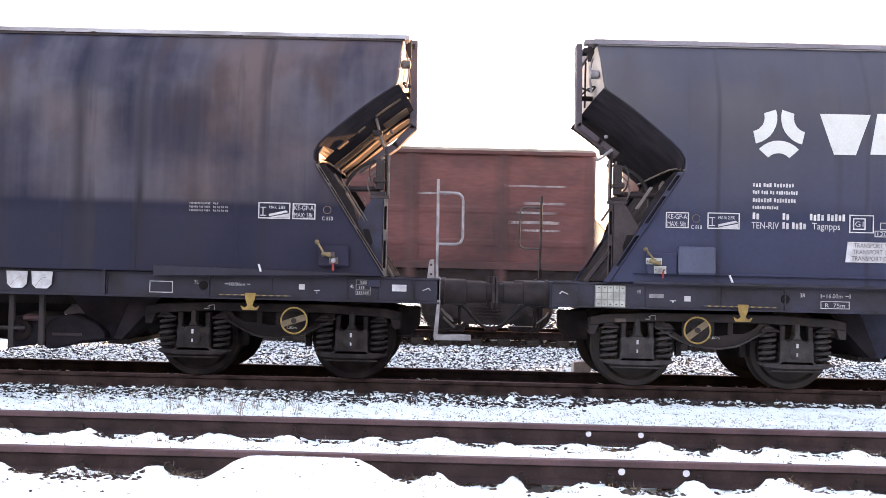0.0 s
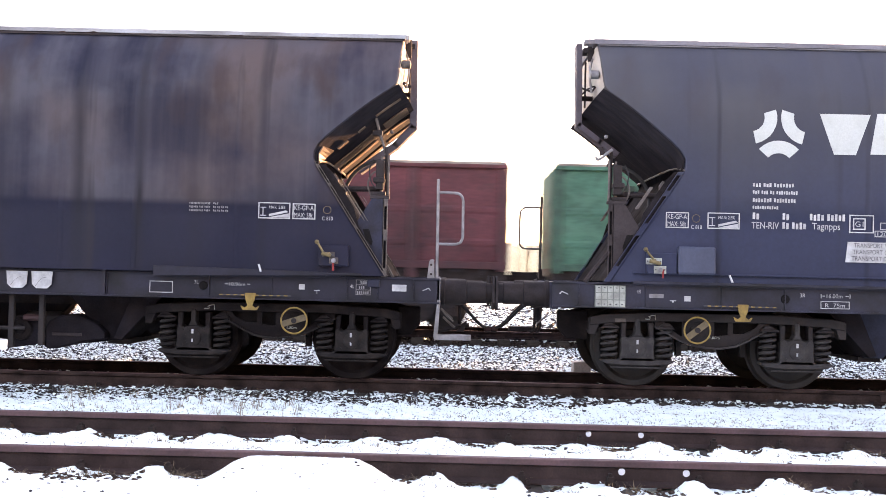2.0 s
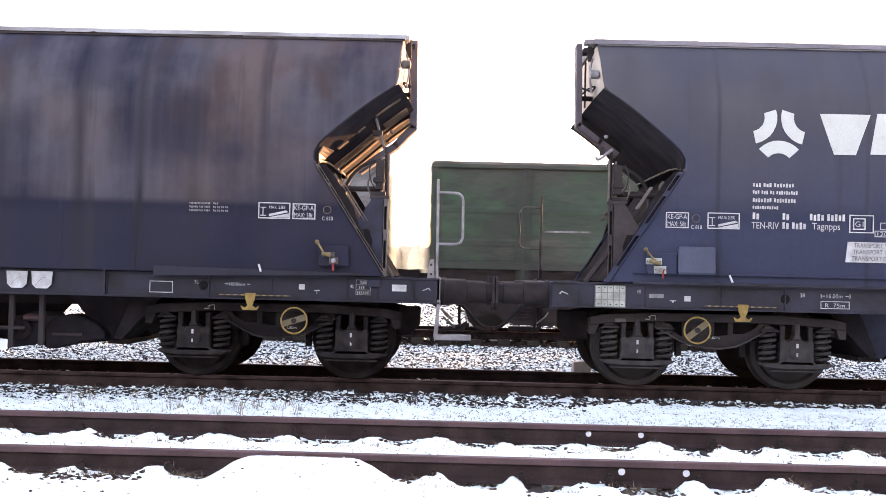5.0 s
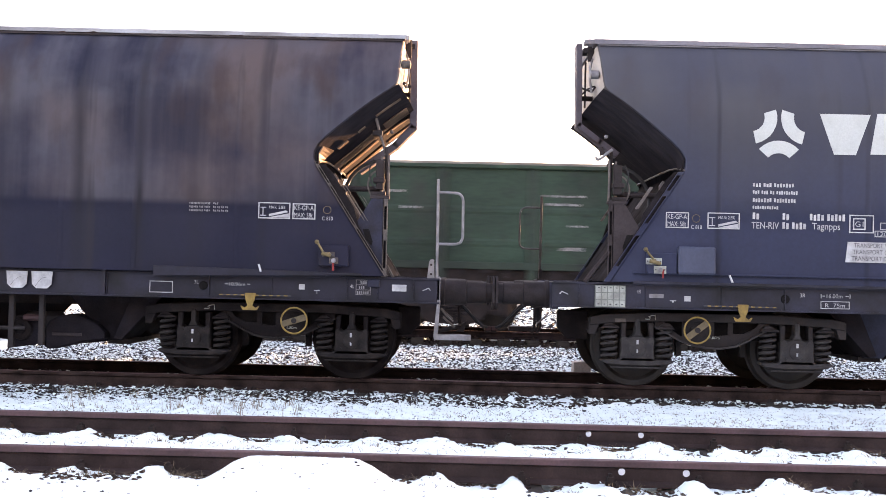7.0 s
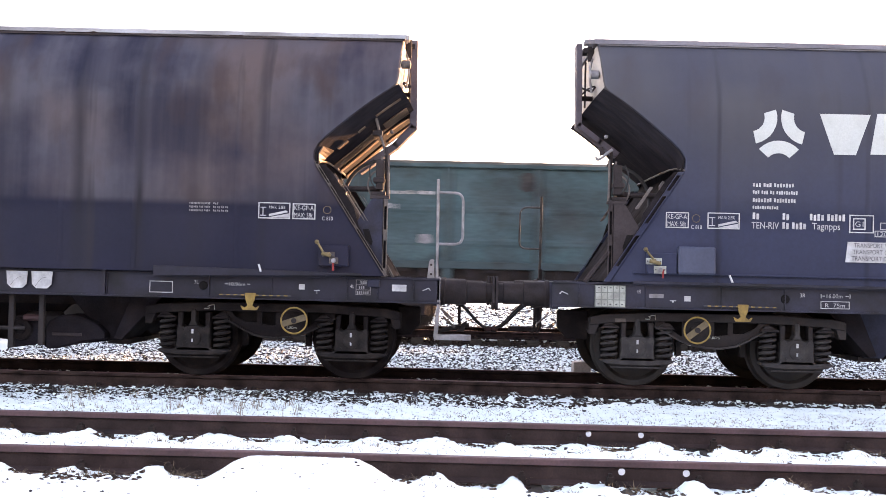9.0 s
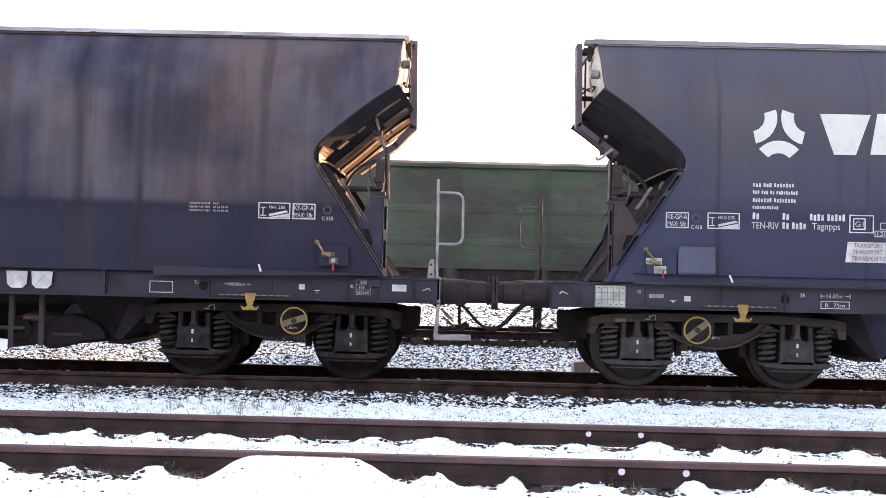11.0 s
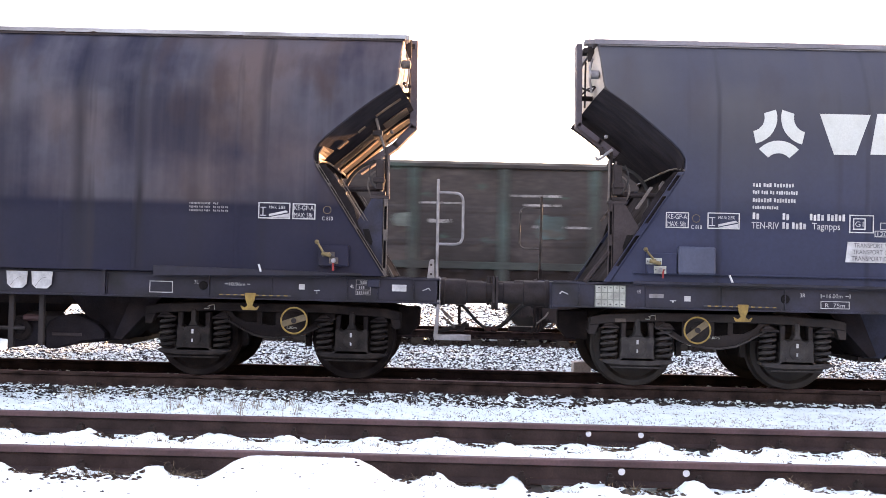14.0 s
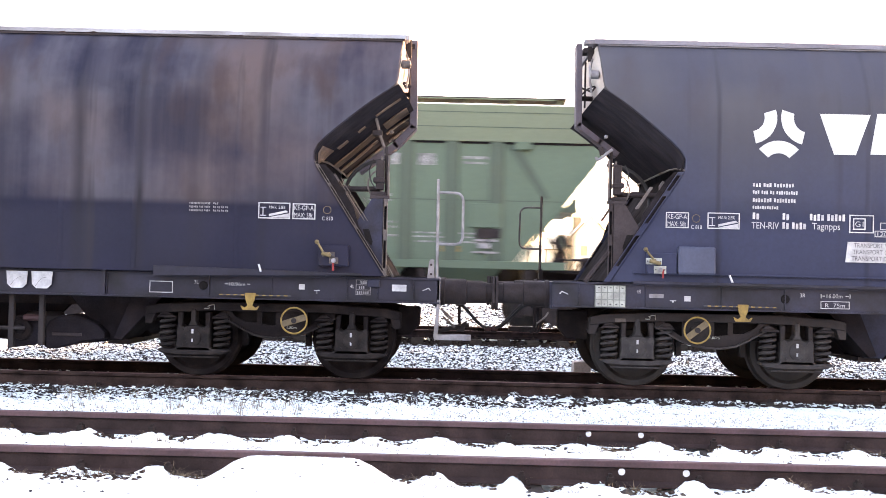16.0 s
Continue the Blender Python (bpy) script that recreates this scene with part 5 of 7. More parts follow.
        part("reservoir_strap", box(*R(4.72, 5.06), -1.035, -1.02, 0.43, 0.465), M_gusset, w, "", 0.004)
    else:
        part("brake_lever", prism(bmesh.new(), [(s * 5.16, 0.30), (s * 5.42, 0.30), (s * 5.40, 0.68), (s * 5.20, 0.70)], -1.10, -1.04), M_bogie, w, "", 0.01)
    part("brake_cylinder", turned_x(bmesh.new(), [(s * 5.0, 0.11), (s * 5.02, 0.15), (s * 5.4, 0.15), (s * 5.42, 0.06)], -0.85, 0.55, 16), M_bogie, w, "", 0, True)
    part("brake_shield", prism(bmesh.new(), [(s * u, z) for u, z in ((8.0, 0.98), (8.0, 0.42), (5.65, 0.26), (4.27, 0.37), (4.6, 0.5), (5.12, 0.59), (5.3, 0.585), (5.49, 0.55), (5.31, 0.735), (5.02, 0.98))] if old else [(s * 4.98, 0.98), (s * 8.0, 0.98), (s * 8.0, 0.42), (s * 5.05, 0.45), (s * 5.05, 0.72), (s * 4.86, 0.80)], 0.20, 0.26), M_under_dark, w)
    part("brake_wedge", prism(bmesh.new(), [(s * u, z) for u, z in ((5.46, 0.24), (4.6, 0.33), (4.17, 0.40), (4.3, 0.56), (4.72, 0.60), (5.0, 0.60), (5.2, 0.585), (5.46, 0.55))] if old else [(s * 5.4, 0.28), (s * 3.95, 0.40), (s * 4.2, 0.60), (s * 4.5, 0.78), (s * 4.72, 0.69), (s * 4.95, 0.69), (s * 5.4, 0.64)], -0.2, -0.1), M_under_dark, w)
    part("brake_tap", box(*R(5.14, 5.36), -1.16, -1.08, 0.60, 0.67), M_red_dull, w, "dull red brake tap", 0.02)
    if not old:
        part("brake_beam", box(*R(4.72, 5.6), -1.05, -0.98, 0.30, 0.40), M_bogie, w, "", 0.006)
    return w, body, sole


left_wagon, left_body, _ = hopper_wagon(-1, "rust-streaked dark blue hopper wagon parked on the siding", True)
right_wagon, right_body, _ = hopper_wagon(1, "dark blue hopper wagon with white lettering, parked coupled", False)


# ---- markings ----
def sole_y(z):
    return -1.337


SIDE = lambda z: side_y(z, 0.008)


def strips(poly_a, poly_b):
    return [[poly_a[i], poly_a[i + 1], poly_b[i + 1], poly_b[i]] for i in range(len(poly_a) - 1)]


def curved(c, r0, r1, a0, a1, n=8):
    pt = lambda r, a: (c[0] + r * math.cos(radians(a)), c[1] + r * math.sin(radians(a)))
    A = [pt(r0, a0 + (a1 - a0) * i / n) for i in range(n + 1)]
    B = [pt(r1, a0 + (a1 - a0) * i / n) for i in range(n + 1)]
    return strips(A, B)


# emblem: three arched pieces round a hollow centre
EX, EZ = 3.082, 2.872
for k in range(3):
    d = radians(270 + 120 * k)
    c = (EX + 0.368 * math.cos(d), EZ + 0.368 * math.sin(d))
    mid = 270 + 120 * k + 180
    flat_poly("emblem", curved(c, 0.158, 0.298, mid - 47.5, mid + 47.5), SIDE, M_logo, right_wagon, "pale arched piece of a three-armed emblem")
# the large word mark: plain slanted blocks
flat_poly("word_mark", [[(3.53, 3.11), (4.09, 3.11), (3.93, 2.66), (3.69, 2.66)]], SIDE, M_logo, right_wagon, "pale tapering block of the word mark")
flat_poly("word_mark", [[(4.165, 3.125), (4.75, 3.125), (4.66, 2.67), (4.09, 2.67)]], SIDE, M_logo, right_wagon, "pale slanted block of the word mark")


def stroke_bars(x, z, h, words, width, parent, material=None):
    """A line of writing as a row of thin upright bars, one for each character, with gaps between the words."""
    n = sum(words) + 0.6 * (len(words) - 1)
    step = width / n
    p, cx = [], x
    for k in words:
        for i in range(k):
            p.append(rect(cx + 0.14 * step, cx + 0.80 * step, z + (0.0 if i % 3 else 0.004), z + h * (1.0 if i % 2 == 0 else 0.86)))
            cx += step
        cx += 0.6 * step
    return flat_poly("marking", p, SIDE, material or M_white, parent, "row of small white marking bars")


stroke_bars(2.80, 2.285, 0.042, [3, 3, 7], 0.46, right_wagon)
stroke_bars(2.80, 2.205, 0.040, [3, 3, 2, 9], 0.50, right_wagon)
stroke_bars(2.80, 2.115, 0.046, [7, 8], 0.48, right_wagon)
stroke_bars(2.80, 2.04, 0.036, [11], 0.29, right_wagon)
stroke_bars(2.80, 1.925, 0.075, [2], 0.085, right_wagon)
stroke_bars(3.13, 1.925, 0.075, [2], 0.085, right_wagon)
stroke_bars(3.43, 1.925, 0.075, [4, 5], 0.40, right_wagon)
lettering("marking", "TEN-RIV", 2.795, 1.825, 0.075, SIDE, M_white, right_wagon, "white stencilled lettering", 0.30)
stroke_bars(3.13, 1.825, 0.075, [2, 4], 0.27, right_wagon)
lettering("marking", "Tagnpps", 3.46, 1.83, 0.075, SIDE, M_white, right_wagon, "white stencilled lettering", 0.31)
flat_poly("marking", outline(3.87, 4.14, 1.80, 2.00), SIDE, M_white, right_wagon, "white frame")
flat_poly("marking", outline(3.91, 4.05, 1.835, 1.965, 0.014), SIDE, M_white, right_wagon, "white frame")
lettering("marking", "G1", 3.935, 1.87, 0.06, SIDE, M_white, right_wagon, "white lettering", 0.09)
flat_poly("marking", outline(4.15, 4.6, 1.76, 1.83, 0.008), SIDE, M_white, right_wagon, "white frame")
lettering("marking", "120", 4.18, 1.772, 0.045, SIDE, M_white, right_wagon, "white lettering", 0.11)
flat_poly("marking", outline(4.21, 4.5, 1.84, 1.92, 0.008), SIDE, M_white, right_wagon, "white frame")
plc = flat_poly("placard", [[(3.855, 1.70), (5.3, 1.70), (5.27, 1.475), (3.83, 1.475)]], lambda z: side_y(z, 0.012), M_white, right_wagon, "white placard with dark print")
for i, t in enumerate(("TRANSPORT VON", "TRANSPORT OF", "TRANSPORT DE")):
    lettering("marking", t, 3.92 - 0.012 * i, 1.64 - 0.072 * i, 0.05, lambda z: side_y(z, 0.018), M_ink, plc, "dark print", 0.46 if i == 0 else 0.42)


def load_boxes(x, parent, order):
    """Framed signs: load class, circled letter, slope sign."""
    a, b = order
    flat_poly("marking", outline(a, a + 0.255, 1.81, 1.985), SIDE, M_white, parent, "white framed sign")
    lettering("marking", "KE-GP-A", a + 0.02, 1.91, 0.055, SIDE, M_white, parent, "white lettering", 0.215)
    lettering("marking", "MAX: 58t", a + 0.02, 1.83, 0.055, SIDE, M_white, parent, "white lettering", 0.205)
    flat_poly("marking", outline(b, b + 0.355, 1.81, 1.99), SIDE, M_white, parent, "white framed sign")
    flat_poly("marking", [[(b + 0.12, 1.86), (b + 0.31, 1.905), (b + 0.335, 1.885), (b + 0.12, 1.835)], [(b + 0.12, 1.825), (b + 0.34, 1.872), (b + 0.34, 1.825)], rect(b + 0.02, b + 0.085, 1.84, 1.85), rect(b + 0.048, b + 0.057, 1.85, 1.93), rect(b + 0.02, b + 0.085, 1.93, 1.938)], SIDE, M_white, parent, "white slope pictogram")
    lettering("marking", "MAX: 2.8%", b + 0.12, 1.92, 0.035, SIDE, M_white, parent, "white lettering", 0.18)
    lettering("marking", "C 810", x, 1.805, 0.042, SIDE, M_white, parent, "white lettering", 0.12)
    part("marking", tube(bmesh.new(), [(x + 0.055 + 0.042 * math.cos(0.4 * i), side_y(1.92, 0.006), 1.92 + 0.042 * math.sin(0.4 * i)) for i in range(16)], 0.004, 4, True), mat_spoke, parent, "faint yellow ring")


load_boxes(2.13, right_wagon, (1.85, 2.31))
load_boxes(-1.95, left_wagon, (-2.28, -2.66))
for i, (ws, ds) in enumerate((([15], [3]), ([6, 3, 4], [2, 2, 2, 2]), ([9, 4], [2, 2, 2, 2]))):
    stroke_bars(-3.43, 1.952 - 0.040 * i, 0.024, ws, 0.235, left_wagon, M_grey)
    stroke_bars(-3.165, 1.952 - 0.040 * i, 0.024, ds, 0.06 if i == 0 else 0.17, left_wagon, M_grey)
# sole bar signs
flat_poly("marking", outline(-3.87, -3.61, 0.96, 1.09, 0.008), sole_y, M_white, left_wagon, "thin white frame")
lettering("marking", "10.96m", -2.98, 1.055, 0.04, sole_y, M_white, left_wagon, "white lettering", 0.18)
flat_poly("marking", [rect(-3.03, -2.995, 1.072, 1.08), rect(-2.78, -2.745, 1.072, 1.08)], sole_y, M_white, left_wagon, "white arrow strokes")
lettering("marking", "4L", -1.63, 1.06, 0.04, sole_y, M_white, left_wagon, "white lettering", 0.05)
lettering("marking", "3L", -3.37, 1.07, 0.04, sole_y, M_white, left_wagon, "white lettering", 0.05)
flat_poly("marking", outline(-1.565, -1.40, 0.985, 1.155, 0.006) + [rect(-1.559, -1.406, 1.039, 1.045), rect(-1.559, -1.406, 1.095, 1.101), rect(-1.520, -1.514, 1.101, 1.149)], sole_y, M_grey, left_wagon, "small framed inspection table")
for i, (x0, n) in enumerate(((-1.505, 3), (-1.53, 3), (-1.55, 6))):
    for j in range(n):
        flat_poly("marking", [rect(x0 + 0.023 * j, x0 + 0.023 * j + 0.014, 1.109 - 0.056 * i, 1.139 - 0.056 * i)], sole_y, M_grey, left_wagon, "faint white strokes")
flat_poly("marking", [rect(-1.16, -1.0, 1.035, 1.11)], sole_y, M_white, left_wagon, "small pale plate")
flat_poly("marking", [rect(-2.0, -1.995, 0.985, 1.02), rect(-2.03, -1.965, 1.02, 1.028)], sole_y, M_white, left_wagon, "small white sign")
flat_poly("marking", [rect(-2.20, -2.135, 1.03, 1.09)], sole_y, M_white, left_wagon, "small pale plate")
flat_poly("marking", [[(-0.82, 1.055), (-0.75, 1.085), (-0.73, 1.055), (-0.735, 1.05), (-0.752, 1.073), (-0.82, 1.045)]], sole_y, M_white, left_wagon, "small white hook sign")
flat_poly("marking", [[(0.70, 1.055), (0.73, 1.085), (0.80, 1.055), (0.80, 1.045), (0.732, 1.073), (0.715, 1.05)]], sole_y, M_white, right_wagon, "small white hook sign")
for a, b in ((-5.47, -5.23), (-5.19, -4.95)):
    c = (a + b) / 2
    ph = flat_poly("placard", [[(a, 1.165), (b, 1.165), (b - 0.01, 1.02), (b - 0.06, 0.975), (a + 0.06, 0.975), (a + 0.01, 1.02)]], lambda z: -1.36, M_white, left_wagon, "white rounded placard")
    part("scribble", tube(bmesh.new(), [(c - 0.07 + 0.02 * i, -1.364, 1.0 + 0.10 * (1 - ((i - 6) / 6) ** 2)) for i in range(7)], 0.002, 4), M_ink, ph)
g = flat_poly("label_board", [rect(1.095, 1.435, 0.915, 1.16)], lambda z: -1.362, mat("pale_label_board", (0.16, 0.18, 0.16), 0.6, 0, 0.08, 6, 0.0, 60), right_wagon, "pale grid label board", 0.02)
for i in range(5):
    for j in range(3):
        part("cell", box(1.105 + i * 0.066, 1.163 + i * 0.066, -1.366, -1.3625, 0.925 + j * 0.078, 0.995 + j * 0.078), M_label, g)
        if j != 1:
            part("print", box(1.125 + i * 0.066, 1.145 + i * 0.066, -1.3675, -1.366, 0.945 + j * 0.078 + (0.025 if j else 0), 0.955 + j * 0.078 + (0.025 if j else 0)), M_ink, g)
lettering("marking", "4R", 1.56, 1.075, 0.045, sole_y, M_white, right_wagon, "white lettering", 0.05)
lettering("marking", "3R", 3.37, 1.075, 0.045, sole_y, M_white, right_wagon, "white lettering", 0.06)
lettering("marking", "16.00m", 3.665, 1.075, 0.045, sole_y, M_white, right_wagon, "white lettering", 0.175)
flat_poly("marking", [rect(3.60, 3.608, 1.07, 1.12), rect(3.61, 3.645, 1.092, 1.1), rect(3.92, 3.928, 1.07, 1.12), rect(3.875, 3.91, 1.092, 1.1)], sole_y, M_white, right_wagon, "white arrow strokes")
flat_poly("marking", outline(3.60, 3.92, 0.955, 1.04, 0.008), sole_y, M_white, right_wagon, "white frame")
lettering("marking", "R  75m", 3.65, 0.972, 0.045, sole_y, M_white, right_wagon, "white lettering", 0.22)
flat_poly("marking", [rect(1.70, 1.86, 1.03, 1.075)], sole_y, M_grey, right_wagon, "worn pale plate")
flat_poly("marking", [rect(2.09, 2.16, 1.0, 1.06)], sole_y, M_white, right_wagon, "small pale plate")
flat_poly("marking", [rect(1.93, 2.0, 1.0, 1.008), [(1.95, 1.0), (1.98, 1.0), (1.965, 0.975)]], sole_y, M_white, right_wagon, "small white sign")
for x, p in ((-3.27, left_wagon), (3.21, right_wagon)):
    part("plug", turned(bmesh.new(), [(0.045, -1.345), (0.05, -1.33)], x, 1.05, 16), M_deep, p)
for x, p in ((-3.30, left_wagon), (1.70, right_wagon)):
    part("marking", tube(bmesh.new(), [(x, -1.118, 0.785), (x + 0.05, -1.118, 0.785), (x + 0.06, -1.118, 0.80), (x + 0.035, -1.118, 0.81), (x + 0.07, -1.118, 0.825), (x + 0.11, -1.118, 0.832), (x + 0.115, -1.118, 0.775)], 0.005, 4), M_label, p, "white outlined lifting sign")
flat_poly("marking", [rect(1.36, 1.48, 0.745, 0.785)], lambda z: -1.118, M_edge, right_wagon, "worn pale plate")
for x, p in ((-2.30, left_wagon), (2.50, right_wagon)):
    lettering("marking", "1.80m", x - 0.06, 0.575, 0.03, lambda z: -1.085, M_label, p, "faint lettering", 0.11)

# ---- the passing train ----
SPEED = 14.77
WAGON_PITCH = 13.92


def wagon_bogie(w, x0, dark):
    """Cast three-piece bogie; side frames with an arch over each axle."""
    P = lambda pts: [(x0 + a, b) for a, b in pts]
    bm = bmesh.new()
    for y0, y1 in ((-1.12, -0.96), (0.96, 1.12)):
        top = [(-1.22, 0.60), (-1.15, 0.66), (-0.55, 0.74), (0.55, 0.74), (1.15, 0.66), (1.22, 0.60)]
        low = [(1.22, 0.30), (1.05, 0.30), (1.02, 0.46), (0.80, 0.46), (0.62, 0.26), (0.42, 0.15), (-0.42, 0.15), (-0.62, 0.26), (-0.80, 0.46), (-1.02, 0.46), (-1.05, 0.30), (-1.22, 0.30)]
        prism(bm, P(top + low), y0, y1)
    bx(bm, x0 - 0.25, x0 + 0.25, -1.1, 1.1, 0.5, 0.78)
    b = part("bogie", bm, dark, w, "", 0.01)
    for k in (-0.2, 0.0, 0.2):
        part("spring", coil(bmesh.new(), x0 + k, -1.14, 0.26, 0.52, 0.07, 0.018, 4, 5), dark, b)
    for k in (-0.42, 0.42):
        part("brake_beam", box(x0 + k - 0.06, x0 + k + 0.06, -0.9, 0.9, 0.30, 0.46), dark, b)
        part("brake_lever", prism(bmesh.new(), [(x0 + k - 0.04, 0.3), (x0 + k + 0.04, 0.3), (x0 + k * 0.6 + 0.03, 0.95), (x0 + k * 0.6 - 0.03, 0.95)], -0.25, -0.2), dark, b)
    ws = []
    for a in (-0.925, 0.925):
        bm = bmesh.new()
        for s in (-1, 1):
            turned(bm, [(0.1, s * 0.845), (0.2, s * 0.83), (0.40, s * 0.80), (0.44, s * 0.845), (0.475, s * 0.84), (0.478, s * 0.74), (0.50, s * 0.72), (0.50, s * 0.70), (0.42, s * 0.70), (0.2, s * 0.76), (0.1, s * 0.72)], 0, 0, 32)
        turned(bm, [(0.08, -1.05), (0.08, 1.05)], 0, 0, 12)
        o = part("wheelset", bm, M_wheel, w, "", 0, True)
        o.location = (x0 + a, 0, 0.475)
        ws.append(o)
        for s in (-1, 1):
            part("axle_box", turned(bmesh.new(), [(0.05, s * 1.2), (0.14, s * 1.19), (0.15, s * 1.0)], x0 + a, 0.475, 12), dark, b)
    return ws


def couplers(w, half, dark):
    for s in (-1, 1):
        a, b = s * (half - 0.1), s * (WAGON_PITCH / 2 - 0.02)
        if half == 6.1:
            b = s * 7.34
        bm = box(min(a, b), max(a, b), -0.11, 0.11, 0.96, 1.18)
        c = b - s * 0.32
        prism(bm, [(c, 0.90), (b, 0.92), (b, 1.24), (c, 1.26)], -0.2, 0.2)
        part("coupler", bm, dark, w, "", 0.02)
        part("air_hose", tube(bmesh.new(), bend([(a, -0.4, 0.95), (a + s * 0.3, -0.38, 0.8), (b, -0.2, 0.62)], 0.12), 0.025, 6), M_rubber, w)


def underframe(w, half, dark):
    part("centre_sill", box(-half, half, -0.28, 0.28, 0.90, 1.30), dark, w)
    for x in (-4.33, -2.2, 0.0, 2.2, 4.33):
        part("cross_beam", prism(bmesh.new(), [(x - 0.1, 1.32), (x + 0.1, 1.32), (x + 0.07, 1.02), (x - 0.07, 1.02)], -1.5, 1.5), dark, w)
    for s in (-1, 1):
        part("end_beam", box(min(s * half, s * (half - 0.2)), max(s * half, s * (half - 0.2)), -1.5, 1.5, 1.02, 1.34), dark, w, "", 0.01)
        part("step", tube(bmesh.new(), bend([(s * (half - 0.15), -1.5, 1.05), (s * (half - 0.15), -1.52, 0.55), (s * (half - 0.5), -1.52, 0.55), (s * (half - 0.5), -1.5, 1.05)], 0.03), 0.018, 6), dark, w)
    part("air_tank", turned_x(bmesh.new(), [(-0.5, 0.1), (-0.45, 0.2), (0.4, 0.2), (0.45, 0.1)], -0.8, 0.98, 14), dark, w, "", 0, True)
    part("brake_rod", tube(bmesh.new(), [(-3.2, -0.5, 0.75), (3.2, -0.5, 0.75)], 0.03, 6), dark, w)


def gondola(label, paint, top, marks, post_paint=None, cap=None):
    """Open four-axle wagon with seven ribbed bays on each side."""
    w = thing("open_wagon", label, "railway wagon", (0, TRAIN_Y, TRAIN_Z), "wagons of the passing train")
    H, zb = 6.5, 1.33
    zt = top - TRAIN_Z
    dark = M_dark
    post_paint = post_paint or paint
    for s in (-1, 1):
        yo = s * 1.49
        bm = bmesh.new()
        # side sheet pressed with two horizontal beads
        prof = [(zb, 0), (zb + 0.40, 0), (zb + 0.45, 0.012), (zb + 0.52, 0.012), (zb + 0.57, 0), (zb + 1.06, 0), (zb + 1.11, 0.012), (zb + 1.18, 0.012), (zb + 1.23, 0), (zt - 0.06, 0)]
        for x0, x1 in ((-H, H),):
            a = [bm.verts.new((x0, yo + s * o, z)) for z, o in prof]
            b = [bm.verts.new((x1, yo + s * o, z)) for z, o in prof]
            c = [bm.verts.new((x, yo - s * 0.05, z)) for x, z in ((x0, zb), (x1, zb), (x1, zt - 0.06), (x0, zt - 0.06))]
            for i in range(len(prof) - 1):
                bm.faces.new((a[i], b[i], b[i + 1], a[i + 1]))
            bm.faces.new(c)
            bm.faces.new((a[0], c[0], c[1], b[0]))
            bm.faces.new((a[-1], b[-1], c[2], c[3]))
        side = part("side_wall", bm, paint, w)
        for i in range(8):
            x = -H + 0.12 + i * (2 * H - 0.24) / 7
            hw = 0.11 if 0 < i < 7 else 0.10
            bm = bmesh.new()
            lo = [bm.verts.new((x + p, yo + s * q, zb - 0.28 if 0 < i < 7 else zb - 0.1)) for p, q in ((-hw, 0.0), (-hw * 0.7, 0.075), (hw * 0.7, 0.075), (hw, 0.0))]
            hi = [bm.verts.new((x + p, yo + s * q, zt - 0.10)) for p, q in ((-hw, 0.0), (-hw * 0.6, 0.055), (hw * 0.6, 0.055), (hw, 0.0))]
            for j in range(3):
                bm.faces.new((lo[j], lo[j + 1], hi[j + 1], hi[j]))
            bm.faces.new(lo[::-1])
            bm.faces.new(hi)
            bm.faces.new((lo[0], hi[0], hi[3], lo[3]))
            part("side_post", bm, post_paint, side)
        yy = sorted((yo - s * 0.06, yo + s * 0.08))
        part("top_rail", prism(bmesh.new(), [(-H, zt - 0.12), (H, zt - 0.12), (H, zt - 0.07), (H - 0.03, zt - 0.02), (H - 0.08, zt), (0.08 - H, zt), (0.03 - H, zt - 0.02), (-H, zt - 0.07)], *yy), paint, side, "", 0.012)
        part("rail_cap", box(0.1 - H, H - 0.1, yy[0] - 0.004, yy[1] + 0.004, zt - 0.045, zt + 0.006), cap or CAPD, side)
        yy = sorted((yo - s * 0.04, yo + s * 0.07))
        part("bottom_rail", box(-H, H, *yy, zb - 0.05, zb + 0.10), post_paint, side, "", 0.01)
        yy = sorted((yo - s * 0.10, yo - s * 0.02))
        part("side_sill", box(0.2 - H, H - 0.2, *yy, zb - 0.34, zb - 0.05), SILL, side, "dark dirty side sill", 0.01)
        for i in range(14):
            x = -H + 0.5 + i * (2 * H - 1.0) / 13
            yy = sorted((yo - s * 0.02, yo + s * 0.05))
            part("hatch_hinge", box(x - 0.05, x + 0.05, *yy, zb - 0.22, zb - 0.05), dark, side)
        # stake pockets and hatch latches hanging under the sill
        for i in range(7):
            x = -H + 0.12 + (i + 0.5) * (2 * H - 0.24) / 7
            yy = sorted((yo - s * 0.01, yo + s * 0.04))
            part("hatch_latch", prism(bmesh.new(), [(x - 0.16, zb - 0.02), (x + 0.16, zb - 0.02), (x + 0.12, zb - 0.12), (x - 0.12, zb - 0.12)], *yy), dark, side)
    for s in (-1, 1):
        xo = s * H
        bm = box(min(xo, xo - s * 0.06), max(xo, xo - s * 0.06), -1.45, 1.45, zb, zt - 0.09)
        ew = part("end_wall", bm, paint, w)
        for z in (zb + 0.35, zb + 0.85, zb + 1.35, zt - 0.15):
            part("end_rib", box(min(xo, xo + s * 0.014), max(xo, xo + s * 0.014), -1.36, 1.36, z - 0.07, z + 0.07), paint, ew, "", 0.006)
    part("floor", box(-H, H, -1.45, 1.45, zb - 0.06, zb), dark, w)
    underframe(w, 6.48, dark)
    couplers(w, 6.48, dark)
    fy = lambda z: -1.49 - 0.016
    r = random.Random(len(marks) * 7 + int(abs(marks[0][0]) * 100) if marks else 1)
    for (x, z, ws, h) in marks:
        bm, cx = bmesh.new(), x
        for k in ws:
            end = cx + k
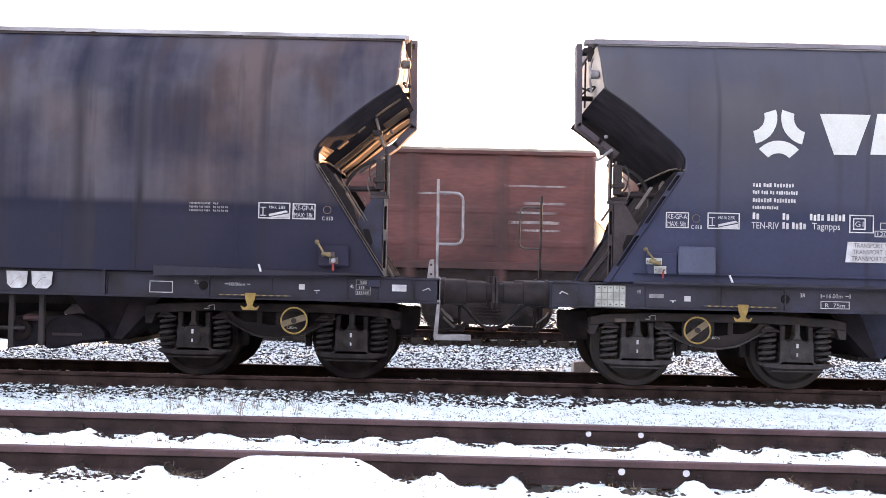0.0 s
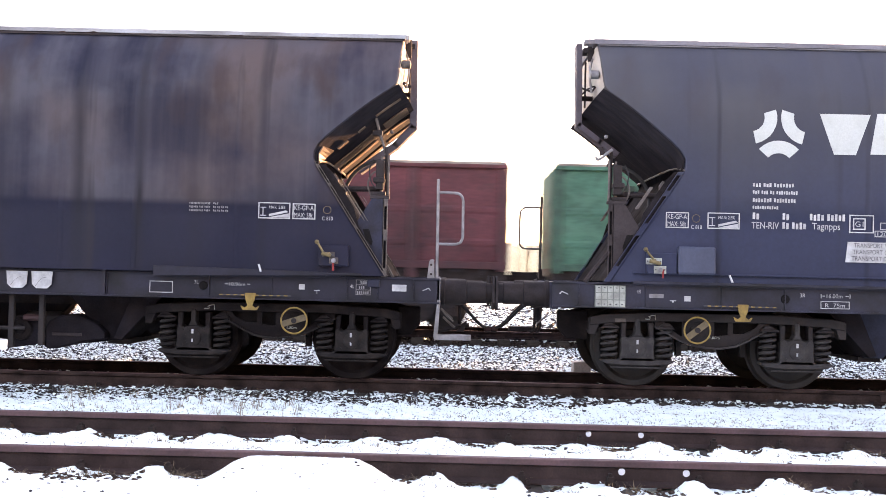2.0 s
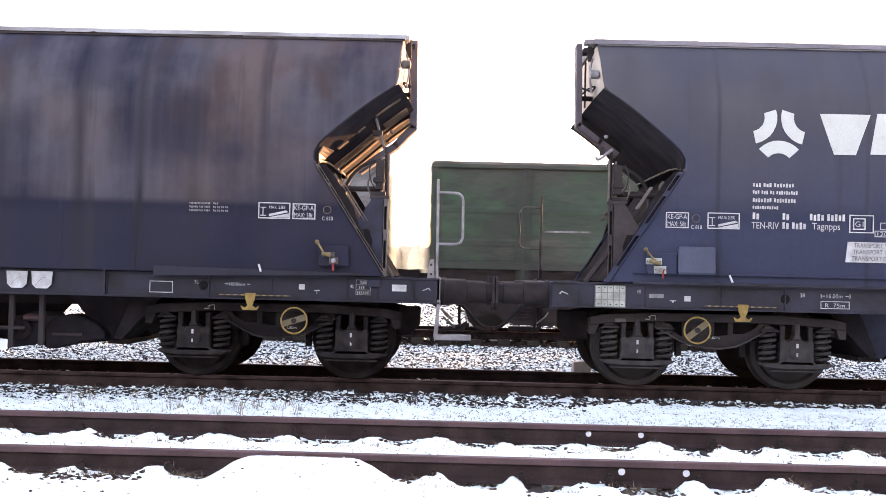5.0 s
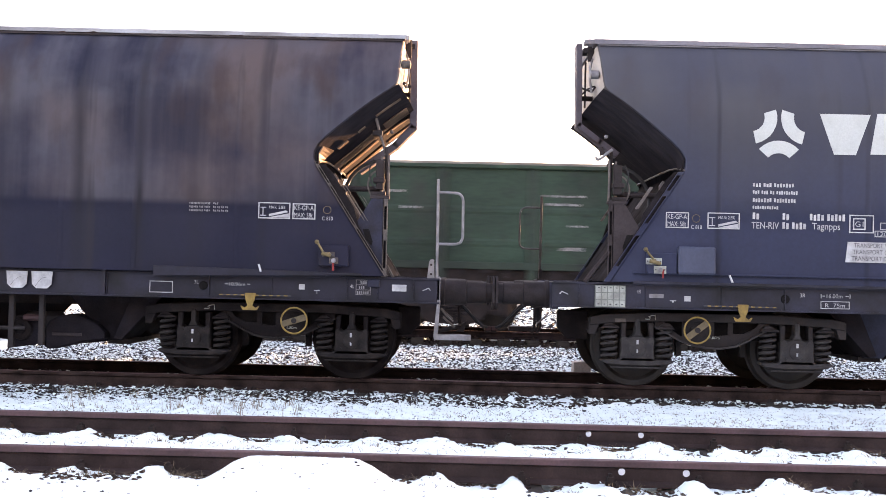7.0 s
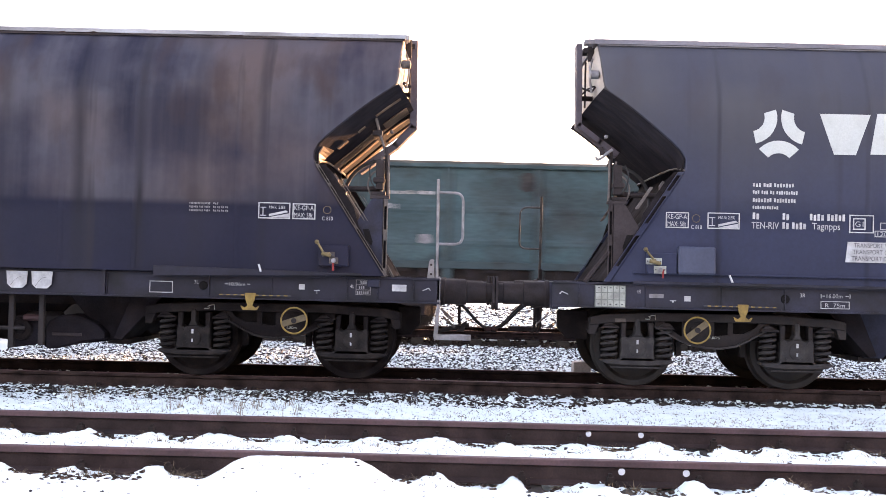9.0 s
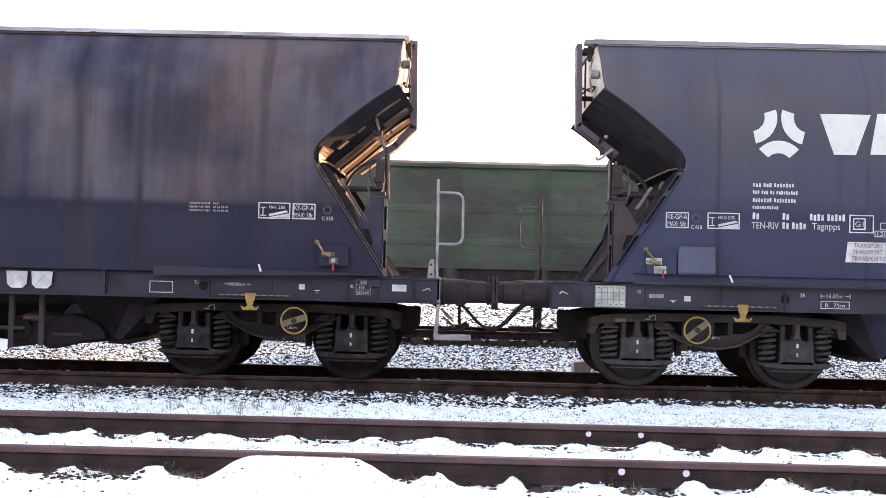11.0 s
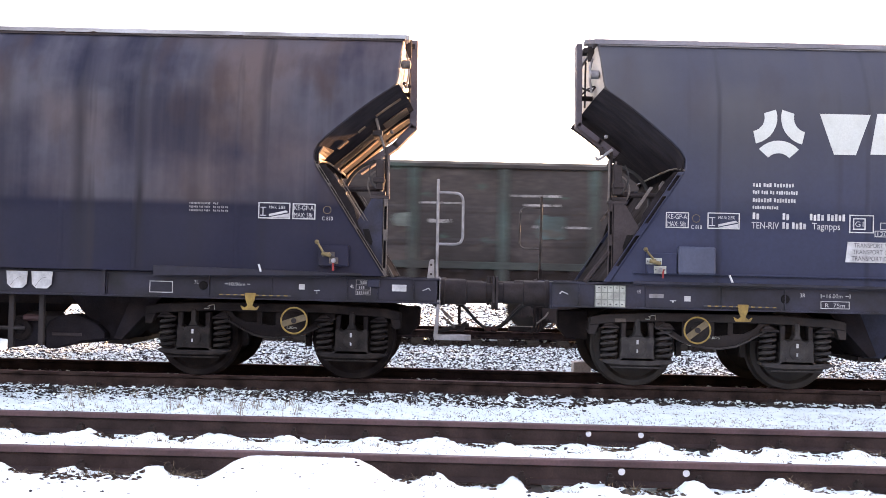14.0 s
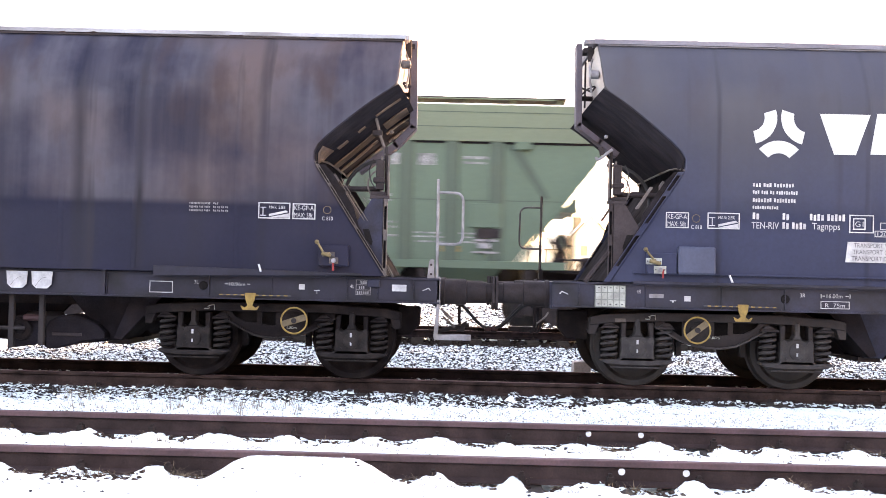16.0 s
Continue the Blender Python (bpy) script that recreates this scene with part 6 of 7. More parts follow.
            while cx < end - 0.02:
                wd = min(end - cx, r.uniform(0.03, 0.12))
                a = [bm.verts.new((px, fy(0), pz)) for px, pz in rect(cx, cx + wd, z + r.uniform(0, 0.12) * h, z + h * r.uniform(0.8, 1.0))]
                bm.faces.new(a)
                cx += wd + r.uniform(0.015, 0.06)
            cx = end + 0.05
        tagged(part("marking", bm, mark_paint, w, "row of faded white marking bars"), kind="stuff")
    w_ws = wagon_bogie(w, -4.325, dark) + wagon_bogie(w, 4.325, dark)
    return w, w_ws


SILL = mat("dirty_brown_sill", (0.030, 0.023, 0.022), 0.85, 0, 0.3, 3, 0.2, 40, (0.045, 0.034, 0.031), 0.6, 2.0, spec=0.1)
mark_paint = mat("faded_white_marking", (0.36, 0.34, 0.335), 0.7, 0, 0.3, 8, 0.0, 50, (0.12, 0.11, 0.11), 0.8, 6.0)


def old_paint(name, base, tint, amount=0.7, streak=0.35, vary=0.3, remnants=()):
    """Weathered wagon paint: faded patches, and grime and rust in ragged blots."""
    m = mat(name, base, 0.75, 0, vary + 0.08, 1.1, 0.1, 20, tint, amount, 0.8, (0.5, 1, streak + 0.6))
    n, l = m.node_tree.nodes, m.node_tree.links
    b = n["Principled BSDF"]
    tc = n.new("ShaderNodeTexCoord")
    last = b.inputs["Base Color"].links[0].from_socket
    for scale, lo, hi, most, colour in ((0.9, 0.52, 0.72, 0.55, (0.040, 0.032, 0.030)), (2.6, 0.56, 0.74, 0.6, (0.022, 0.020, 0.020))):
        k = n.new("ShaderNodeTexNoise")
        k.inputs["Scale"].default_value, k.inputs["Detail"].default_value = scale, 6
        l.new(tc.outputs["Object"], k.inputs["Vector"])
        r = n.new("ShaderNodeMapRange")
        r.inputs["From Min"].default_value, r.inputs["From Max"].default_value = lo, hi
        r.inputs["To Max"].default_value = most * (0.6 + amount * 0.5)
        l.new(k.outputs["Fac"], r.inputs["Value"])
        x = n.new("ShaderNodeMix")
        x.data_type = "RGBA"
        l.new(r.outputs[0], x.inputs["Factor"])
        l.new(last, x.inputs["A"])
        x.inputs["B"].default_value = (*colour, 1)
        last = x.outputs["Result"]
    # remnants of older coats: ragged fields that run along the plates
    for i, (colour, lo, hi, most) in enumerate(remnants):
        mp = n.new("ShaderNodeMapping")
        mp.inputs["Location"].default_value = (3.1 + 5 * i, 0, 1.7 * i)
        mp.inputs["Scale"].default_value = (0.75, 1, 1.35)
        l.new(tc.outputs["Object"], mp.inputs[0])
        k = n.new("ShaderNodeTexNoise")
        k.inputs["Scale"].default_value, k.inputs["Detail"].default_value, k.inputs["Roughness"].default_value = 1.7, 7, 0.62
        l.new(mp.outputs[0], k.inputs["Vector"])
        r = n.new("ShaderNodeMapRange")
        r.inputs["From Min"].default_value, r.inputs["From Max"].default_value = lo, hi
        r.inputs["To Max"].default_value = most
        l.new(k.outputs["Fac"], r.inputs["Value"])
        x = n.new("ShaderNodeMix")
        x.data_type = "RGBA"
        l.new(r.outputs[0], x.inputs["Factor"])
        l.new(last, x.inputs["A"])
        x.inputs["B"].default_value = (*colour, 1)
        last = x.outputs["Result"]
    l.new(last, b.inputs["Base Color"])
    return m


def dirty_shade(paint):
    """The same paint mixed darker: shade put into the colour of posts and rails that stand proud."""
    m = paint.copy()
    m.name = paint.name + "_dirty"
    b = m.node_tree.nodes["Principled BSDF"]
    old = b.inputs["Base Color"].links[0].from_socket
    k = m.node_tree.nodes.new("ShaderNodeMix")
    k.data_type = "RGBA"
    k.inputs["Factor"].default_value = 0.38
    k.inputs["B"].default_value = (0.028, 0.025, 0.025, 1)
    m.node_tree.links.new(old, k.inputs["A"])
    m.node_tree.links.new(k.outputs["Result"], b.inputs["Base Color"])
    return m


def plain_marks(seed, dense=1.0):
    r = np.random.default_rng(seed)
    out = []
    bay = 12.54 / 7
    for i in range(7):
        x = -6.27 + i * bay + 0.22
        if r.uniform() < 0.62 * dense:
            z = r.choice([2.05, 2.3, 2.55])
            for k in range(int(r.integers(1, 4))):
                out.append((x + r.uniform(0, 0.2), z - 0.09 * k, [float(v) for v in r.uniform(0.15, 0.45, int(r.integers(1, 3)))], 0.045))
        if r.uniform() < 0.45 * dense:
            for k in range(3):
                out.append((x + r.uniform(0, 0.15), 2.88 - 0.085 * k, [float(v) for v in r.uniform(0.2, 0.5, 2)], 0.04))
        if r.uniform() < 0.3 * dense:
            out.append((x + r.uniform(0.1, 0.6), 1.75, [float(r.uniform(0.2, 0.5))], 0.10))
    return out


BROWN = old_paint("brown_red_paint", (0.128, 0.038, 0.033), (0.078, 0.030, 0.029), remnants=(((0.060, 0.032, 0.030), 0.56, 0.66, 0.5),))
BROWN_B = old_paint("brown_paint", (0.128, 0.043, 0.038), (0.085, 0.036, 0.033), 0.8)
RED = old_paint("dark_red_paint", (0.118, 0.029, 0.034), (0.072, 0.025, 0.028), remnants=(((0.050, 0.026, 0.028), 0.56, 0.66, 0.6),))
MINT = old_paint("bright_green_paint", (0.040, 0.165, 0.110), (0.035, 0.12, 0.085), 0.6, remnants=(((0.022, 0.060, 0.045), 0.57, 0.66, 0.6), ((0.07, 0.19, 0.13), 0.54, 0.62, 0.4)))
GREYW = old_paint("bleached_grey_paint", (0.165, 0.160, 0.160), (0.075, 0.068, 0.066), 0.9, 0.2, 0.4, remnants=(((0.24, 0.235, 0.23), 0.53, 0.62, 0.7), ((0.045, 0.040, 0.040), 0.54, 0.64, 0.8)))
GREYG = old_paint("worn_grey_green_paint", (0.064, 0.062, 0.056), (0.034, 0.050, 0.042), 0.9, 0.3, 0.45, remnants=(((0.15, 0.14, 0.13), 0.54, 0.62, 0.8), ((0.022, 0.070, 0.048), 0.56, 0.64, 0.8), ((0.028, 0.022, 0.020), 0.53, 0.62, 0.8)))
GREEN = old_paint("dark_green_paint", (0.021, 0.051, 0.032), (0.020, 0.040, 0.028), 0.6)
TEALG = old_paint("blue_green_paint", (0.044, 0.083, 0.080), (0.055, 0.054, 0.048), 0.7, remnants=(((0.075, 0.050, 0.040), 0.56, 0.64, 0.7), ((0.050, 0.105, 0.110), 0.54, 0.62, 0.5)))
TEAL = old_paint("teal_paint", (0.035, 0.082, 0.088), (0.041, 0.060, 0.062), 0.6, remnants=(((0.060, 0.105, 0.115), 0.53, 0.63, 0.5), ((0.035, 0.045, 0.045), 0.55, 0.66, 0.6)))
MOSS = old_paint("mossy_green_paint", (0.036, 0.062, 0.040), (0.05, 0.05, 0.042), 0.8, remnants=(((0.085, 0.078, 0.065), 0.55, 0.65, 0.6), ((0.030, 0.080, 0.040), 0.55, 0.64, 0.7)))
SOOT = old_paint("sooty_dark_paint", (0.034, 0.035, 0.034), (0.055, 0.046, 0.042), 0.8, 0.3, 0.4, remnants=(((0.050, 0.068, 0.058), 0.56, 0.66, 0.6), ((0.085, 0.070, 0.062), 0.57, 0.66, 0.6), ((0.019, 0.016, 0.016), 0.52, 0.62, 0.7)))
TEALW = old_paint("worn_teal_paint", (0.055, 0.098, 0.094), (0.085, 0.060, 0.055), 0.75, remnants=(((0.095, 0.048, 0.040), 0.55, 0.64, 0.75), ((0.050, 0.120, 0.110), 0.54, 0.62, 0.6), ((0.030, 0.025, 0.024), 0.55, 0.64, 0.7)))
CHOC = old_paint("chocolate_brown_paint", (0.038, 0.030, 0.029), (0.058, 0.045, 0.041), 0.7, 0.3, 0.4, remnants=(((0.040, 0.085, 0.072), 0.58, 0.65, 0.7), ((0.095, 0.075, 0.068), 0.57, 0.66, 0.5), ((0.020, 0.016, 0.015), 0.52, 0.62, 0.6)))
BLUET = old_paint("blue_teal_paint", (0.038, 0.094, 0.106), (0.036, 0.070, 0.080), 0.5)
CAPD = mat("grey_dusty_cap", (0.17, 0.15, 0.135), 0.85, 0, 0.3, 2.0, 0.1, 30, (0.08, 0.07, 0.065), 0.7, 1.5)
CAPW = mat("dusty_rail_cap", (0.33, 0.28, 0.24), 0.85, 0, 0.25, 2.0, 0.1, 30, (0.17, 0.14, 0.12), 0.7, 1.5)

PALEG = old_paint("pale_green_remnant", (0.16, 0.19, 0.17), (0.07, 0.08, 0.07), 0.8)

SHEET = mat("dull_paper", (0.20, 0.155, 0.155), 0.8, 0, 0.2, 5, 0.0, 40, (0.13, 0.085, 0.082), 0.6, 3.0)

LOW, HIGH = 3.50, 3.78
TRAIN = [
    ("brown open wagon with high ribbed sides", BROWN_B, HIGH, 1),
    ("red-brown open wagon with high ribbed sides", BROWN, HIGH, 2),
    ("dark red open wagon with ribbed steel sides", RED, LOW, 3),
    ("bright green open wagon with pale letters", MINT, LOW, 4),
    ("brown open wagon with high sides and white marks", BROWN, HIGH, 5),
    ("bleached grey open wagon with worn sides", GREYW, LOW, 6),
    ("mossy green open wagon with ribbed sides", MOSS, LOW, 7),
    ("worn grey-green open wagon with patchy paint", GREYG, LOW, 8),
    ("dark green open wagon with smooth paint", GREEN, LOW, 9),
    ("blue-green open wagon with rusty patches", TEALG, LOW, 10),
    ("teal open wagon with ribbed steel sides", TEAL, LOW, 11),
    ("dark red open wagon with ribbed steel sides", RED, LOW, 12),
    ("mossy green open wagon with worn paint", MOSS, LOW, 13),
    ("sooty dark open wagon with white marks", SOOT, LOW, 14),
    ("worn teal open wagon with rusty top", TEALW, LOW, 15),
    ("chocolate brown open wagon with scratched sides", CHOC, LOW, 16),
    ("blue-teal open wagon with clean ribbed sides", BLUET, LOW, 17),
]
# marks that show: x along the side, height, widths of the bars, their height
MARKS = {}
MARKS[0] = [(4.62, 2.96, [1.17], 0.04), (5.05, 2.6, [0.75], 0.06), (4.93, 2.41, [0.7], 0.06), (4.76, 2.21, [0.96], 0.07), (5.03, 2.06, [0.7], 0.05), (2.91, 2.77, [0.61], 0.05)]
MARKS[1] = [(-6.2, 2.66, [1.3], 0.05), (-4.72, 2.88, [1.52], 0.06), (-4.65, 2.76, [1.37], 0.06), (-2.02, 2.94, [0.94], 0.05), (-2.02, 2.82, [0.67], 0.05), (-3.35, 2.23, [0.35], 0.12), (-0.2, 2.35, [0.35], 0.06), (-0.2, 2.2, [0.35], 0.06), (3.61, 2.62, [0.38], 0.06)]
MARKS[2] = [(-4.42, 2.54, [0.96], 0.10), (-4.33, 2.38, [1.49], 0.06), (-4.42, 2.11, [0.7], 0.05), (-4.32, 1.82, [0.61], 0.10), (-0.08, 2.34, [0.52], 0.10), (1.32, 2.46, [0.44], 0.06), (1.51, 2.06, [0.7], 0.10), (2.64, 2.37, [1.05], 0.05), (2.82, 2.23, [0.79], 0.05), (2.91, 2.09, [0.79], 0.05), (2.82, 1.92, [0.7], 0.05)]
MARKS[3] = [(-3.74, 2.65, [0.61], 0.14), (-2.0, 3.24, [1.14], 0.06), (-1.91, 3.08, [0.96], 0.06), (-0.7, 2.03, [0.96], 0.07), (-0.69, 1.88, [0.96], 0.07), (1.32, 1.90, [0.87], 0.06), (1.24, 1.75, [0.78], 0.06), (2.8, 2.16, [0.52], 0.06), (2.81, 1.95, [0.52], 0.06)]
MARKS[4] = [(-5.41, 2.2, [0.52], 0.08), (-4.46, 2.97, [0.88], 0.05), (-3.84, 2.7, [0.78], 0.06), (1.2, 2.88, [1.05], 0.05), (1.2, 2.74, [1.19], 0.05), (1.24, 2.6, [1.1], 0.05), (1.3, 2.28, [0.79], 0.05), (-1.0, 3.28, [0.25], 0.03), (-1.0, 3.20, [0.25], 0.03)]
MARKS[7] = [(0.0, 2.82, [0.61], 0.08), (-0.07, 2.04, [0.44], 0.06), (2.78, 2.38, [0.44], 0.07), (2.87, 2.22, [0.87], 0.08), (2.07, 2.5, [0.52], 0.08)]
MARKS[8] = [(-2.55, 2.76, [0.88], 0.05), (-2.46, 2.59, [0.7], 0.06), (-2.01, 2.16, [0.35], 0.05), (-2.17, 1.68, [0.52], 0.08), (-0.27, 2.62, [0.61], 0.08), (0.95, 2.71, [0.87], 0.06), (1.05, 2.5, [0.7], 0.06), (0.7, 2.13, [0.35], 0.05), (-5.76, 2.8, [0.44], 0.06), (-5.4, 2.48, [0.4], 0.06)]
MARKS[9] = [(-4.28, 2.72, [0.26], 0.08), (1.9, 2.3, [0.4], 0.05)]
MARKS[10] = [(-4.03, 2.46, [0.29], 0.12), (-3.98, 2.76, [0.96], 0.08), (2.66, 2.46, [0.78], 0.08), (2.75, 2.34, [0.61], 0.06)]
MARKS[12] = [(3.2, 2.05, [0.5], 0.05)]
MARKS[13] = [(-3.92, 2.63, [0.7], 0.07), (1.43, 2.62, [0.96], 0.05), (1.53, 2.47, [0.79], 0.05), (1.53, 2.27, [0.79], 0.06), (3.11, 2.15, [0.79], 0.06), (3.11, 2.03, [0.7], 0.06), (3.37, 2.32, [0.35], 0.05), (4.15, 2.61, [0.79], 0.06)]
MARKS[14] = [(-4.07, 2.78, [1.23], 0.07)]
MARKS[15] = [(-4.25, 2.55, [1.31], 0.07), (-4.16, 2.43, [1.14], 0.05), (-1.97, 2.57, [0.52], 0.05), (1.06, 2.58, [0.79], 0.05), (1.24, 2.19, [0.43], 0.09), (2.89, 2.75, [0.96], 0.06), (3.35, 2.13, [1.22], 0.06), (3.16, 2.57, [0.7], 0.05)]
MARKS[16] = [(-2.48, 2.72, [1.18], 0.10)]
POSTS = {
    5: old_paint("dark_grey_post_paint", (0.080, 0.076, 0.074), (0.05, 0.045, 0.043), 0.8),
    13: old_paint("ashen_post_paint", (0.066, 0.066, 0.064), (0.05, 0.042, 0.04), 0.7),
    14: old_paint("rusty_post_paint", (0.052, 0.056, 0.056), (0.06, 0.042, 0.038), 0.8),
    15: old_paint("greenish_post_paint", (0.036, 0.058, 0.052), (0.045, 0.042, 0.038), 0.7),
}


def blot(w, x, z, wd, h, paint, words):
    """A patch of other paint with a ragged outline on a wagon's side."""
    r = random.Random(int(abs(x) * 100 + z * 10))
    bm = bmesh.new()
    n = 26
    ring = []
    for i in range(n):
        a = 2 * math.pi * i / n
        c, q = math.cos(a), math.sin(a)
        k = (abs(c) ** 5 + abs(q) ** 5) ** -0.2 * r.uniform(0.86, 1.05)
        ring.append(bm.verts.new((x + wd / 2 + wd / 2 * k * c, -1.513, z + h / 2 + h / 2 * k * q)))
    bm.faces.new(ring)
    part("patch", bm, paint, w, words)


PATCHES = {
    1: [(-4.04, 1.63, 0.34, 0.36, MOSS, "greenish dark patch of paint")],
    3: [(-5.32, 2.77, 0.52, 0.27, GREEN, "dark patch of paint"), (-3.9, 1.75, 0.34, 0.30, M_dark, "dark scorched patch of paint"), (-4.6, 1.62, 0.25, 0.4, GREEN, "dark patch of paint"), (1.25, 2.05, 0.8, 0.14, GREEN, "dark patch of paint"), (4.0, 2.1, 0.7, 0.2, GREEN, "dark patch of paint")],
    4: [(-0.01, 1.93, 0.6, 0.54, SHEET, "dull worn paper sheet"), (-3.3, 1.95, 0.55, 0.54, SHEET, "dull worn paper sheet")],
    7: [(4.64, 1.51, 0.69, 0.22, MINT, "bright green repainted patch")],
    10: [(-3.35, 1.77, 0.30, 0.2, M_grey, "pale grey patch"), (-5.2, 1.5, 0.8, 0.5, GREEN, "dark patch of paint"), (0.6, 2.8, 0.35, 0.5, SOOT, "sooty patch"), (-1.3, 2.85, 0.3, 0.4, SOOT, "sooty patch")],
    15: [(-6.3, 1.76, 0.55, 1.07, TEALG, "green remnant of old paint"), (-1.07, 1.70, 0.5, 0.6, TEALG, "green remnant of old paint"), (-0.35, 1.62, 0.6, 0.45, TEALG, "green remnant of old paint"), (0.5, 2.1, 0.4, 0.3, PALEG, "pale green remnant of old paint"), (3.4, 1.9, 0.6, 0.5, TEALG, "green remnant of old paint")],
    16: [(-5.6, 1.5, 0.9, 0.8, TEALG, "dull patch of paint"), (-0.9, 1.95, 1.6, 0.10, SOOT, "dark scratched line"), (2.6, 1.5, 0.8, 0.9, TEALG, "dull patch of paint")],
}
SLACK = {0: 0.02, 1: -0.01, 2: -0.07, 3: -0.12, 4: 0.0, 5: 0.0, 8: -0.03, 9: -0.06, 10: -0.04, 13: -0.04, 14: -0.10, 15: -0.14, 16: -0.12}
moving = []
for k, (label, paint, top, seed) in enumerate(TRAIN):
    w, ws = gondola(label, paint, top, MARKS.get(k) or plain_marks(seed, 0.9), POSTS.get(k) or dirty_shade(paint), CAPW if k in (0, 1, 2, 3, 4, 5, 8, 12) else None)
    # the rear end passes x = 0.93 at 0.10 s, each next one 13.92 m behind, with a little slack in the couplings
    moving.append((w, ws, 0.90 - 6.5 + SPEED * (0.10 + 0.9425 * k) + SLACK.get(k, -0.08)))
    if k == 3:
        lettering("marking", "MT", -2.33, 2.07, 0.64, lambda z: -1.53, mat("faded_pink_letter", (0.50, 0.33, 0.25), 0.7, 0, 0.2, 6, 0.0, 50), w, "pale faded letters", 1.2)
    if k == 16:
        flat_poly("sheet", [rect(1.10, 1.46, 2.28, 2.50)], lambda z: -1.55, M_white, w, "white paper label")
        flat_poly("marking", [rect(1.60, 2.30, 2.37, 2.42)], lambda z: -1.55, mark_paint, w, "white marking line")
    # patches: x, z, width, height, paint, words
    for x, z, wd, h, p, words in PATCHES.get(k, ()):
        blot(w, x, z, wd, h, p, words)


def grain_hopper(label):
    """Covered hopper: upright ribbed middle, sloping ends, roof box above."""
    w = thing("grain_hopper_wagon", label, "railway wagon", (0, TRAIN_Y, TRAIN_Z), "wagons of the passing train")
    P = mat("pale_green_paint", (0.098, 0.146, 0.098), 0.65, 0, 0.12, 1.2, 0.08, 25, (0.088, 0.132, 0.092), 0.5, 1.2)
    P2 = mat("pale_green_roof_paint", (0.152, 0.184, 0.120), 0.65, 0, 0.12, 1.2, 0.08, 25, (0.14, 0.17, 0.11), 0.5, 1.2)
    zt, zm, zl = 4.63, 3.89, 1.42
    body = part("hopper_body", prism(bmesh.new(), [(-6.0, zm), (-6.0, 3.46), (-4.33, zl), (4.02, zl), (5.82, 3.62), (5.82, zm)], -1.50, 1.50), P, w, "pale green hopper body")
    part("roof_box", prism(bmesh.new(), [(-5.98, zm), (5.86, zm), (5.86, zt - 0.06), (5.80, zt), (-5.92, zt), (-5.98, zt - 0.06)], -1.42, 1.42), P2, w, "pale green roof box", 0.02)
    part("roof_edge", box(-6.06, 5.90, -1.56, -1.40, zm - 0.03, zm + 0.035), P2, w)
    part("roof_edge", box(-6.06, 5.90, 1.40, 1.56, zm - 0.03, zm + 0.035), P2, w)
    # dark strips that draw the shadow line under the roof edge
    for y in (-1.515, 1.50):
        part("roof_gap", box(-5.98, 5.80, y, y + 0.015, zm - 0.075, zm - 0.032), M_recess, w, "dark line painting the shade under the roof edge")
    # raised walkway along the roof, on short brackets
    walkway = part("walkway", box(-5.25, 5.2, -0.35, 0.35, 4.925, 4.955), M_dark, w, "thin dark walkway above the roof")
    part("walkway_edge", box(-4.9, 4.9, -0.38, -0.35, 4.90, 4.925), P2, walkway)
    for i in range(11):
        part("walkway_bracket", box(-5.0 + i, -4.95 + i, -0.3, 0.3, zt, 4.925), P2, walkway)
    # darker copy draws the shaded grooves and posts of the hopper side
    P3 = dirty_shade(P)
    for i in range(9):
        x = -3.66 + i * 0.915
        for s in (-1, 1):
            bm = bmesh.new()
            q = ((-0.15, 0.0), (-0.10, 0.05), (0.10, 0.05), (0.15, 0.0))
            lo = [bm.verts.new((x + p, s * (1.50 + o), zl + 0.03)) for p, o in q]
            hi = [bm.verts.new((x + p, s * (1.50 + o), zm - 0.04)) for p, o in q]
            for j in range(3):
                bm.faces.new((lo[j], lo[j + 1], hi[j + 1], hi[j]))
            bm.faces.new(lo[::-1])
            bm.faces.new(hi)
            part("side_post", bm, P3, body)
    for s in (-1, 1):
        for y in (-1.53, 1.50):
            # brace of the end panel, and the flange along the slope
            part("end_brace", prism(bmesh.new(), [(s * 3.85, 3.80), (s * 4.08, 3.80), (s * 4.72, 2.75), (s * 4.62, 2.70)], y, y + 0.03), P3, body)
            part("slope_flange", prism(bmesh.new(), [(s * 4.32 - 0.15, 1.44), (s * 4.22 - 0.15, 1.44), (s * 5.74 - 0.13, 3.46), (s * 5.84 - 0.13, 3.46)], y - 0.01, y + 0.04), P, body)
        yy = sorted((s * 1.30, s * 1.56))
        part("side_sill", box(-5.45, 5.1, *yy, 1.29, 1.45), P, w, "", 0.01)
        part("knee_box", box(min(s * 4.02, s * 4.34), max(s * 4.02, s * 4.34), *sorted((-1.60, -1.50)), 3.70, 3.86), P, body, "", 0.02)
        part("side_seam", box(-5.0, 5.0, *sorted((s * 1.50, s * 1.508)), 2.66, 2.68), P3, body)
        for z in (4.16, 4.46):
            part("roof_seam", box(-5.97, 5.85, *sorted((s * 1.42, s * 1.426)), z, z + 0.016), P3, w)
        part("platform", box(min(s * 4.6, s * 6.05), max(s * 4.6, s * 6.05), -1.3, 1.3, 1.24, 1.30), M_dark, w)
        # shelf plates under the slope, stays, brake gear and ladder of the end platform
        for y in (-1.45, 1.40):
            part("slope_bracket", prism(bmesh.new(), [(s * 5.42 - 0.1, 2.86), (s * 5.42 - 0.1, 2.50), (s * 5.08 - 0.1, 2.50)], y, y + 0.05), P3, w)
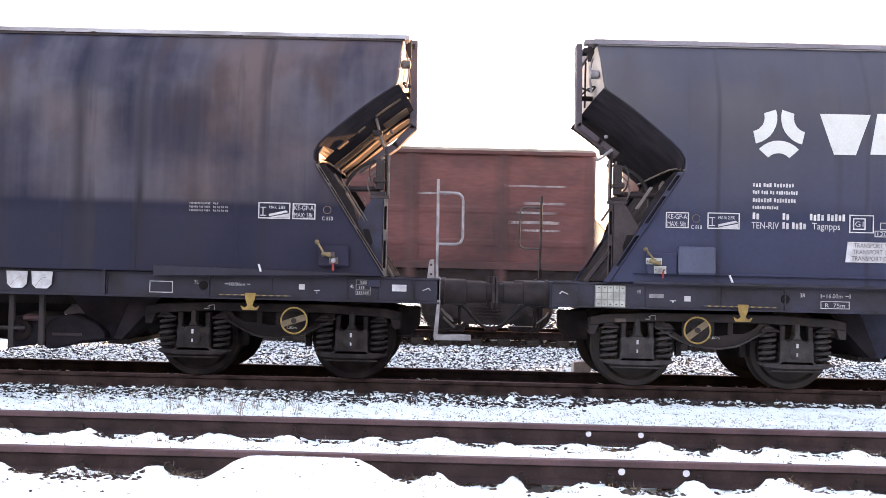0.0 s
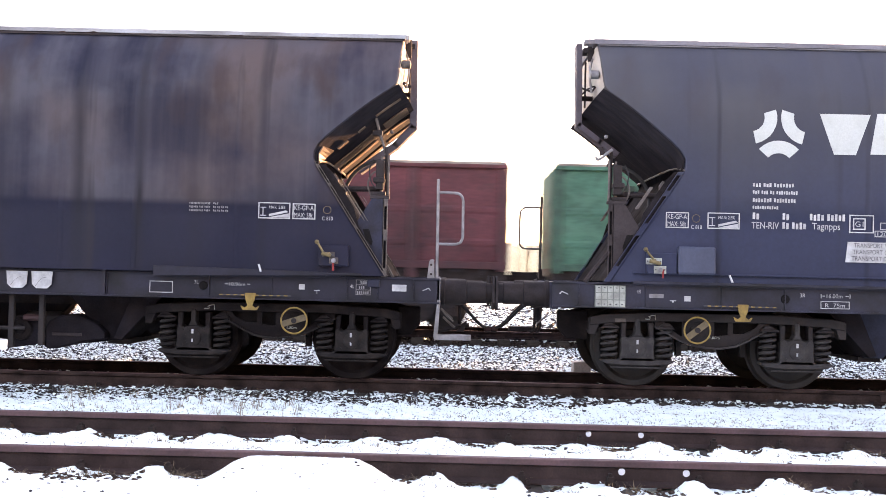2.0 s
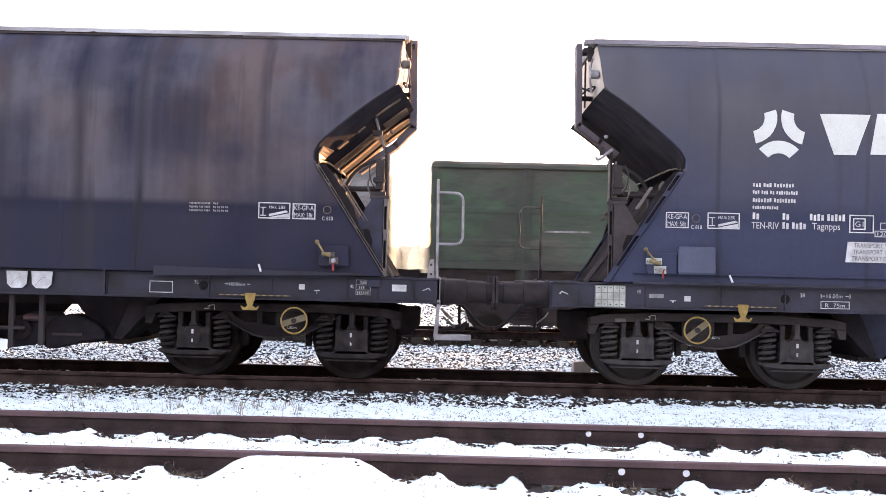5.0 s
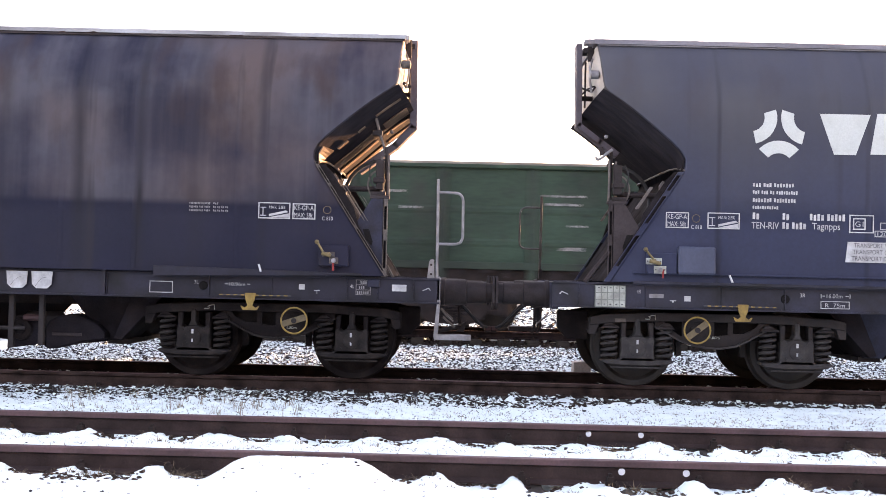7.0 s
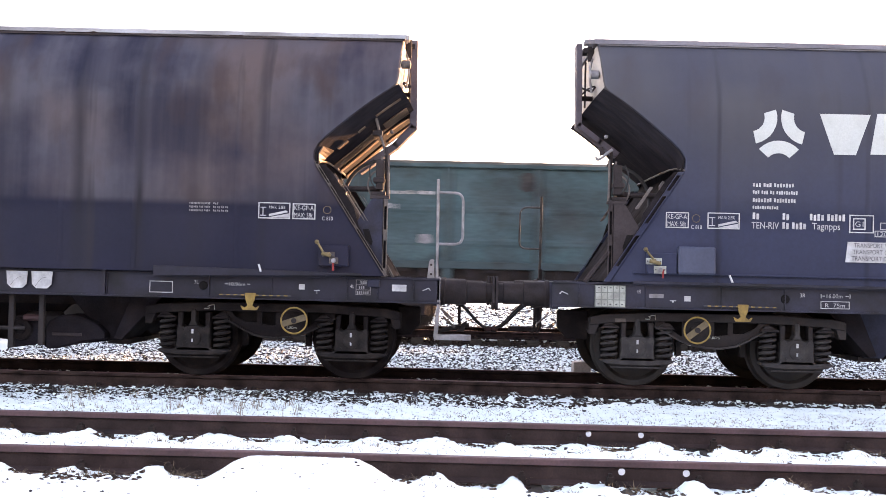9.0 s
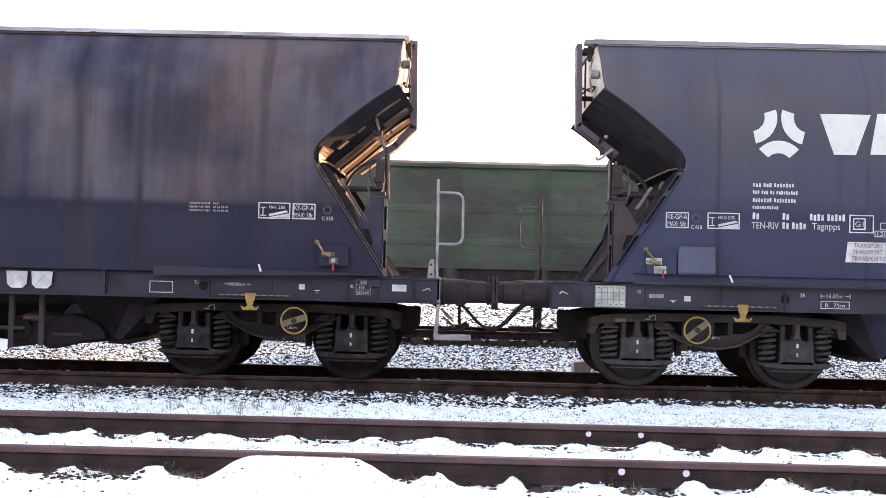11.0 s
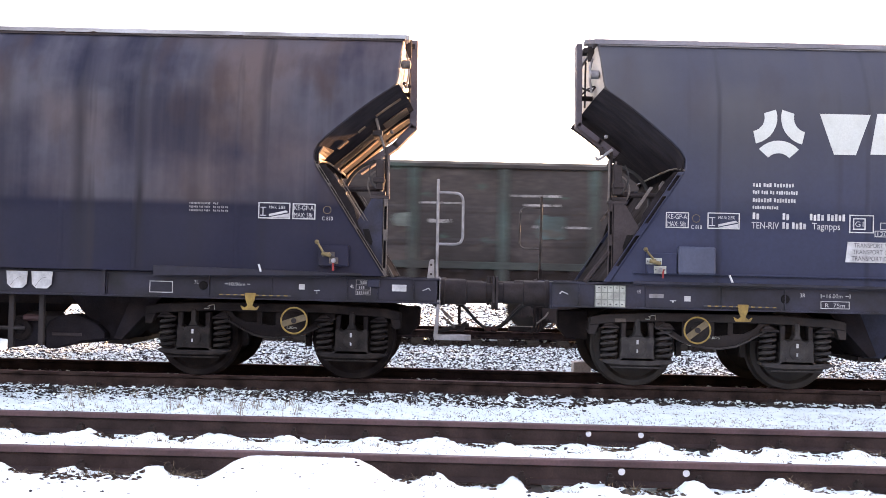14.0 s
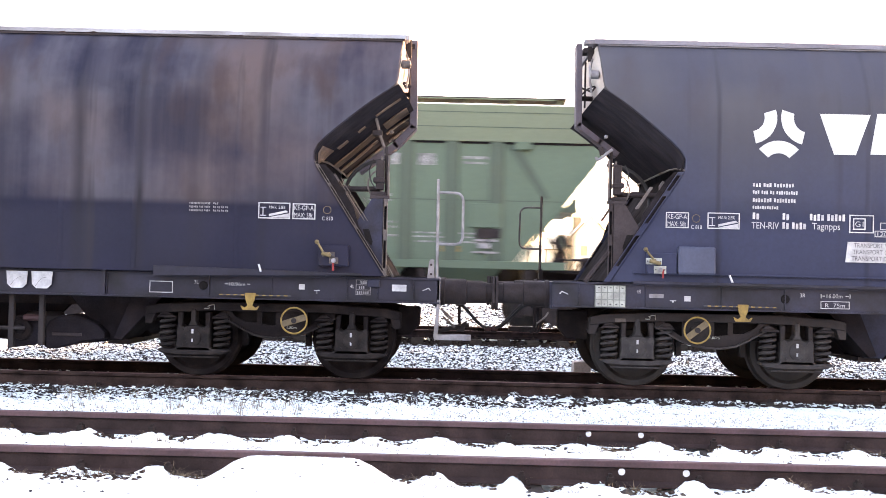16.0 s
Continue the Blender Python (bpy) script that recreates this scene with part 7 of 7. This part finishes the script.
        part("slope_shelf", box(min(s * 5.06 - 0.1, s * 5.43 - 0.1), max(s * 5.06 - 0.1, s * 5.43 - 0.1), -1.45, 1.45, 2.47, 2.50), P3, w)
        for y in (-1.35, 1.30):
            part("stay", tube(bmesh.new(), [(s * 4.98 - 0.1, y, 2.28), (s * 5.33 - 0.1, y, 1.30)], 0.025, 6), P3, w)
        part("brake_wheel", turned(bmesh.new(), [(0.02, -1.32), (0.16, -1.30), (0.18, -1.24), (0.16, -1.18), (0.05, -1.10)], s * 5.02, 1.85, 20), M_dark, w, "dark brake cylinder end", 0, True)
        part("brake_stand", prism(bmesh.new(), [(s * 4.75, 1.30), (s * 5.15, 1.30), (s * 5.10, 1.75), (s * 4.95, 1.75)], -1.15, -0.95), M_dark, w, "", 0.02)
        part("brake_lever", tube(bmesh.new(), [(s * 5.0, -1.2, 1.52), (s * 5.75, -1.2, 1.50)], 0.025, 6), M_dark, w)
        part("valve_box", prism(bmesh.new(), [(s * 5.45, 1.28), (s * 6.0, 1.26), (s * 5.95, 1.42), (s * 5.70, 1.58), (s * 5.45, 1.55)], -1.0, -0.5), M_dark, w, "", 0.02)
        part("hand_hook", tube(bmesh.new(), bend([(s * 4.78, -1.3, 1.95), (s * 4.82, -1.3, 1.82), (s * 5.25, -1.3, 1.80)], 0.08), 0.018, 6), M_dark, w)
        part("end_post", box(min(s * 5.42, s * 5.50), max(s * 5.42, s * 5.50), 0.9, 1.0, 1.3, 2.9), P3, w, "", 0.01)
    for x in (-3.0, -1.0, 1.0, 3.0):
        bm = bmesh.new()
        a = [bm.verts.new((x + p, q, zl)) for p, q in ((-0.9, -1.3), (0.9, -1.3), (0.9, 1.3), (-0.9, 1.3))]
        b = [bm.verts.new((x + p, q, 0.6)) for p, q in ((-0.25, -0.5), (0.25, -0.5), (0.25, 0.5), (-0.25, 0.5))]
        bm.faces.new(a)
        bm.faces.new(b[::-1])
        for i in range(4):
            bm.faces.new((a[i], a[(i + 1) % 4], b[(i + 1) % 4], b[i]))
        part("outlet", bm, P, w)
    underframe(w, 6.1, M_dark)
    couplers(w, 6.1, M_dark)
    fy = lambda z: -1.505
    r = np.random.default_rng(5)
    for i in range(8):
        x = -3.66 + i * 0.915 + 0.17
        rows = [(3.50, 0.06), (3.40, 0.05)] if i in (0, 1, 7) else [(3.36, 0.24)]
        rows += [(1.98, 0.035), (1.90, 0.035), (1.80, 0.035)] if i in (0, 1, 2, 6, 7) else [(2.18, 0.04), (2.08, 0.04), (1.9, 0.05)]
        if i == 5:
            rows += [(2.72, 0.06), (2.62, 0.05)]
        for z, h in rows:
            bm = bmesh.new()
            cx, stop = x + r.uniform(0, 0.1), x + r.uniform(0.42, 0.58)
            while cx < stop:
                wd = r.uniform(0.04, 0.13)
                bm.faces.new([bm.verts.new((px, fy(0), pz)) for px, pz in rect(cx, cx + wd, z, z + h)])
                cx += wd + r.uniform(0.02, 0.05)
            tagged(part("marking", bm, mark_paint, w, "row of faded white marking bars"), kind="stuff")
    flat_poly("sign", [rect(2.55, 2.95, 1.62, 1.74)], fy, M_yellow, w, "small yellow sign")
    part("inspection_panel", box(3.15, 3.78, -1.565, -1.50, 2.12, 2.61), P, body, "", 0.01)
    flat_poly("sign", [rect(3.26, 3.75, 1.91, 2.10)], lambda z: -1.56, M_dark, w, "small dark plate")
    flat_poly("sign", [rect(3.22, 3.68, 1.84, 1.885)], lambda z: -1.56, mark_paint, w, "pale strip")
    flat_poly("sign", [rect(3.20, 3.70, 1.60, 1.64), rect(3.30, 3.55, 1.70, 1.81)], lambda z: -1.56, mark_paint, w, "pale plate with a strip")
    return w, wagon_bogie(w, -5.3, M_dark) + wagon_bogie(w, 5.3, M_dark)


_gw, _gs = grain_hopper("pale green covered grain hopper with sloping ends")
moving.append((_gw, _gs, 6.02 - 0.47 + SPEED * 15.4))
_gw, _gs = grain_hopper("pale green covered grain hopper behind another")
moving.append((_gw, _gs, 6.02 - 0.47 + 14.70 + SPEED * 15.4))

# ---- distance ----


def far_house():
    """Gabled house with a lower wing, across the field."""
    h = thing("house", "pale plastered gabled house with snowy roofs across the field", "house", (15.2, 122, -0.5))
    # wall and roof tones pale: glare over the backlit house put into colour
    wall = mat("pale_plaster", (0.66, 0.52, 0.37), 0.9, 0, 0.1, 0.6, 0.1, 5)
    dark = mat("tan_side_plaster", (0.46, 0.31, 0.17), 0.9, 0, 0.15, 0.6, 0.1, 5)
    roofm = mat("snowy_roof", (0.74, 0.64, 0.53), 0.9, 0, 0.15, 0.6, 0.1, 5)
    # brown strips that draw the shadow lines along eaves and edges
    shade_lines = mat("brown_eaves_board", (0.27, 0.16, 0.08), 0.9, 0, 0.15, 0.6, 0.1, 5)
    w = part("wall", prism(bmesh.new(), [(-0.9, 0), (3.9, 0), (3.9, 6.6), (1.5, 9.3), (-0.9, 6.6)], 0, 9), wall, h)
    part("wall", box(-1.4, -0.9, -0.5, 8.5, 0, 6.7), dark, h, "tan side wall")
    wing = part("wing_wall", box(-4.0, -1.4, 0.4, 8.4, 0, 5.0), wall, h)
    part("wing_roof", prism(bmesh.new(), [(-4.3, 4.95), (-1.4, 4.95), (-1.4, 7.0), (-3.4, 7.0)], 0.2, 8.6), roofm, h, "snowy roof of the wing")
    part("eaves_board", box(-4.3, -1.4, 0.1, 0.2, 4.88, 5.05), shade_lines, h)
    part("wall_edge", box(-4.1, -4.0, 0.3, 0.4, 0.0, 4.9), shade_lines, wing)
    for s in (-1, 1):
        slope = part("roof", prism(bmesh.new(), [(1.5, 9.32), (1.5 + s * 2.9, 6.06), (1.5 + s * 2.9, 6.30), (1.5, 9.60)], -0.4, 9.4), roofm, h)
        part("barge_board", prism(bmesh.new(), [(1.5 + s * 0.9, 8.33), (1.5 + s * 2.9, 6.10), (1.5 + s * 2.9, 6.30), (1.5 + s * 0.9, 8.55)], -0.46, -0.4), shade_lines, slope)
    part("chimney", box(-0.2, 0.7, 4, 4.8, 7.6, 9.4), dark, h)
    for x, z in ((0.2, 1.0), (2.1, 1.0), (0.2, 4.2), (2.1, 4.2)):
        win = part("window", box(x, x + 1.0, -0.06, 0.0, z, z + 1.4), M_white, w)
        part("pane", box(x + 0.1, x + 0.9, -0.075, -0.06, z + 0.1, z + 1.3), dark, win)


far_house()


def bare_tree(x, y, h, seed, label):
    """Bare winter tree: tapered trunk, limbs and fine twigs."""
    r = random.Random(seed)
    t = thing("tree", label, "tree", (x, y, -0.5), "bare trees beyond the line")
    trunk, twigs = bmesh.new(), bmesh.new()

    def grow(p, d, length, rad, depth):
        q = p + d * length
        tube(trunk if depth < 2 else twigs, [p, p.lerp(q, 0.5) + Vector((r.uniform(-1, 1), r.uniform(-1, 1), 0)) * length * 0.06, q], rad, 5 if depth < 2 else 3)
        if depth >= 4:
            return
        for _ in range(r.randint(3, 4) if depth else 6):
            a = r.uniform(0, 6.28)
            nd = (d + Vector((math.cos(a), math.sin(a), r.uniform(0.0, 0.7))) * r.uniform(0.5, 0.9)).normalized()
            grow(p.lerp(q, r.uniform(0.45, 1.0)), nd, length * r.uniform(0.5, 0.72), rad * 0.55, depth + 1)
    grow(Vector((0, 0, 0)), Vector((0, 0, 1)), h * 0.42, h * 0.018, 0)
    part("trunk", trunk, bark, t)
    part("crown", twigs, bark, t, "crown of fine bare twigs")


bark = mat("pale_winter_bark", (0.20, 0.13, 0.075), 0.95, 0, 0.3, 3, 0.2, 20)
for i, (x, y, h) in enumerate(((7.4, 58, 3.6), (9.6, 62, 3.2), (6.2, 64, 2.6), (16.0, 90, 5.0), (-12, 95, 4.6), (-19, 100, 5.2), (1.5, 140, 3.6))):
    bare_tree(x, y, h, 20 + i, "bare winter tree at the field's edge")


def treeline(y0, seed, low, add, material, label):
    """A belt of woods."""
    r = np.random.default_rng(seed)
    vs, fs = [], []
    n = 3000
    for i in range(n):
        x = -700 + 1400 * i / n + r.uniform(-1, 1)
        y = y0 + r.uniform(-0.06, 0.06) * abs(y0)
        h = low + 0.35 * add * math.sin(x * 0.02) + 0.2 * add * math.sin(x * 0.11) + add * r.uniform(0, 0.75) ** 2
        w = r.uniform(2.4, 5.0)
        k = len(vs)
        for z, q in ((-1, 1.0), (h * 0.45, 1.2), (h * 0.85, 0.9), (h, 0.45)):
            for a in range(5):
                vs.append((x + w * q * math.cos(a * 1.257 + i) * r.uniform(0.7, 1.2), y + w * q * math.sin(a * 1.257 + i), z))
        for b in range(3):
            for a in range(5):
                fs.append((k + b * 5 + a, k + b * 5 + (a + 1) % 5, k + b * 5 + 5 + (a + 1) % 5, k + b * 5 + 5 + a))
    me = bpy.data.meshes.new("treeline")
    me.from_pydata(vs, [], fs)
    me.materials.append(material)
    me.shade_smooth()
    tagged(new("treeline", me), label, "woods", kind="stuff")


# backlit woods; glare and haze are put into the pale tone
treeline(420, 31, 11.0, 3.0, mat("far_wood", (0.56, 0.44, 0.31), 0.95, 0, 0.25, 0.1, 0.0, 2), "low far woods beyond the snowy field")
# unseen belt behind the camera, added to cut low sky light
treeline(-42, 32, 10.0, 6.0, mat("near_wood", (0.045, 0.042, 0.035), 0.95, 0, 0.3, 0.3, 0.0, 2), "unseen dark belt added behind the yard to block low sky")


def motions():
    step = 0.044
    n = int(math.ceil(16.0 / step))
    times = [16.0 * i / n for i in range(n + 1)]
    turns = [(t, Matrix.Rotation(-SPEED * t / 0.475, 4, "Y")) for t in times]
    for w, ws, x0 in moving:
        walk(w, [(t, pose(x0 - SPEED * t, TRAIN_Y, TRAIN_Z)) for t in (0.0, 4.0, 8.0, 12.0, 16.0)])
        for o in ws:
            at = Matrix.Translation(o.location)
            walk(o, [(t, at @ m) for t, m in turns])


motions()
